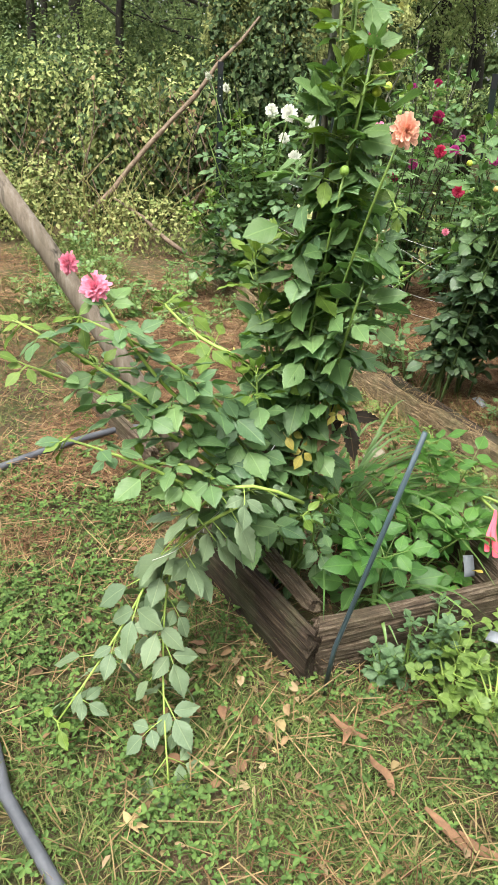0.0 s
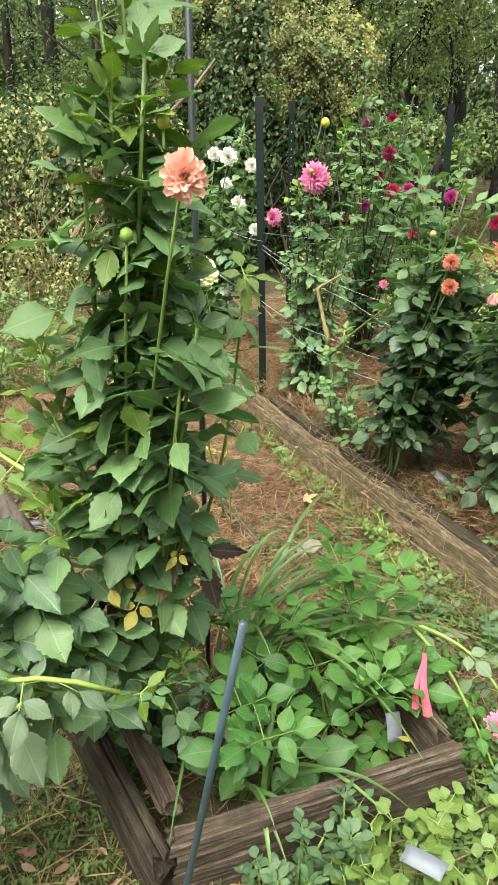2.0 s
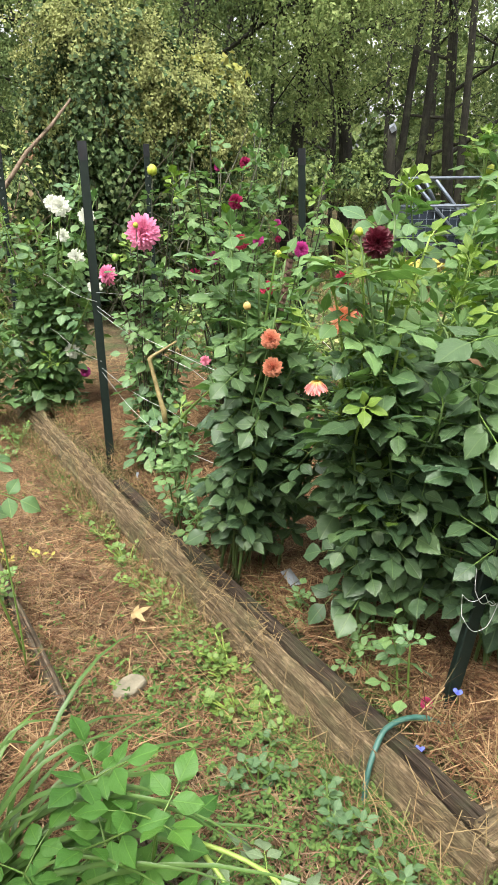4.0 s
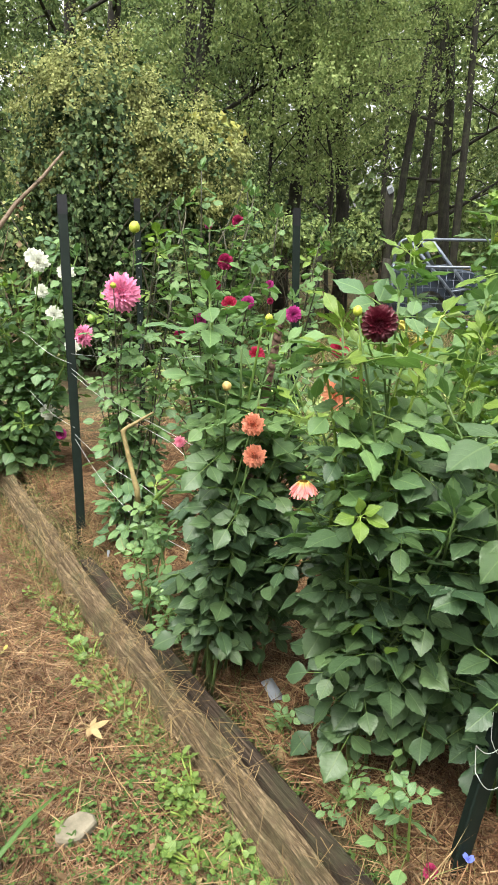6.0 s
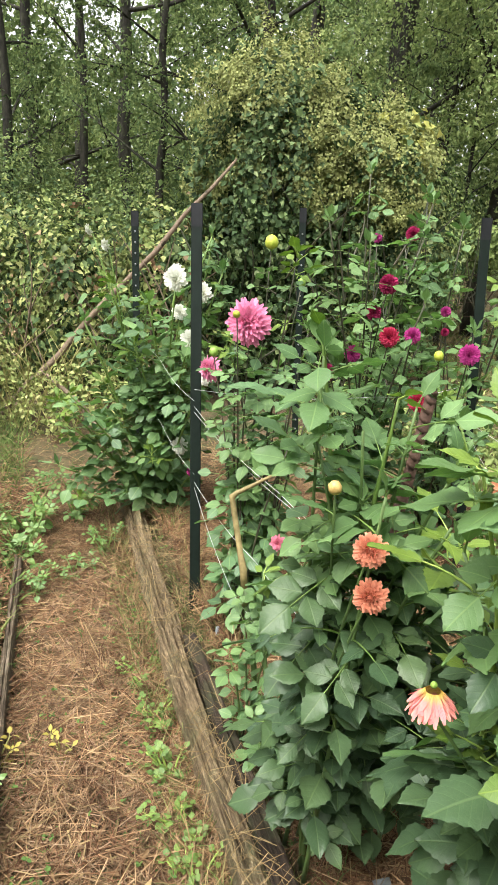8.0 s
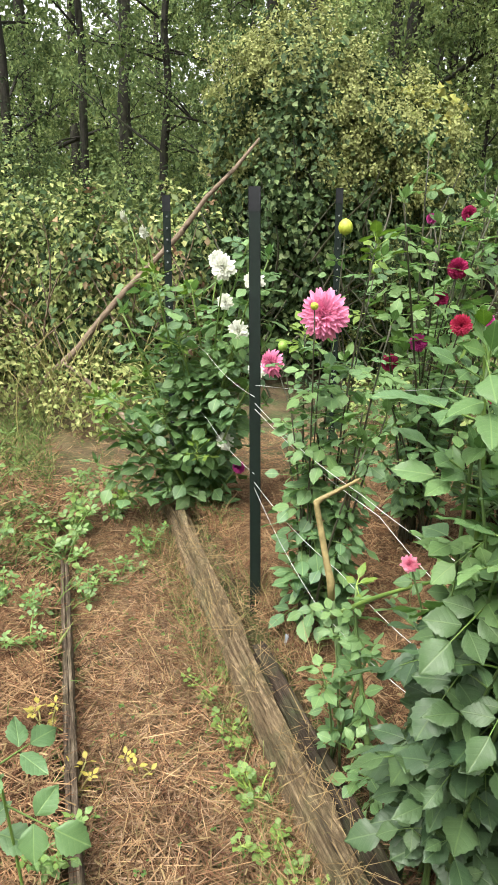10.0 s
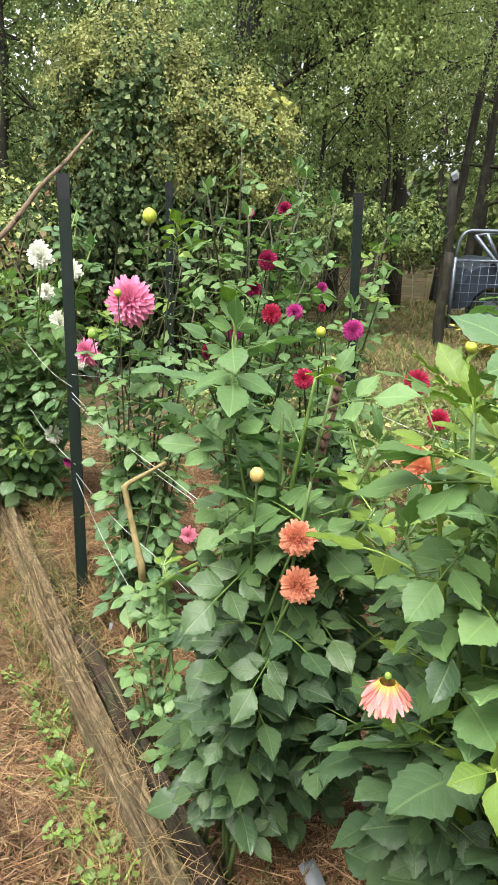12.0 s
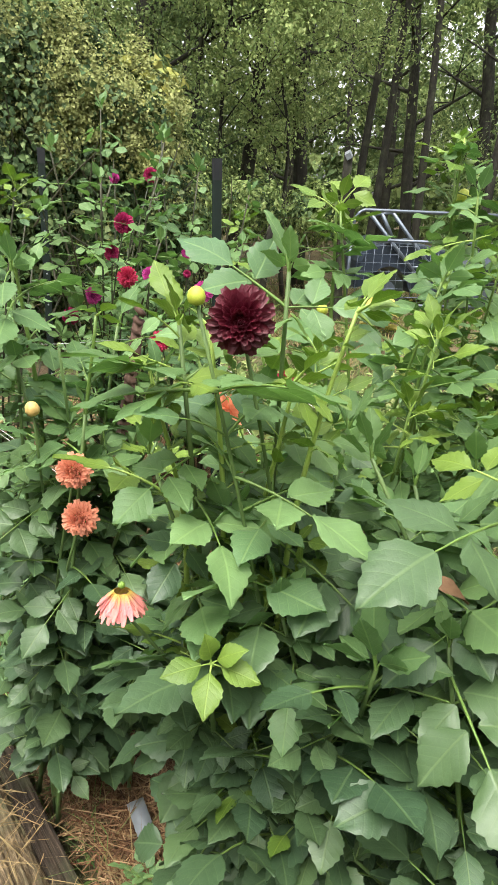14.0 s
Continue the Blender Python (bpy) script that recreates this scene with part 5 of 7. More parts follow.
def fallen_shoot(name, label, pts, radius, sets, seed, gap=0.07, size=0.9, tip=True, mat=None, flowers=(), hang=0.5, group=""):
    """A bent or cut shoot with leaves that follow it."""
    r = random.Random(seed)
    plant = thing(name, pts[0], label, "dahlia shoot", group)
    base = Vector(pts[0])
    curve = []
    for i in range(len(pts) - 2):
        a = Vector(pts[i]) if i == 0 else (Vector(pts[i]) + Vector(pts[i + 1])) / 2
        c = Vector(pts[-1]) if i == len(pts) - 3 else (Vector(pts[i + 1]) + Vector(pts[i + 2])) / 2
        curve += bez(a, pts[i + 1], c, 6)[(0 if i == 0 else 1):]
    b = Buf()
    n = len(curve)
    b.tube([p - base for p in curve], [radius * (1 - 0.6 * i / n) for i in range(n)], 6)
    part("stem", b.mesh("stem", mat or STEM_YOUNG), plant)
    stem_leaves(plant, pts[0], curve, sets, r, gap, first=0.12, last=0.98, low=size, high=size * 0.75, pitch=(-hang - 0.4, -hang + 0.4), tips=False, skip=0.12)
    if tip:
        for k in range(4):
            leaf_at(plant, pts[0], curve[-1], (r.uniform(-0.6, 0.6), r.uniform(-0.6, 0.6), r.uniform(-0.8, 0.6)), r.choice(TIP), 1.0, r)
    for at, kind, rad, facing in flowers:
        put_flower(plant, pts[0], at, kind, rad, facing)
    return plant


UPRIGHT = "upright young dahlia shoots"
for k, (x, y, h, lean) in enumerate(((2.50, 3.60, 1.22, -0.03), (2.535, 3.62, 1.16, 0.03), (2.46, 3.63, 1.17, -0.05), (2.57, 3.60, 1.24, 0.05))):
    fallen_shoot("dahlia_shoot", "upright light green shoot with narrow young leaves", [(x, y + 0.05, 0.72), (x, y + 0.02, 0.95), (x + lean * 0.5, y, h - 0.1), (x + lean, y - 0.01, h)], 0.0045, YOUNG, 300 + k, size=0.6, gap=0.06, hang=-0.5, group=UPRIGHT)
for k, (x, y, h, lean) in enumerate(((2.235, 4.02, 1.25, -0.03), (2.30, 3.98, 1.16, 0.03), (2.76, 4.2, 1.34, -0.02), (2.90, 4.1, 1.24, 0.03), (3.16, 4.66, 1.48, 0.0))):
    fallen_shoot("dahlia_shoot", "upright leafy shoot with broad light green leaves", [(x, y + 0.05, 0.7), (x, y + 0.02, 0.95), (x + lean * 0.5, y, h - 0.12), (x + lean, y - 0.01, h)], 0.0055, BRIGHT, 310 + k, size=0.95, gap=0.065, hang=-0.1, group=UPRIGHT, mat=STEM)

SH = "bent shoots of the tall dahlia"
fallen_shoot("dahlia_shoot", "bent green shoot with a bright pink flower", [(1.47, 2.6, 0.42), (1.32, 2.5, 0.66), (1.17, 2.42, 0.84), (1.085, 2.44, 0.98)], 0.0065, TALL + TALL_LIGHT, 61, size=0.8, gap=0.045, hang=0.1,
             flowers=[((1.076, 2.435, 1.0), "hot", 0.031, (-0.1, -0.9, 0.5)), ((0.98, 2.6, 1.0), "hot", 0.026, (-0.5, -0.8, 0.1))], group=SH)
fallen_shoot("dahlia_shoot", "bent leafy shoot of a tall dahlia", [(1.45, 2.58, 0.40), (1.28, 2.44, 0.68), (1.10, 2.40, 0.84), (0.93, 2.42, 0.92)], 0.006, TALL + TALL_LIGHT, 62, size=0.8, gap=0.045, hang=0.1, group=SH)
fallen_shoot("dahlia_shoot", "bent shoot with large dark leaves", [(1.48, 2.56, 0.36), (1.36, 2.4, 0.58), (1.24, 2.38, 0.66), (1.16, 2.44, 0.60)], 0.006, TALL, 63, size=0.8, gap=0.04, hang=0.3, group=SH)
fallen_shoot("dahlia_shoot", "broken shoot hanging down with pale leaf undersides", [(1.52, 2.42, 0.54), (1.36, 2.36, 0.66), (1.22, 2.42, 0.40), (1.22, 2.25, 0.16), (1.265, 2.07, 0.02)], 0.0045, PALE, 64, size=1.15, gap=0.05, hang=0.9, group=SH)
fallen_shoot("dahlia_shoot", "broken drooping shoot with pale leaves", [(1.38, 2.38, 0.55), (1.22, 2.42, 0.42), (1.12, 2.32, 0.22), (1.0, 2.18, 0.08)], 0.0045, PALE, 65, size=1.1, gap=0.05, hang=0.8, group=SH)
fallen_shoot("dahlia_shoot", "leafy side shoot with broad mid-green leaves", [(1.52, 2.72, 0.30), (1.62, 2.78, 0.62), (1.68, 2.80, 0.86), (1.70, 2.80, 1.12)], 0.005, TALL_LIGHT, 67, size=0.85, gap=0.09, hang=0.2, group=SH, mat=STEM)
fallen_shoot("dahlia_shoot", "leafy side shoot with pale new leaves", [(1.52, 2.7, 0.62), (1.38, 2.66, 0.78), (1.25, 2.72, 0.80), (1.16, 2.8, 0.86)], 0.007, YOUNG, 66, size=1.2, gap=0.06, hang=0.0, group=SH)
for k, pts in enumerate(([(1.45, 2.58, 0.42), (1.25, 2.42, 0.68), (1.08, 2.40, 0.80), (0.94, 2.40, 0.84)], [(1.46, 2.6, 0.45), (1.3, 2.5, 0.76), (1.18, 2.44, 0.88), (1.05, 2.42, 0.94)],
                         [(1.45, 2.56, 0.38), (1.3, 2.40, 0.56), (1.16, 2.36, 0.66), (1.02, 2.36, 0.70)], [(1.46, 2.6, 0.5), (1.34, 2.52, 0.72), (1.2, 2.5, 0.82), (1.06, 2.5, 0.80)])):
    fallen_shoot("dahlia_shoot", "bent leafy shoot with broad dark leaves", pts, 0.0055, TALL, 160 + k, size=0.88, gap=0.05, hang=0.05, group=SH)
for k, (x, y, h) in enumerate(((1.42, 2.72, 0.5), (1.56, 2.64, 0.42), (1.36, 2.66, 0.45), (1.62, 2.74, 0.4))):
    fallen_shoot("dahlia_shoot", "low leafy shoot at the foot of the tall dahlia", [(1.50, 2.72, 0.08), (x + 0.02, y, h * 0.6), (x, y - 0.05, h), (x - 0.03, y - 0.12, h + 0.02)], 0.005, MID, 70 + k, size=0.8, gap=0.05, hang=0.25, group=SH, mat=STEM)

# ---- small plants and weeds ----


def low_plant(name, label, category, base, n, height, spread, sets, seed, size=1.0, stem=None, group="", gap=0.055, single=False):
    r = random.Random(seed)
    if base[2] == 0.0:
        base = (base[0], base[1], float(ground_z(base[0], base[1])))
    plant = thing(name, base, label, category, group)
    bag = plant if single else Buf()
    b0 = Vector(base)
    for i in range(n):
        a = r.uniform(0, 6.28)
        q = spread * math.sqrt(r.random())
        h = height * r.uniform(0.6, 1.0)
        tip = b0 + Vector((math.cos(a) * q, math.sin(a) * q, h))
        pts = bez(b0 + Vector((r.uniform(-0.02, 0.02), r.uniform(-0.02, 0.02), 0)), b0.lerp(tip, 0.4) + Vector((0, 0, h * 0.25)), tip, 6)
        b = Buf() if single else bag
        b.tube([p - b0 for p in pts], [0.004 - 0.0004 * k for k in range(6)], 5, 0 if single else 1)
        if single:
            part("stem", b.mesh("stem", stem or STEM), plant)
        stem_leaves(bag, base, pts, sets, r, gap, first=0.3, last=0.95, low=size, high=size * 0.8, pitch=(-0.55, 0.35), tips=False, skip=0.08)
        for k in range(3):
            aa = k * 2.1 + i
            leaf_at(bag, base, pts[-1], (math.cos(aa), math.sin(aa), 0.5), r.choice(sets), size * 0.7, r)
    if not single:
        part("foliage", bag.mesh("foliage", sets[0].materials[0], stem or STEM), plant)
    return plant


for k, (x, y, h, s) in enumerate(((1.76, 2.64, 0.27, 0.11), (1.90, 2.76, 0.32, 0.12), (1.98, 2.92, 0.38, 0.12), (1.74, 2.84, 0.33, 0.11), (2.03, 2.78, 0.2, 0.06))):
    low_plant("young_dahlia", "young dahlia with rounded mid-green leaves in the box", "dahlia", (x, y, 0.06), 3, h, s, SMALL, 130 + k, 1.25, group="young dahlias", single=True, gap=0.12)
for k, (x, y, h, s) in enumerate(((1.92, 2.36, 0.16, 0.1), (2.02, 2.30, 0.14, 0.1), (2.12, 2.42, 0.18, 0.12), (2.2, 2.55, 0.15, 0.1), (1.98, 2.46, 0.16, 0.08), (2.25, 2.35, 0.13, 0.12))):
    low_plant("broadleaf_weed", "bright green weed with rounded leaves", "weed", (x, y, 0.0), 6, h, s, WEED, 150 + k, 0.8, STEM_YOUNG, "rounded weeds", 0.05, single=True)
for k, (x, y, h, s) in enumerate(((1.82, 2.44, 0.18, 0.06), (1.90, 2.48, 0.2, 0.06), (1.76, 2.42, 0.12, 0.05), (2.30, 2.66, 0.14, 0.1), (2.48, 2.93, 0.12, 0.1), (2.22, 3.3, 0.09, 0.1), (2.58, 2.78, 0.14, 0.12), (2.36, 3.12, 0.1, 0.1))):
    low_plant("nettle_weed", "dull green weed with toothed leaves", "weed", (x, y, 0.0), 6, h, s, NETTLE, 170 + k, 0.75, None, "toothed weeds", 0.045, single=True)
for k, (u, s, h) in enumerate(((1.95, -0.12, 0.05), (1.72, -0.12, 0.07), (1.5, -0.13, 0.09), (1.32, -0.13, 0.08), (1.14, -0.14, 0.07), (1.02, -0.1, 0.05), (0.8, -0.1, 0.1), (0.72, -0.12, 0.1), (0.6, -0.18, 0.1), (0.5, -0.1, 0.08))):
    x, y = along_bed(u, s)
    low_plant("clover_patch", "fresh green weed seedlings at the timber foot", "weed", (x, y, 0.0), 7, h, 0.09, WEED, 190 + k, 0.5, STEM_YOUNG, "seedlings", 0.04)
for k, (x, y, h, s) in enumerate(((0.62, 5.2, 0.25, 0.2), (0.75, 5.7, 0.3, 0.2), (0.35, 4.9, 0.4, 0.2), (0.9, 5.9, 0.3, 0.18), (0.85, 5.45, 0.2, 0.2), (0.3, 5.6, 0.5, 0.25), (0.05, 5.3, 0.35, 0.3), (-0.1, 4.3, 0.2, 0.25))):
    low_plant("garden_weed", "loose green weed beside the straw", "weed", (x, y, 0.0), 7, h, s, LOOSE, 210 + k, 0.6, None, "loose weeds", 0.06)
for k, (x, y, h, s) in enumerate(((2.61, 3.43, 0.24, 0.06), (2.50, 3.58, 0.12, 0.05), (2.42, 3.82, 0.1, 0.05))):
    low_plant("young_dahlia", "small bright dahlia shoot in the straw", "dahlia", (x, y, 0.08), 2, h, s, MID, 230 + k, 0.55, STEM, "young dahlias", 0.08, single=True)


YELLOW_SPOTS = ((1.26, 4.39, 0.09), (1.38, 4.30, 0.08), (1.51, 4.38, 0.07))
PATH_WEEDS = ((1.05, 5.16, 0.12), (1.16, 5.6, 0.12), (0.95, 4.95, 0.1), (1.43, 4.06, 0.09), (1.12, 5.35, 0.08), (0.8, 5.0, 0.12), (1.02, 4.75, 0.08))
for k, (x, y, h) in enumerate(YELLOW_SPOTS):
    low_plant("yellowing_seedling", "small seedling with yellow leaves on the straw", "seedling", (x, y, 0.0), 3, h, 0.05, YELLOWS, 250 + k, 0.55, STEM_YELLOW, "yellow seedlings", 0.05)
for k, (x, y, h) in enumerate(PATH_WEEDS):
    low_plant("garden_weed", "low green weed growing through the straw", "weed", (x, y, 0.0), 5, h, 0.09, LOOSE, 260 + k, 0.42, None, "path weeds", 0.05)


low_plant("yellowing_plant", "low plant with large yellow leaves behind the bed", "plant", (4.82, 10.1, 0.0), 7, 0.34, 0.36, YELLOWS, 290, 3.2, STEM_YELLOW, "", 0.12)


def lily(base, n, seed, toward=0.3, wide=1.3, scale=1.0):
    """A clump of arching strap leaves."""
    r = random.Random(seed)
    plant = thing("daylily_clump", base, "arching clump of green strap-leaved daylily", "daylily")
    for i in range(n):
        a = r.gauss(toward, wide)
        reach, h = r.uniform(0.24, 0.62) * scale, r.uniform(0.18, 0.42) * scale
        d = Vector((math.cos(a), math.sin(a) * 0.9, 0))
        p0 = Vector((r.uniform(-0.06, 0.06), r.uniform(-0.06, 0.06), 0))
        pts = bez(p0, p0 + d * reach * 0.35 + Vector((0, 0, h * 1.35)), p0 + d * reach + Vector((0, 0, h * r.uniform(0.25, 0.9))), 9)
        w = r.uniform(0.004, 0.008)
        verts, uvs, faces = [], [], []
        side = Vector((-d.y, d.x, 0))
        for k, p in enumerate(pts):
            ww = w * (0.8, 1, 1, 1, 0.95, 0.85, 0.7, 0.45, 0.06)[k]
            verts += [p - side * ww + Vector((0, 0, ww * 0.5)), p, p + side * ww + Vector((0, 0, ww * 0.5))]
            uvs += [(0, k / 8), (0.5, k / 8), (1, k / 8)]
        for k in range(8):
            faces += [(k * 3, k * 3 + 1, k * 3 + 4, k * 3 + 3), (k * 3 + 1, k * 3 + 2, k * 3 + 5, k * 3 + 4)]
        part("leaf", Buf().add(verts, faces, uvs).mesh("strap", STRAP), plant)
    return plant


lily((1.66, 2.93, 0.06), 46, 3, 0.3, 0.95)
lily((1.70, 2.62, 0.05), 9, 4, -0.6, 0.9, 0.55)

# ---- vines, brush and woods behind ----


def mass_quads(rng, blobs, n, size, hang=0.4, depth=0.35, lump=0.18, floor=0.0, aspect=0.62, clump=0, spread=0.12):
    """Leaves through the outer layers of lumpy rounded masses; clump: how many leaves make one spray."""
    blobs = np.array(blobs, float)
    w = (blobs[:, 3] * blobs[:, 4] + blobs[:, 4] * blobs[:, 5] + blobs[:, 3] * blobs[:, 5])
    w = w / w.sum()
    if clump:
        nc = max(6, n // clump)
        at = rng.integers(0, nc, n)
        k = rng.choice(len(blobs), nc, p=w)[at]
        d = unit(unit(rng.normal(size=(nc, 3)))[at] + rng.normal(0, spread, (n, 3)))
        out = rng.uniform(0.66, 1.1, nc)[at]
    else:
        k = rng.choice(len(blobs), n, p=w)
        d = unit(rng.normal(size=(n, 3)))
        out = np.ones(n)
    c, rad = blobs[k, :3], blobs[k, 3:]
    bump = 1 + lump * np.sin(d[:, 0] * 7 + c[:, 0] * 3) * np.sin(d[:, 1] * 6 + c[:, 1]) + lump * 0.6 * np.sin(d[:, 2] * 13 + c[:, 2] * 5) * np.sin(d[:, 0] * 15)
    shell = (1 - depth * rng.random(n) ** 1.6) * bump * out
    p = c + d * rad * shell[:, None]
    ok = p[:, 2] > floor
    p, d = p[ok], d[ok]
    m = len(p)
    nor = unit(d + rng.normal(0, 0.55, (m, 3)) + np.array([0, 0, 0.35]))
    al = rng.normal(0, 1, (m, 3)) + np.array([0, 0, -hang * 2])
    al = unit(al - nor * np.sum(al * nor, 1, keepdims=True))
    L = size * rng.uniform(0.6, 1.35, m)
    return leaf_quads(p, al, nor, L, L * aspect * rng.uniform(0.8, 1.2, m))


def tangle(rng, n, box, mat, radius, length, name="twigs"):
    b = Buf()
    r = random.Random(int(rng.integers(1 << 30)))
    for _ in range(n):
        p = Vector([r.uniform(box[i], box[i + 3]) for i in range(3)])
        d = Vector((r.uniform(-0.6, 0.6), r.uniform(-0.4, 0.4), r.uniform(0.3, 1))).normalized() * length * r.uniform(0.5, 1.2)
        b.tube(bez(p, p + d * 0.5 + Vector((r.uniform(-0.1, 0.1), 0, 0.05)), p + d, 5), [radius, radius * 0.9, radius * 0.8, radius * 0.65, radius * 0.4], 4, cap=False)
    return b.mesh(name, mat)


def vine_mound():
    rng = np.random.default_rng(11)
    ob = thing("vine_mound", (1.6, 9.0, -0.1), "tall mound of dark ivy and pale flowering vine", "vine")
    off = Vector((-1.6, -9.0, 0.1))
    low = [(1.45, 9.0, 1.2, 0.85, 0.95, 1.25), (2.1, 9.4, 0.95, 0.8, 0.9, 1.1), (1.1, 9.2, 0.9, 0.75, 0.9, 1.0), (1.4, 9.1, 1.75, 0.72, 0.85, 0.9)]
    top = [(1.33, 9.0, 2.18, 0.64, 0.78, 0.70), (1.78, 9.05, 1.9, 0.6, 0.8, 0.66), (2.22, 9.2, 1.66, 0.52, 0.75, 0.70), (1.02, 9.1, 1.75, 0.36, 0.6, 0.55)]
    for name, blobs, n, size, mat, hang, clump, label in (
            ("ivy_leaves", low, 42000, 0.05, VINE_DARK, 0.7, 30, "dark ivy leaves"), ("vine_bloom", top, 95000, 0.025, VINE_BLOOM, 0.1, 160, "pale yellow-green flowering vine"),
            ("ivy_leaves", top, 5200, 0.06, VINE_DARK, 0.6, 22, ""), ("vine_bloom", low[1:2], 16000, 0.025, VINE_BLOOM, 0.3, 110, ""),
            ("yellow_leaves", [(2.3, 9.0, 2.0, 0.34, 0.35, 0.3)], 240, 0.07, VINE_YELLOW, 0.3, 0, "large yellowing vine leaves")):
        q = mass_quads(rng, blobs, n, size, hang, clump=clump, spread=0.1, depth=0.25, aspect=0.75) + np.array(off)
        part(name, pieces_mesh(name, q, mat), ob, label)
    part("dead_stem_tangle", tangle(rng, 160, (-0.7, -0.9, 0.0, 0.9, 0.5, 1.3), STEM_DARK, 0.008, 0.7), ob)


vine_mound()


def brush(name, label, blobs, layers, seed, twigs=None, clump=0):
    rng = np.random.default_rng(seed)
    c = np.array(blobs)[:, :2].mean(0)
    ob = thing(name, (c[0], c[1], -0.05), label, "shrub", kind="stuff")
    off = np.array([-c[0], -c[1], 0.05])
    for pn, n, size, mat, hang in layers:
        part(pn, pieces_mesh(pn, mass_quads(rng, blobs, n, size, hang, clump=clump, spread=0.14) + off, mat), ob)
    if twigs:
        part("twigs", tangle(rng, *twigs), ob)
    return ob


hedge = [(-0.1 - 0.62 * i, 8.35 + 0.22 * math.sin(i * 1.7), 0.62 + 0.12 * math.sin(i * 2.3), 0.62, 0.6, 0.92 + 0.1 * math.sin(i * 3.1)) for i in range(8)] + [(0.55, 8.5, 0.7, 0.55, 0.6, 0.95)]
brush("vine_hedge", "wild hedge of vines and dry stems along the fence", hedge, (("leaves", 38000, 0.05, BRUSH, 0.8), ("dark_leaves", 24000, 0.062, VINE_DARK, 0.8), ("dry_leaves", 3000, 0.055, LITTER, 0.8)), 21,
      (260, (-2.8, -0.7, 0.0, 2.8, 0.4, 0.7), DEAD_WOOD, 0.006, 0.8), clump=24)
weeds = [(-0.5 - 0.5 * i, 7.35 + 0.2 * math.sin(i * 2.1), 0.2, 0.42, 0.35, 0.5) for i in range(6)] + [(0.35, 7.3, 0.12, 0.5, 0.4, 0.35)]
brush("tall_weeds", "thin yellow-green weeds before the hedge", weeds, (("leaves", 9000, 0.04, BRUSH, 0.0), ("pale_leaves", 6000, 0.035, VINE_BLOOM, 0.0)), 22, (200, (-1.9, -0.4, 0.0, 1.9, 0.4, 0.3), STEM_YELLOW, 0.004, 0.6))
right_brush = [(2.65, 10.6, 1.1, 0.5, 0.5, 0.5), (3.55, 11.3, 1.15, 0.42, 0.4, 0.36), (4.3, 11.4, 1.1, 0.4, 0.4, 0.4), (2.6, 11.8, 1.5, 0.7, 0.6, 0.75)]
brush("fence_vine", "green vine and shrubs over the wire fence", right_brush, (("leaves", 14000, 0.055, WOODS_LIT, 0.6), ("dark_leaves", 6000, 0.06, VINE_DARK, 0.6)), 23, (36, (-0.8, -0.8, 0.0, 1.0, 0.8, 0.8), STEM_DARK, 0.008, 0.9), clump=16)

low_weeds = [(3.2 + 0.5 * (i % 4), 5.9 + 0.55 * (i // 4), 0.05, 0.4, 0.4, 0.22 + 0.08 * (i % 3)) for i in range(12)] + [(3.6, 5.0, 0.05, 0.4, 0.4, 0.3), (2.75, 7.2, 0.1, 0.4, 0.4, 0.4), (2.2, 7.4, 0.1, 0.4, 0.4, 0.35)]
brush("low_weeds", "low green weeds behind the dahlia bed", low_weeds, (("leaves", 9000, 0.05, WOODS_LIT, 0.1), ("pale_leaves", 4000, 0.045, BRUSH, 0.1)), 24)

# under-storey of the woods
under = []
ur = random.Random(33)
for i in range(46):
    a = radians(-36 + 74 * i / 45)
    d = ur.uniform(10.5, 15)
    x, y = 2.2 + math.sin(a) * d, 2.9 + math.cos(a) * d
    if 2.9 < x < 8.5 and y < 18:
        continue
    under.append((x, y, ur.uniform(0.5, 1.6), ur.uniform(0.9, 1.5), ur.uniform(0.8, 1.2), ur.uniform(0.9, 1.8)))
brush("undergrowth", "dense mixed shrubs at the edge of the woods", under, (("leaves", 60000, 0.066, WOODS, 0.4), ("light_leaves", 36000, 0.062, WOODS_LIT, 0.4), ("vine_leaves", 28000, 0.066, VINE_DARK, 0.4)), 34, clump=30)


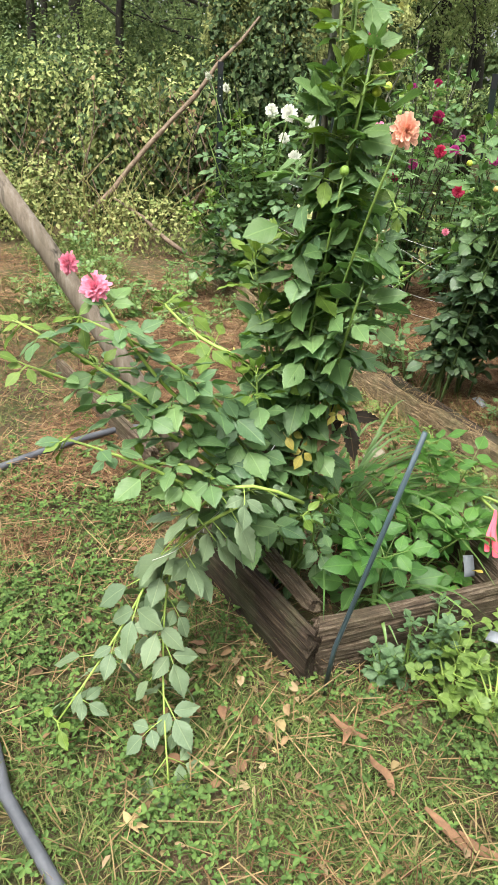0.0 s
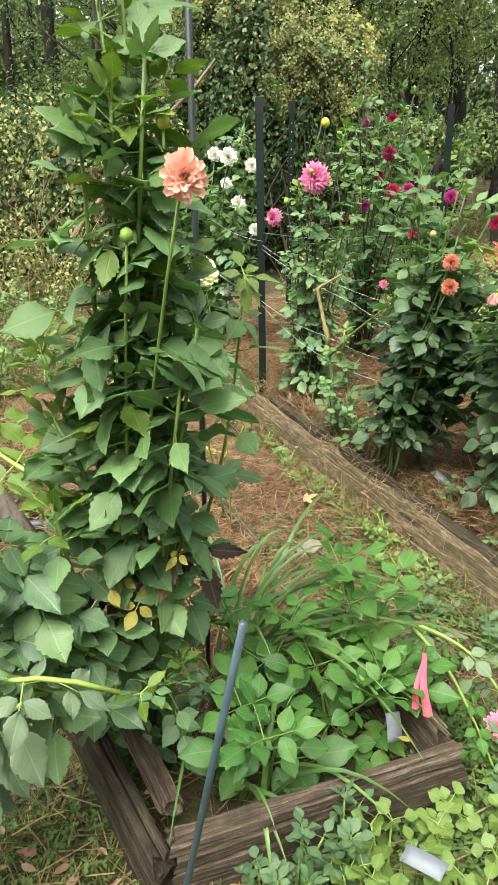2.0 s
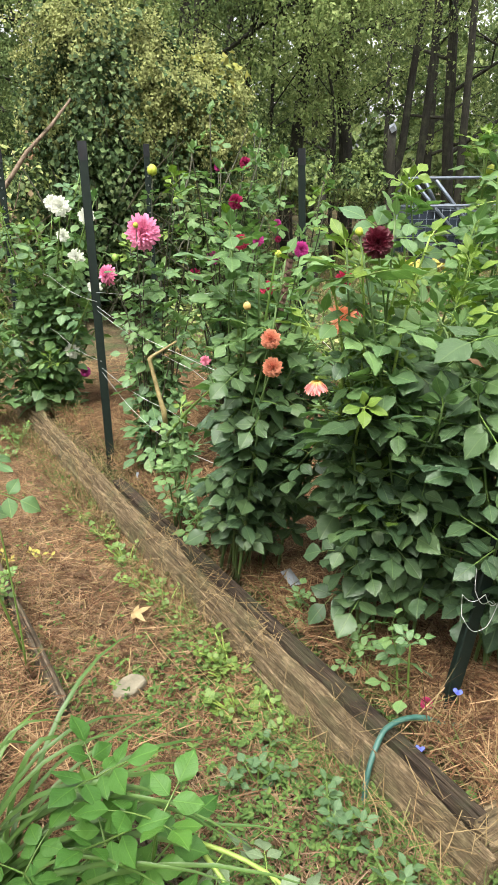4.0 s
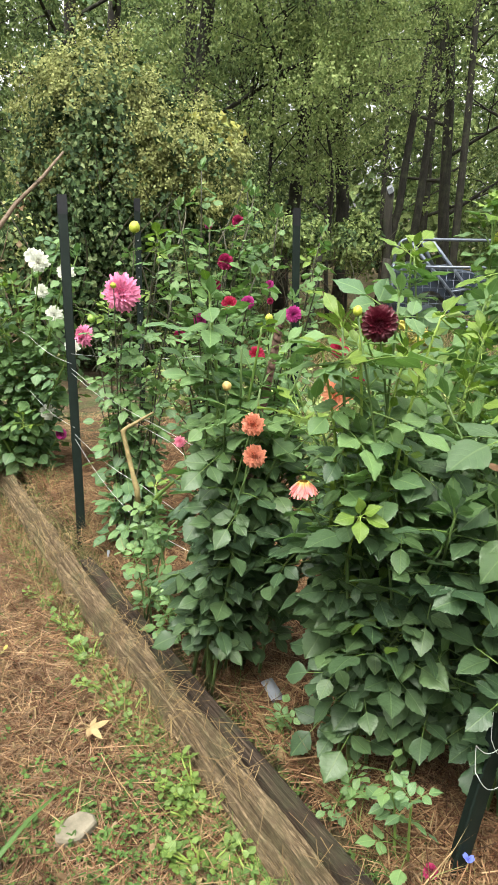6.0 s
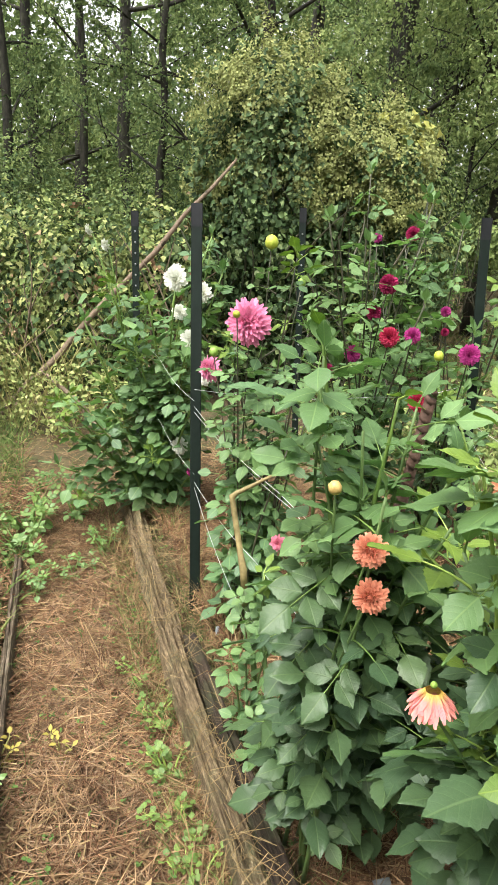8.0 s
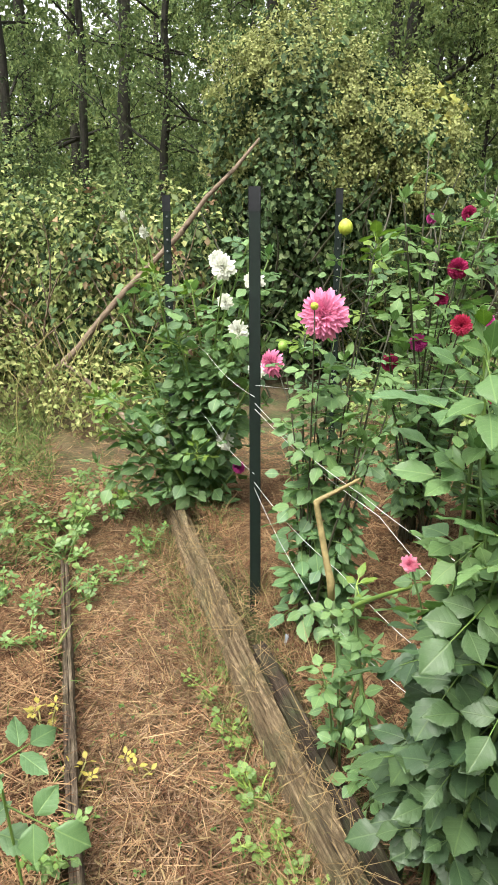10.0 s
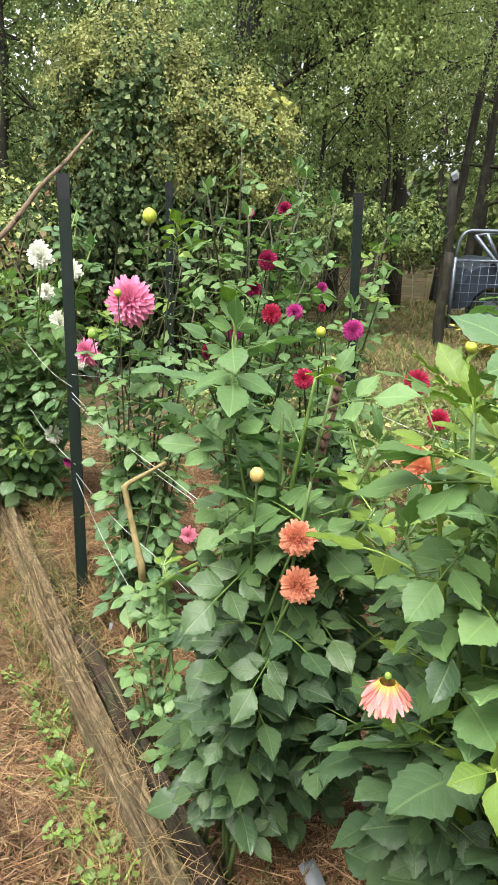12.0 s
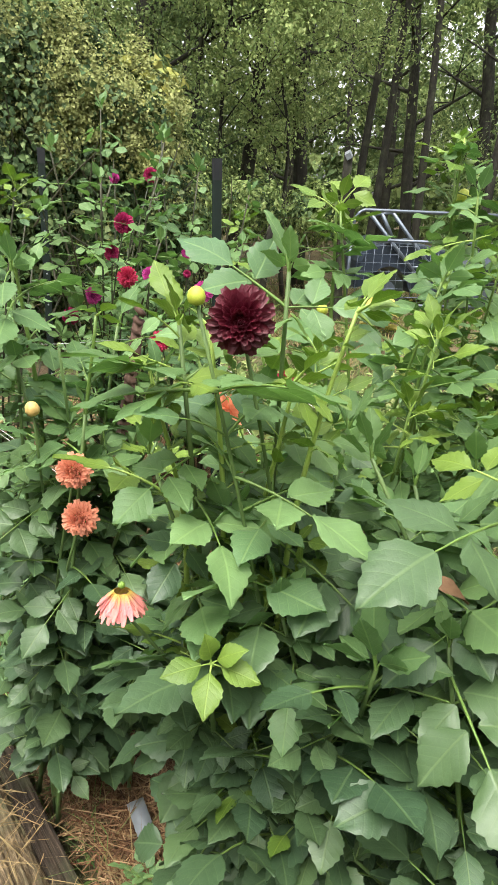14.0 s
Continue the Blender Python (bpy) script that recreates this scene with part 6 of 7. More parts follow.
def tree(base, height, lean, trunk_r, seed, crown=2200, leaf=0.12, mat=WOODS, low=0.35, spread=1.6, label="woodland tree with dark bark and a thin leafy crown", limbs=9):
    r = random.Random(seed)
    rng = np.random.default_rng(seed)
    ob = thing("tree", base, label, "tree", "woodland trees")
    b = Buf()
    top = Vector((lean[0], lean[1], height))
    trunk = [Vector((0, 0, -0.2)).lerp(top, i / 9) + Vector((r.uniform(-0.06, 0.06), r.uniform(-0.06, 0.06), 0)) * (i > 0) for i in range(10)]
    b.tube(trunk, [trunk_r * (1 - 0.075 * i) * (1.25 if i == 0 else 1) for i in range(10)], 8)
    ends = []
    for k in range(limbs):
        q = low + (0.97 - low) * k / limbs + r.uniform(-0.03, 0.03)
        p = Vector((0, 0, -0.2)).lerp(top, q)
        a = r.uniform(0, 6.28)
        reach = spread * (1.15 - 0.6 * q) * r.uniform(0.6, 1.2)
        e = p + Vector((math.cos(a) * reach, math.sin(a) * reach, reach * r.uniform(0.1, 0.7)))
        pts = bez(p, p.lerp(e, 0.5) + Vector((0, 0, -0.1 + 0.2 * r.random())), e, 6)
        lr = trunk_r * 0.34 * (1.1 - 0.5 * q)
        b.tube(pts, [lr * (1 - 0.15 * i) for i in range(6)], 5, cap=False)
        ends += [(pts[3], reach * 0.4), (pts[5], reach * 0.5)]
        for _ in range(3):
            s = pts[r.choice((2, 3, 4))]
            t2 = s + Vector((r.uniform(-0.6, 0.6), r.uniform(-0.6, 0.6), r.uniform(-0.2, 0.5))) * reach * 0.7
            b.tube([s, s.lerp(t2, 0.5) + Vector((0, 0, 0.05)), t2], [lr * 0.4, lr * 0.28, lr * 0.12], 4, cap=False)
            ends.append((t2, reach * 0.35))
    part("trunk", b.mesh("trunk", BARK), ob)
    blobs = [(e.x, e.y, e.z, q * 0.75 + 0.1, q * 0.75 + 0.1, q * 0.45 + 0.08) for e, q in ends]
    quads = mass_quads(rng, blobs, int(crown * 2.0), leaf * 0.55, 0.5, depth=0.95, floor=0.6, clump=16, spread=0.3)
    part("crown", pieces_mesh("crown", quads, mat), ob)
    return ob


tree((5.6, 15.0, -0.1), 8.5, (1.1, 0.5), 0.085, 201, 1500, spread=1.4, low=0.5)
tree((6.22, 15.6, -0.1), 9.0, (0.8, 0.3), 0.09, 202, 1500, spread=1.4, low=0.5)
tree((6.9, 15.0, -0.1), 10.0, (0.0, 0.4), 0.08, 203, 2600, spread=1.8, low=0.45)
tree((7.85, 14.6, -0.1), 9.0, (0.5, 0.2), 0.085, 204, 2400, spread=1.8, low=0.4)
tree((8.6, 16.5, -0.1), 10.0, (-0.3, 0.2), 0.15, 205, 3000, spread=2.0, low=0.35)
tree((-2.2, 15.0, -0.1), 9.0, (0.3, 0.2), 0.14, 206, 2200, spread=1.7, low=0.4)
tree((-2.95, 15.2, -0.1), 9.0, (0.1, 0.2), 0.09, 207, 1400, spread=1.4, low=0.45)
tree((-3.9, 14.4, -0.1), 8.5, (-0.1, 0.2), 0.11, 208, 2600, spread=1.8, low=0.3)
tree((-1.2, 13.6, -0.1), 7.0, (0.4, 0.2), 0.08, 209, 3000, spread=1.8, low=0.22)
LIMBY = "spreading woodland tree with many bare limbs"
tree((2.1, 13.2, -0.1), 8.5, (0.7, -0.4), 0.13, 210, 7600, 0.088, spread=2.4, low=0.34, mat=WOODS_LIT, label=LIMBY, limbs=12)
tree((3.6, 13.4, -0.1), 8.0, (0.5, -0.5), 0.12, 211, 9000, 0.088, spread=2.6, low=0.36, mat=WOODS_LIT, label=LIMBY, limbs=13)
tree((4.7, 14.2, -0.1), 8.5, (-0.3, -0.3), 0.13, 212, 8400, 0.088, spread=2.4, low=0.36, mat=WOODS_LIT, label=LIMBY, limbs=12)
tree((0.4, 14.0, -0.1), 8.5, (0.2, -0.3), 0.12, 213, 7600, 0.088, spread=2.3, low=0.25, label=LIMBY, limbs=12)
SAPLING = "young woodland tree with a thin stem and light leaves"
tree((3.05, 12.3, -0.1), 4.6, (0.3, -0.3), 0.035, 214, 4200, 0.088, spread=1.7, low=0.45, mat=WOODS_LIT, label=SAPLING, limbs=11)
tree((4.3, 12.9, -0.1), 4.2, (-0.3, -0.2), 0.035, 215, 4200, 0.088, spread=1.6, low=0.5, mat=WOODS_LIT, label=SAPLING, limbs=11)
tree((2.75, 12.9, -0.1), 6.0, (0.5, -0.4), 0.045, 216, 4200, 0.09, spread=1.9, low=0.45, mat=WOODS, label=SAPLING, limbs=11)
tr = random.Random(77)
for i in range(26):
    a = radians(-38 + 78 * i / 25 + tr.uniform(-1, 1))
    d = tr.uniform(16, 25)
    tree((2.2 + math.sin(a) * d, 2.9 + math.cos(a) * d, -0.15), tr.uniform(9, 13), (tr.uniform(-0.7, 0.7), tr.uniform(-0.4, 0.4)), tr.uniform(0.09, 0.2), 300 + i, 1500 if -26 < math.degrees(a) < -13 or 16 < math.degrees(a) < 21 else 3000, 0.17, WOODS if i % 3 else WOODS_LIT, low=0.18, spread=2.6, limbs=11)
far = []
for i in range(60):
    a = radians(-48 + 96 * i / 59)
    d = ur.uniform(24, 34)
    far.append((2.2 + math.sin(a) * d, 2.9 + math.cos(a) * d, ur.uniform(0.6, 1.6), 2.4, 2.0, ur.uniform(1.6, 2.8)))
brush("far_woods", "far dense woods behind the clearing", far, (("leaves", 30000, 0.32, WOODS, 0.4), ("light_leaves", 12000, 0.3, WOODS_LIT, 0.4)), 35)

high = []
for i in range(32):
    a = radians(-34 + 58 * i / 31)
    gap_in_crowns = -25 < math.degrees(a) < -19 or 15.5 < math.degrees(a) < 19
    for z in ((3.0, 5.0) if a < 0 else (3.0, 5.2, 7.5)) if gap_in_crowns else (4.5, 7.5, 10.5):
        d = ur.uniform(25, 29)
        high.append((2.2 + math.sin(a) * d, 2.9 + math.cos(a) * d, z + ur.uniform(-0.8, 0.8), 1.5, 1.2, 1.9))
brush("tall_woods", "tall crowded crowns of the woods behind", high, (("leaves", 24000, 0.3, WOODS, 0.4), ("light_leaves", 18000, 0.28, WOODS_LIT, 0.4)), 37)

# ---- fence and cart behind the bed ----


def wood_post(base, top, r0, label, cap=False):
    base, top = Vector(base), Vector(top)
    ob = thing("wooden_post", base, label, "fence post", "wooden fence posts")
    b = Buf()
    b.tube(crooked((0, 0, -0.1), top - base, 6, 0.012, 3), [r0 * q for q in (1.1, 1.05, 1, 1, 0.97, 0.95, 0.93)], 9)
    part("post", b.mesh("post", BARK), ob)
    if cap:
        c = Buf()
        d = top - base
        c.tube([d + Vector((-0.02, -0.08, -0.01)), d + Vector((0.02, 0.06, 0.03))], [0.045, 0.045], 4)
        part("cap", c.mesh("cap", TAG, smooth=False), ob, "small pale cap")
    return ob


wood_post((4.64, 11.2, -0.12), (4.60, 11.19, 1.74), 0.055, "slim dark wooden fence post with a pale cap", True)
wood_post((4.53, 10.9, -0.1), (4.56, 10.9, 0.95), 0.055, "short dark fence post wrapped in vine")
wood_post((3.65, 11.0, -0.1), (3.75, 11.0, 1.0), 0.04, "thin crooked wooden fence stake")


def farm_gate(at):
    """A tubular steel gate with a wire panel below its middle rail."""
    ob = thing("farm_gate", at, "blue-grey tubular steel gate with a wire mesh panel", "gate")
    rail = Buf()
    rail.tube(bez((0, 0, 0.9), (0.0, 0, 1.2), (0.14, 0, 1.215), 6) + [(1.3, 0, 1.225), (2.5, 0, 1.235)], 0.02, 8)
    part("top_rail", rail.mesh("top_rail", STEEL), ob, "bent top tube")
    for z in (0.88, 0.12):
        part("rail", Buf().tube([(-0.03, 0, z), (2.5, 0, z + 0.02)], 0.018, 8).mesh("rail", STEEL), ob)
    part("upright", Buf().tube([(0, 0, 0.1), (0, 0, 0.92)], 0.023, 8).mesh("upright", STEEL), ob)
    wire_up = Buf().tube([(0, 0, 0.12), (0, 0, 0.88)], 0.0035, 4).mesh("wire", STEEL)
    wire_on = Buf().tube([(0, 0, 0), (2.5, 0, 0.02)], 0.0035, 4).mesh("wire", STEEL)
    for i in range(24):
        part("wire", wire_up, ob, m=Matrix.Translation((0.1 + 0.1 * i, -0.012, 0)))
    for i in range(7):
        part("wire", wire_on, ob, m=Matrix.Translation((0, -0.02, 0.22 + 0.1 * i)))
    return ob


def utility_vehicle(at):
    """A small dark work vehicle with a sloping ladder frame over its hood."""
    ob = thing("utility_vehicle", at, "dark grey work vehicle with a sloping ladder frame behind the gate", "vehicle")
    prof = [(0.0, 0.28), (0.02, 0.62), (0.1, 0.78), (0.42, 0.9), (0.95, 0.86), (1.3, 0.78), (1.42, 0.5), (1.4, 0.24), (0.78, 0.24)]
    prof += [(0.44 + 0.30 * math.cos(a), 0.28 + 0.30 * math.sin(a)) for a in (0.1, 0.6, 1.1, 1.57, 2.05, 2.55, 3.04)]
    n = len(prof)
    verts = []
    for y, q in ((0.0, 0.94), (0.06, 1.0), (1.1, 1.0), (1.16, 0.94)):
        verts += [(0.7 + (x - 0.7) * q, y, 0.5 + (z - 0.5) * q) for x, z in prof]
    faces = [tuple(range(n - 1, -1, -1)), tuple(range(3 * n, 4 * n))] + [(r * n + k, r * n + (k + 1) % n, (r + 1) * n + (k + 1) % n, (r + 1) * n + k) for r in range(3) for k in range(n)]
    part("body", Buf().add(verts, faces).mesh("body", BLUE_DARK, smooth=False), ob, "dark blue-grey body")
    for x in (0.44, 1.75):
        w = Buf()
        w.tube([(x, 0.04, 0.26), (x, 0.02, 0.26), (x, 0.2, 0.26), (x, 0.22, 0.26)], [0.17, 0.25, 0.25, 0.18], 20)
        wheel = part("wheel", w.mesh("tyre", ROD, smooth=False), ob, "black tyre")
        part("rim", Buf().tube([(x, 0.015, 0.26), (x, 0.1, 0.26)], [0.13, 0.1], 14).mesh("rim", STEEL, smooth=False), wheel)
    part("bed", Buf().tube([(1.45, 0.1, 0.58), (1.5, 0.1, 0.58), (2.5, 0.1, 0.6), (2.55, 0.1, 0.6)], [0.12, 0.16, 0.16, 0.12], 6).mesh("bed", BLUE_DARK, smooth=False), ob)
    frame_bars = (((0.12, -0.05, 1.2), (0.98, -0.06, 0.3)), ((0.4, -0.05, 1.24), (1.22, -0.06, 0.34)), ((0.26, -0.05, 1.22), (0.45, -0.05, 0.9)))
    for p, q in frame_bars:
        part("ladder_rail", Buf().tube([p, q], 0.026, 6).mesh("ladder_rail", STEEL), ob)
    for k in (0.0, 0.34, 0.7):
        p, q = Vector(frame_bars[0][0]).lerp(Vector(frame_bars[0][1]), k), Vector(frame_bars[1][0]).lerp(Vector(frame_bars[1][1]), k)
        part("ladder_rung", Buf().tube([p, q], 0.018, 6).mesh("ladder_rung", STEEL), ob)
    return ob


farm_gate((4.74, 11.25, -0.04))
utility_vehicle((5.05, 12.0, -0.1))


def wire_fence():
    ob = thing("wire_fence", (2.6, 11.05, -0.1), "thin rusty wire mesh fence", "fence")
    across = Buf().tube([(0, 0, 0), (2.0, 0.1, 0)], 0.0022, 3, cap=False).mesh("wire", RUST)
    upright = Buf().tube([(0, 0, 0.05), (0, 0, 1.15)], 0.0022, 3, cap=False).mesh("wire", RUST)
    for i in range(8):
        part("wire", across, ob, m=Matrix.Translation((0, 0, 0.1 + 0.15 * i)))
    for i in range(14):
        part("wire", upright, ob, m=Matrix.Translation((i * 0.15, 0.0075 * i, 0)))


wire_fence()

# ---- twine, tags, ribbon and fallen things ----


def twine(label, *lines):
    ob = thing("twine", lines[0][0], label, "twine", "garden twine")
    base = Vector(lines[0][0])
    for k, pts in enumerate(lines):
        b = Buf()
        pts = [Vector(p) for p in pts]
        fine = []
        for p, q in zip(pts, pts[1:]):
            fine += [p.lerp(q, i / 6) - Vector((0, 0, 0.02 * math.sin(math.pi * i / 6))) - base for i in range(6)]
        fine.append(pts[-1] - base)
        b.tube(fine, 0.0008, 4, cap=False)
        part("strand", b.mesh("strand", TWINE), ob)
    return ob


twine("white twine strung from post to post through the dahlias", [(1.688, 5.17, 0.80), (2.05, 4.7, 0.70), (2.38, 4.2, 0.72), (2.6, 3.9, 0.75)], [(1.688, 5.17, 0.78), (2.1, 4.75, 0.62), (2.36, 4.2, 0.60)],
      [(1.688, 5.17, 0.52), (2.0, 4.7, 0.47), (2.3, 4.2, 0.5)], [(1.688, 5.17, 0.50), (1.95, 4.6, 0.42), (2.25, 4.2, 0.42)])
twine("white twine from the post to the white dahlias", [(1.688, 5.17, 0.82), (1.4, 5.7, 0.85), (1.025, 6.48, 0.88)], [(1.688, 5.17, 0.55), (1.4, 5.7, 0.57), (1.03, 6.46, 0.6)])
twine("white twine round the steel post behind", [(2.66, 5.6, 0.85), (2.3, 5.4, 0.82), (1.69, 5.17, 0.86)], [(2.66, 5.6, 0.7), (2.9, 5.0, 0.72), (3.1, 4.4, 0.75)], [(2.66, 5.6, 0.66), (2.75, 4.9, 0.6), (2.8, 4.3, 0.62)])
twine("knotted white twine wound round the near post", [(2.74, 3.40, 0.52), (2.735, 3.38, 0.47), (2.78, 3.395, 0.43), (2.84, 3.40, 0.44), (2.9, 3.5, 0.46)], [(2.70, 3.37, 0.47), (2.70, 3.35, 0.42), (2.76, 3.37, 0.37), (2.80, 3.39, 0.43), (2.76, 3.38, 0.46), (2.70, 3.37, 0.47)], [(2.79, 3.395, 0.43), (2.85, 3.41, 0.40), (2.92, 3.5, 0.43)])
twine("white twine tying the tall dahlia to the box", [(1.43, 2.7, 0.78), (1.30, 2.66, 0.42), (1.25, 2.6, 0.15)], [(1.42, 2.7, 0.78), (1.29, 2.65, 0.44), (1.22, 2.6, 0.12)], [(1.47, 2.6, 0.62), (1.32, 2.4, 0.50), (1.2, 2.3, 0.45)])


def tag(at, turn, tilt, w=0.035, h=0.075, label="grey-white plastic plant tag lying on the soil"):
    ob = thing("plant_tag", at, label, "plant tag", "plant tags")
    b = Buf()
    n = 6
    verts, faces = [], []
    for z in (0, 0.0016):
        for i in range(n):
            a = i / (n - 1)
            bow = 0.002 * math.sin(math.pi * a)
            verts += [(-w / 2, h * a, z + bow), (w / 2, h * a, z + bow)]
    for i in range(n - 1):
        a = 2 * i
        faces += [(a, a + 1, a + 3, a + 2), (a + 2 * n, a + 2 + 2 * n, a + 3 + 2 * n, a + 1 + 2 * n), (a, a + 2, a + 2 + 2 * n, a + 2 * n), (a + 1, a + 1 + 2 * n, a + 3 + 2 * n, a + 3)]
    faces += [(0, 2 * n, 2 * n + 1, 1), (2 * n - 2, 2 * n - 1, 4 * n - 1, 4 * n - 2)]
    part("plate", b.add(verts, faces).mesh("plate", TAG), ob, m=pose(0, 0, 0, tilt, 8, turn))
    return ob


tag((2.383, 4.03, 0.135), 197, -6, 0.036, 0.085)
tag((2.595, 3.70, 0.11), 160, 10)
tag((2.0, 2.42, 0.19), 235, 8, 0.035, 0.075)
tag((2.03, 2.70, 0.15), 20, 55, 0.035, 0.06, "white plastic plant tag in the box corner")
tag((1.84, 4.88, 0.09), 10, 70, 0.012, 0.035, "small grey plant tag stuck in the straw")


def ribbon():
    at = Vector((2.085, 2.775, 0.33))
    ob = thing("marker_ribbon", at, "bright pink plastic ribbon tied at the box corner", "ribbon")
    for k, (end, w) in enumerate((((-0.014, -0.05, -0.105), 0.007), ((0.008, -0.06, -0.115), 0.009))):
        verts, faces = [], []
        e = Vector(end)
        for i in range(10):
            a = i / 9
            p = e * a + Vector((0.004 * math.sin(6 * a + k), 0.006 * math.sin(4 * a), 0.012 * math.sin(math.pi * a)))
            ww = w * (0.35 + 0.8 * a)
            verts += [p + Vector((-ww, 0, 0)), p + Vector((0, -0.005, 0.001)), p + Vector((ww, 0.002, 0))]
        faces = [f for i in range(9) for f in ((i * 3, i * 3 + 1, i * 3 + 4, i * 3 + 3), (i * 3 + 1, i * 3 + 2, i * 3 + 5, i * 3 + 4))]
        part("strip", Buf().add(verts, faces).mesh("strip", RIBBON), ob)


ribbon()

fallen_shoot("cut_dahlia_stems", "cut dahlia stems with a pink flower lying in the weeds", [(2.09, 2.92, 0.28), (2.15, 2.84, 0.26), (2.22, 2.78, 0.14), (2.26, 2.70, 0.06)], 0.005, SMALL, 90, size=0.7, gap=0.05, hang=0.4,
             flowers=[((2.29, 2.80, 0.10), "hot", 0.035, (0.4, -0.6, 0.7))])
fallen_shoot("cut_dahlia_stems", "bundle of pale green cut stems", [(2.08, 2.94, 0.28), (2.2, 2.9, 0.27), (2.3, 2.83, 0.16), (2.38, 2.76, 0.05)], 0.005, PALE, 91, size=0.6, gap=0.07, hang=0.4)
rod("dahlia_stump", [(2.05, 4.48, 0.06), (2.03, 4.51, 0.25), (1.99, 4.555, 0.47)], [0.009, 0.0085, 0.0078], STEM_SHADE, "thick green base of a snapped dahlia stem", "dahlia stem", 8)
snapped = rod("broken_stem", [(1.99, 4.555, 0.46), (1.985, 4.56, 0.52), (1.972, 4.58, 0.56), (1.940, 4.622, 0.69), (1.938, 4.625, 0.703), (1.95, 4.628, 0.714), (1.99, 4.638, 0.735), (2.041, 4.649, 0.764)],
              [0.009, 0.0105, 0.0085, 0.0078, 0.0095, 0.0064, 0.0055, 0.0035], STEM_BROKEN, "snapped yellow-green stem bent at an elbow", "dahlia stem", 8)
for dx, dy, dz in ((1, -0.2, 0.1), (0.3, -0.8, -0.6), (0.8, 0.4, -0.5), (0.2, -0.3, 0.9)):
    leaf_at(snapped, (1.99, 4.555, 0.46), (2.045, 4.65, 0.765), (dx, dy, dz), BRIGHT[3], 0.7, random.Random(3))
fallen_shoot("broken_stem", "green side stem of a snapped dahlia", [(1.99, 4.55, 0.42), (2.06, 4.42, 0.55), (2.13, 4.3, 0.66), (2.2, 4.2, 0.75)], 0.007, BRIGHT, 93, size=0.6, gap=0.12, hang=0.1, mat=STEM)
fallen_shoot("broken_stem", "short green regrowth on a cut stem", [(2.12, 4.3, 0.08), (2.08, 4.4, 0.3), (2.05, 4.48, 0.45), (2.05, 4.5, 0.55)], 0.008, BRIGHT, 94, size=0.75, gap=0.06, hang=0.1, mat=STEM_SHADE)


for k, (x, y, h) in enumerate(((2.03, 4.42, 0.34), (2.13, 4.30, 0.2))):
    low_plant("young_dahlia", "leafy regrowth at the foot of a snapped dahlia", "dahlia", (x, y, 0.08), 3, h, 0.08, FINE, 280 + k, 0.8, STEM_SHADE, "regrowing dahlias", 0.085, single=True)


def dead_leaves():
    r = random.Random(8)
    ob = thing("withered_leaves", (1.48, 2.70, 0.60), "black and yellow withered leaves on the tall dahlia", "dead leaves")
    for i in range(13):
        p = Vector((1.43 + 0.2 * r.random(), 2.62 + 0.12 * r.random(), 0.52 + 0.2 * r.random()))
        leaf_at(ob, (1.48, 2.70, 0.60), p, (r.uniform(-0.4, 0.4), r.uniform(-0.6, 0.1), -1), r.choice(DEADS), r.uniform(0.8, 1.2), r, 1.5, (0, -1, 0))
    for i in range(9):
        p = Vector((1.42 + 0.24 * r.random(), 2.58 + 0.1 * r.random(), 0.56 + 0.12 * r.random()))
        leaf_at(ob, (1.48, 2.70, 0.60), p, (r.uniform(-0.6, 0.6), -0.5, -0.6), r.choice(YELLOWS), r.uniform(0.45, 0.75), r, 1.0, (0, -1, 0.4))


dead_leaves()


def star_leaf(at, size, turn, mat, label):
    ob = thing("fallen_leaf", at, label, "fallen leaf", "large fallen leaves")
    b = Buf()
    ring = []
    for lobe in range(5):
        mid = math.radians(-116 + 58 * lobe)
        reach = size * (0.8, 0.98, 1.1, 0.95, 0.78)[lobe]
        for off, q in ((-0.5, 0.4), (-0.24, 0.66), (-0.1, 0.82), (0.0, 1.0), (0.11, 0.8), (0.25, 0.64)):
            a = mid + off
            ring.append((math.cos(a) * q * reach, math.sin(a) * q * reach, 0.006 + 0.012 * q * math.sin(2.3 * a + turn)))
    ring.append((-size * 0.12, size * 0.25, 0.006))
    verts = [(0, 0, 0.008)] + ring
    n = len(ring)
    faces = [(0, k + 1, (k + 1) % n + 1) for k in range(n)]
    b.add(verts, faces, [(0.3, 0.4)] * len(verts))
    b.tube([(0, 0, 0.01), (-size * 0.9, -size * 0.3, 0.012)], 0.0012, 4)
    part("blade", b.mesh("blade", mat), ob, m=pose(0, 0, 0, 4, 3, turn))
    return ob


LEAF_TAN = plain_mat("tan_dry_leaf", (0.26, 0.175, 0.075), (0.40, 0.30, 0.15), 0.85, scale=60)
LEAF_BROWN = plain_mat("brown_dry_leaf", (0.11, 0.055, 0.028), (0.24, 0.135, 0.07), 0.85, scale=60)
star_leaf((1.885, 3.975, 0.03), 0.05, 20, LEAF_TAN, "yellow-tan star-shaped fallen leaf")
star_leaf((1.20, 1.98, 0.03), 0.038, 70, LEAF_TAN, "yellow-tan star-shaped fallen leaf")


def oval_leaf(at, size, turn, mat, label, tilt=6):
    ob = thing("fallen_leaf", at, label, "fallen leaf", "large fallen leaves")
    b = Buf()
    leaflet(b, Matrix.Identity(4), size, size * 0.5, 6, 0.04, 0.7, 0.6, half=1)
    part("blade", b.mesh("blade", mat), ob, m=pose(0, 0, 0, tilt, 5, turn))


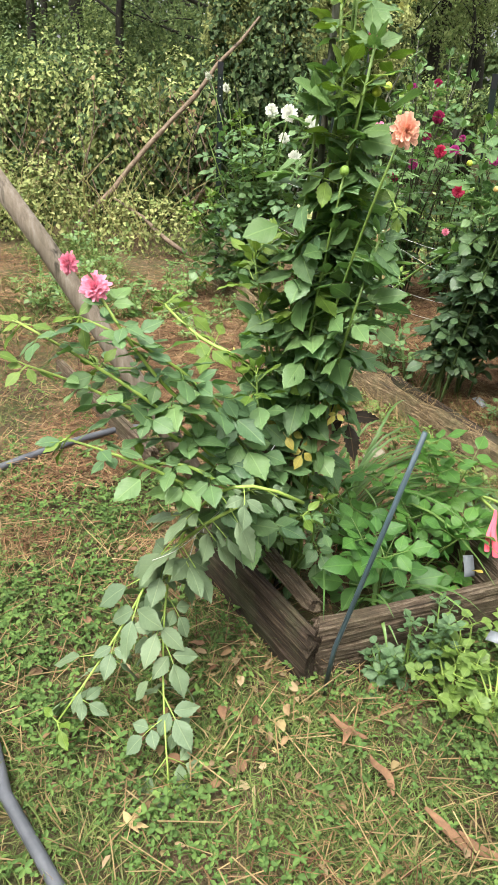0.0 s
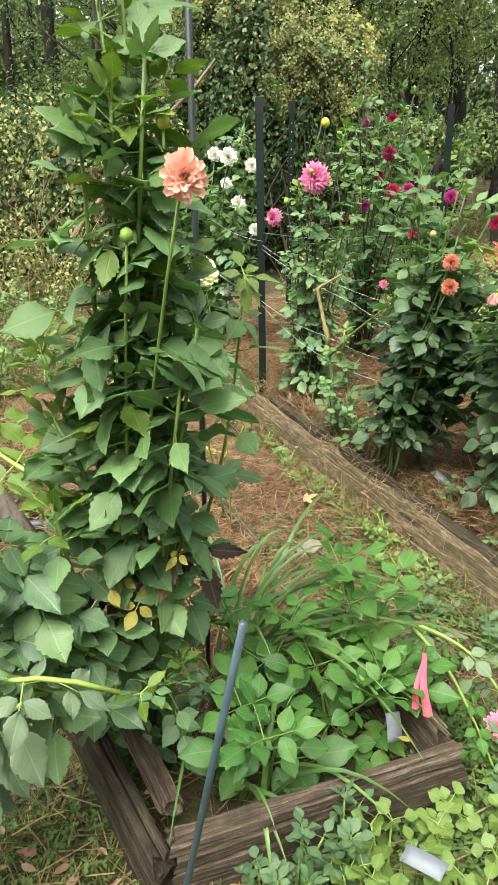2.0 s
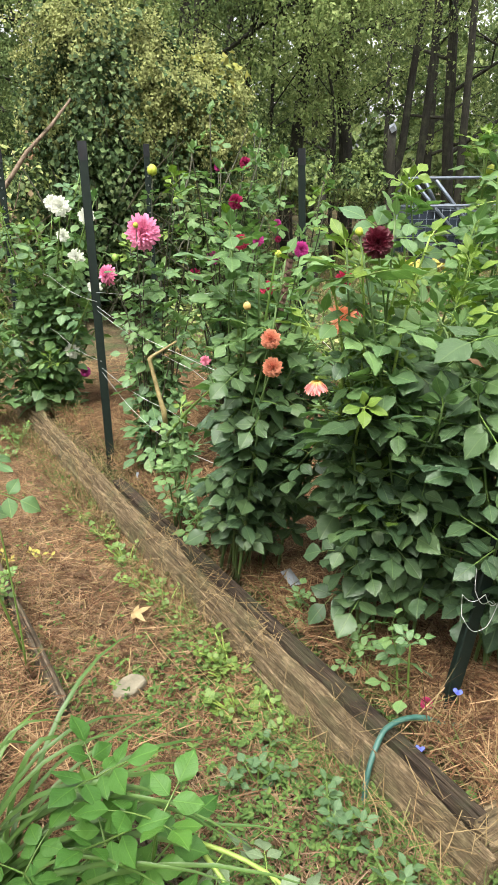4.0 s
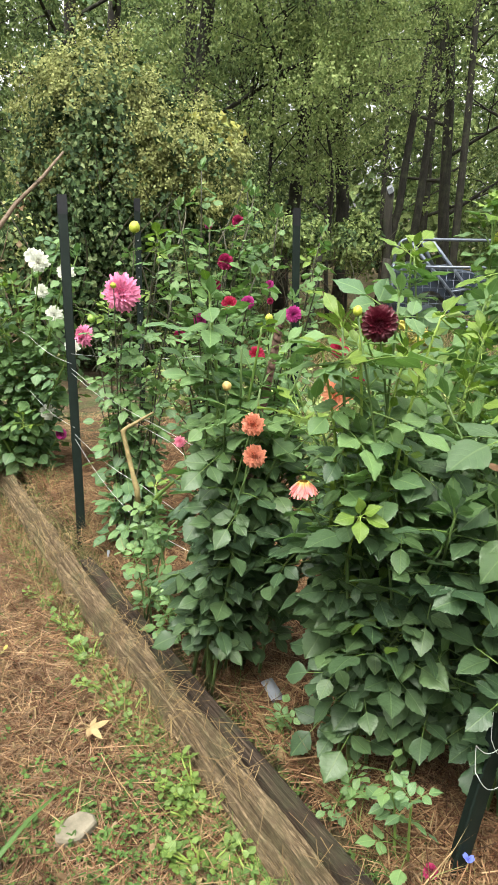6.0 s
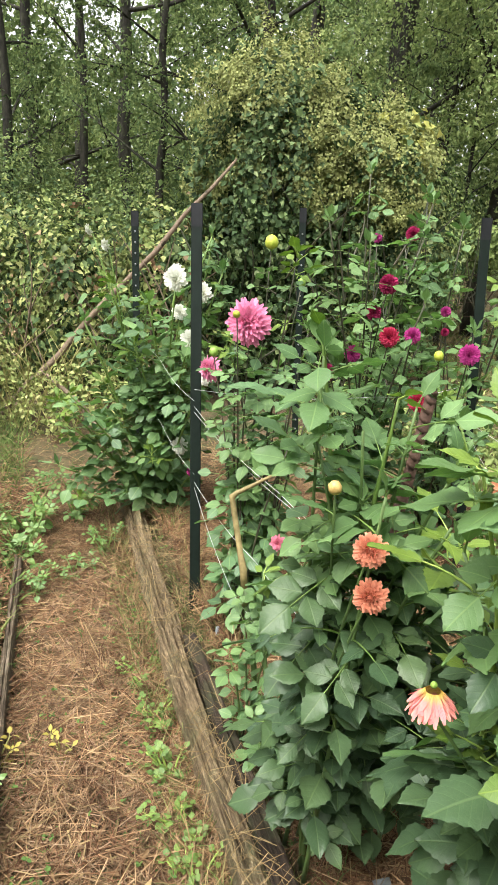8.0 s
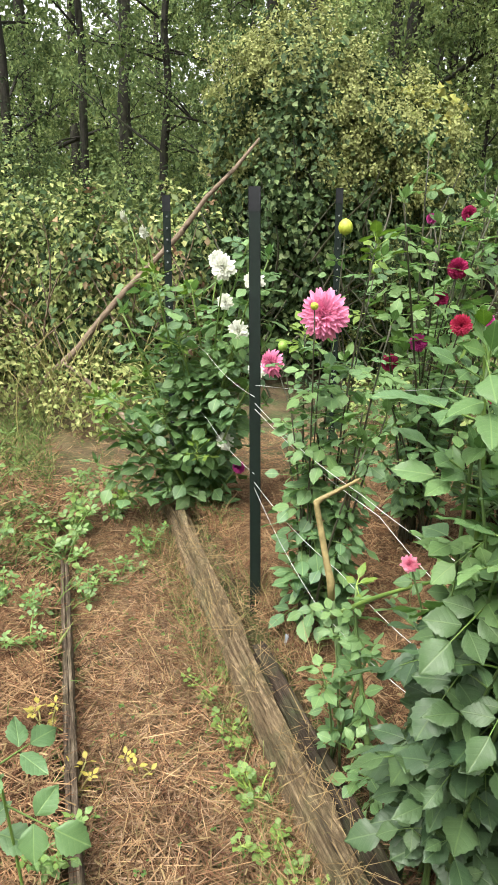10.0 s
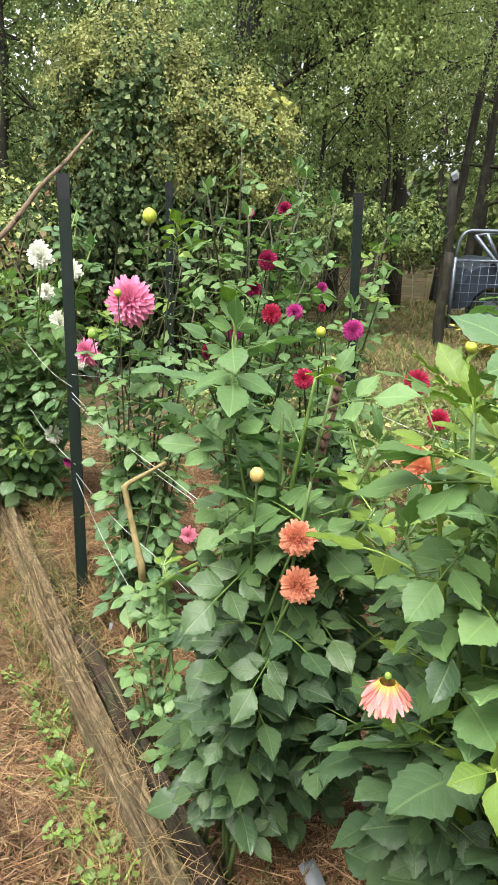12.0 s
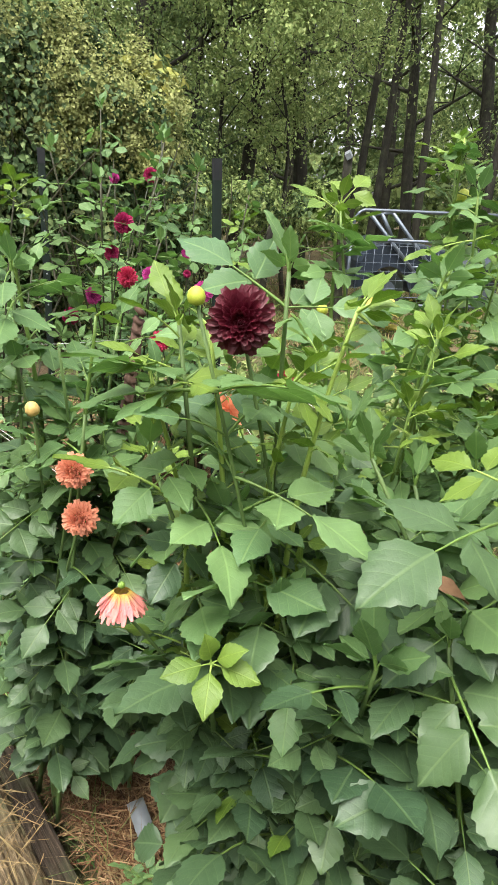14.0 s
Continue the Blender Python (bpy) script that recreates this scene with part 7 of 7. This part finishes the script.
def flat_stone(at, size, seed):
    """A thin broken piece of pale stone."""
    r = random.Random(seed)
    ob = thing("flat_stone", at, "flat broken piece of cream-coloured stone on the path", "stone")
    ring = [(math.cos(a) * size * q, math.sin(a) * size * 0.7 * q) for a, q in ((2 * math.pi * i / 11, r.uniform(0.75, 1.1)) for i in range(11))]
    verts = [(x, y, -0.01) for x, y in ring] + [(x, y, 0.008) for x, y in ring] + [(x * 0.9, y * 0.9, 0.013 + r.uniform(-0.002, 0.002)) for x, y in ring]
    faces = [(k * 11 + i, k * 11 + (i + 1) % 11, (k + 1) * 11 + (i + 1) % 11, (k + 1) * 11 + i) for k in (0, 1) for i in range(11)] + [tuple(range(22, 33))]
    part("slab", Buf().add(verts, faces).mesh("slab", PALE_STONE, smooth=False), ob, m=pose(0, 0, 0, 4, -5, 30))


PALE_STONE = plain_mat("pale_stone", (0.125, 0.109, 0.076), (0.245, 0.218, 0.158), 0.9, scale=45, bump=0.6)
flat_stone((1.893, 3.66, 0.012), 0.056, 4)


def tiny_flowers(label, at, mat, n, size, seed):
    """A few small flowers on hair-thin stalks."""
    r = random.Random(seed)
    ob = thing("wildflower", at, label, "wildflower", "tiny flowers")
    for i in range(n):
        top = Vector((r.uniform(-0.02, 0.02), r.uniform(-0.02, 0.02), r.uniform(0.0, 0.02)))
        b = Buf()
        b.tube([top + Vector((0.01, 0.01, -0.09)), top], 0.0007, 4)
        part("stalk", b.mesh("stalk", STEM_YOUNG), ob)
        f = Buf()
        for k in range(4):
            a = k * 1.57 + r.random()
            petal(f, aim(top, (math.cos(a), math.sin(a) - 0.3, 0.35), (0, -0.6, 1)), size, size * 0.9, 0.3, 0.2, 0.7)
        part("flower", f.mesh("flower", mat), ob)


BLUE = petal_mat("blue_petal", (0.10, 0.12, 0.55), (0.16, 0.22, 0.80))
tiny_flowers("tiny bright blue dayflower by the near post", (2.745, 3.375, 0.15), BLUE, 1, 0.013, 1)
tiny_flowers("tiny bright blue dayflower at the timber end", (2.585, 3.255, 0.11), BLUE, 1, 0.012, 2)
spent = thing("fallen_flower", (2.655, 3.385, 0.14), "dark red spent dahlia flower lying in the straw", "flower")
part("flower", BLOOMS["crimson"], spent, m=aim((0, 0, 0), (1, 0.2, 0), (-0.2, -0.8, 0.5), 0.018))


def husk(at, length, turn, seed):
    """A long curled strip of dry brown leaf sheath."""
    r = random.Random(seed)
    ob = thing("dry_husk", at, "long curled strip of dry orange-brown husk", "dry husk", "dry husks")
    verts, faces = [], []
    for i in range(9):
        a = i / 8
        w = 0.011 * math.sin(math.pi * (0.1 + 0.85 * a))
        y, z = length * a, 0.012 * math.sin(5 * a + seed)
        verts += [(-w + 0.004 * math.sin(7 * a), y, z + w * 0.9), (0.004 * math.sin(7 * a), y, z), (w + 0.004 * math.sin(7 * a), y, z + w * r.uniform(0.5, 1.0))]
    faces = [f for i in range(8) for f in ((i * 3, i * 3 + 1, i * 3 + 4, i * 3 + 3), (i * 3 + 1, i * 3 + 2, i * 3 + 5, i * 3 + 4))]
    part("strip", Buf().add(verts, faces).mesh("strip", LEAF_BROWN), ob, m=pose(0, 0, 0, 3, 0, turn))


for k, (x, y, l, a) in enumerate(((1.74, 2.08, 0.11, 20), (1.80, 2.05, 0.14, 220), (1.86, 2.0, 0.12, 235), (1.70, 2.22, 0.1, 60), (1.66, 2.28, 0.09, 170))):
    husk((x, y, 0.035), l, a, k)
oval_leaf((2.05, 2.66, 0.195), 0.03, 60, LEAF_YELLOW, "small yellow leaf on the plank")
BROWN_BITS = [(0.98, 2.55, 30), (1.05, 2.9, 100), (1.25, 2.15, 250), (1.42, 2.12, 10), (1.3, 2.5, 80), (1.36, 2.3, 190)]
for x, y, a in BROWN_BITS:
    oval_leaf((x, y, 0.03), 0.045, a, LEAF_BROWN, "curled brown fallen leaf")
oval_leaf((2.68, 3.47, 1.0), 0.05, 250, LEAF_BROWN, "dry brown leaf caught among green leaves", -10)

# unseen woods added beside and behind the viewer to block low sky light
back = []
for i in range(54):
    a = radians(58 + 244 * i / 53)
    d = ur.uniform(10, 14)
    for z in (1.5, 5.0):
        back.append((2.2 + math.sin(a) * d, 3.5 + math.cos(a) * d, z + ur.uniform(-0.5, 0.8), 2.0, 1.6, 2.3))
brush("unseen_woods", "unseen dense woods added round the clearing to block low sky light", back, (("leaves", 18000, 0.42, WOODS, 0.4), ("light_leaves", 6000, 0.4, WOODS_LIT, 0.4)), 36)
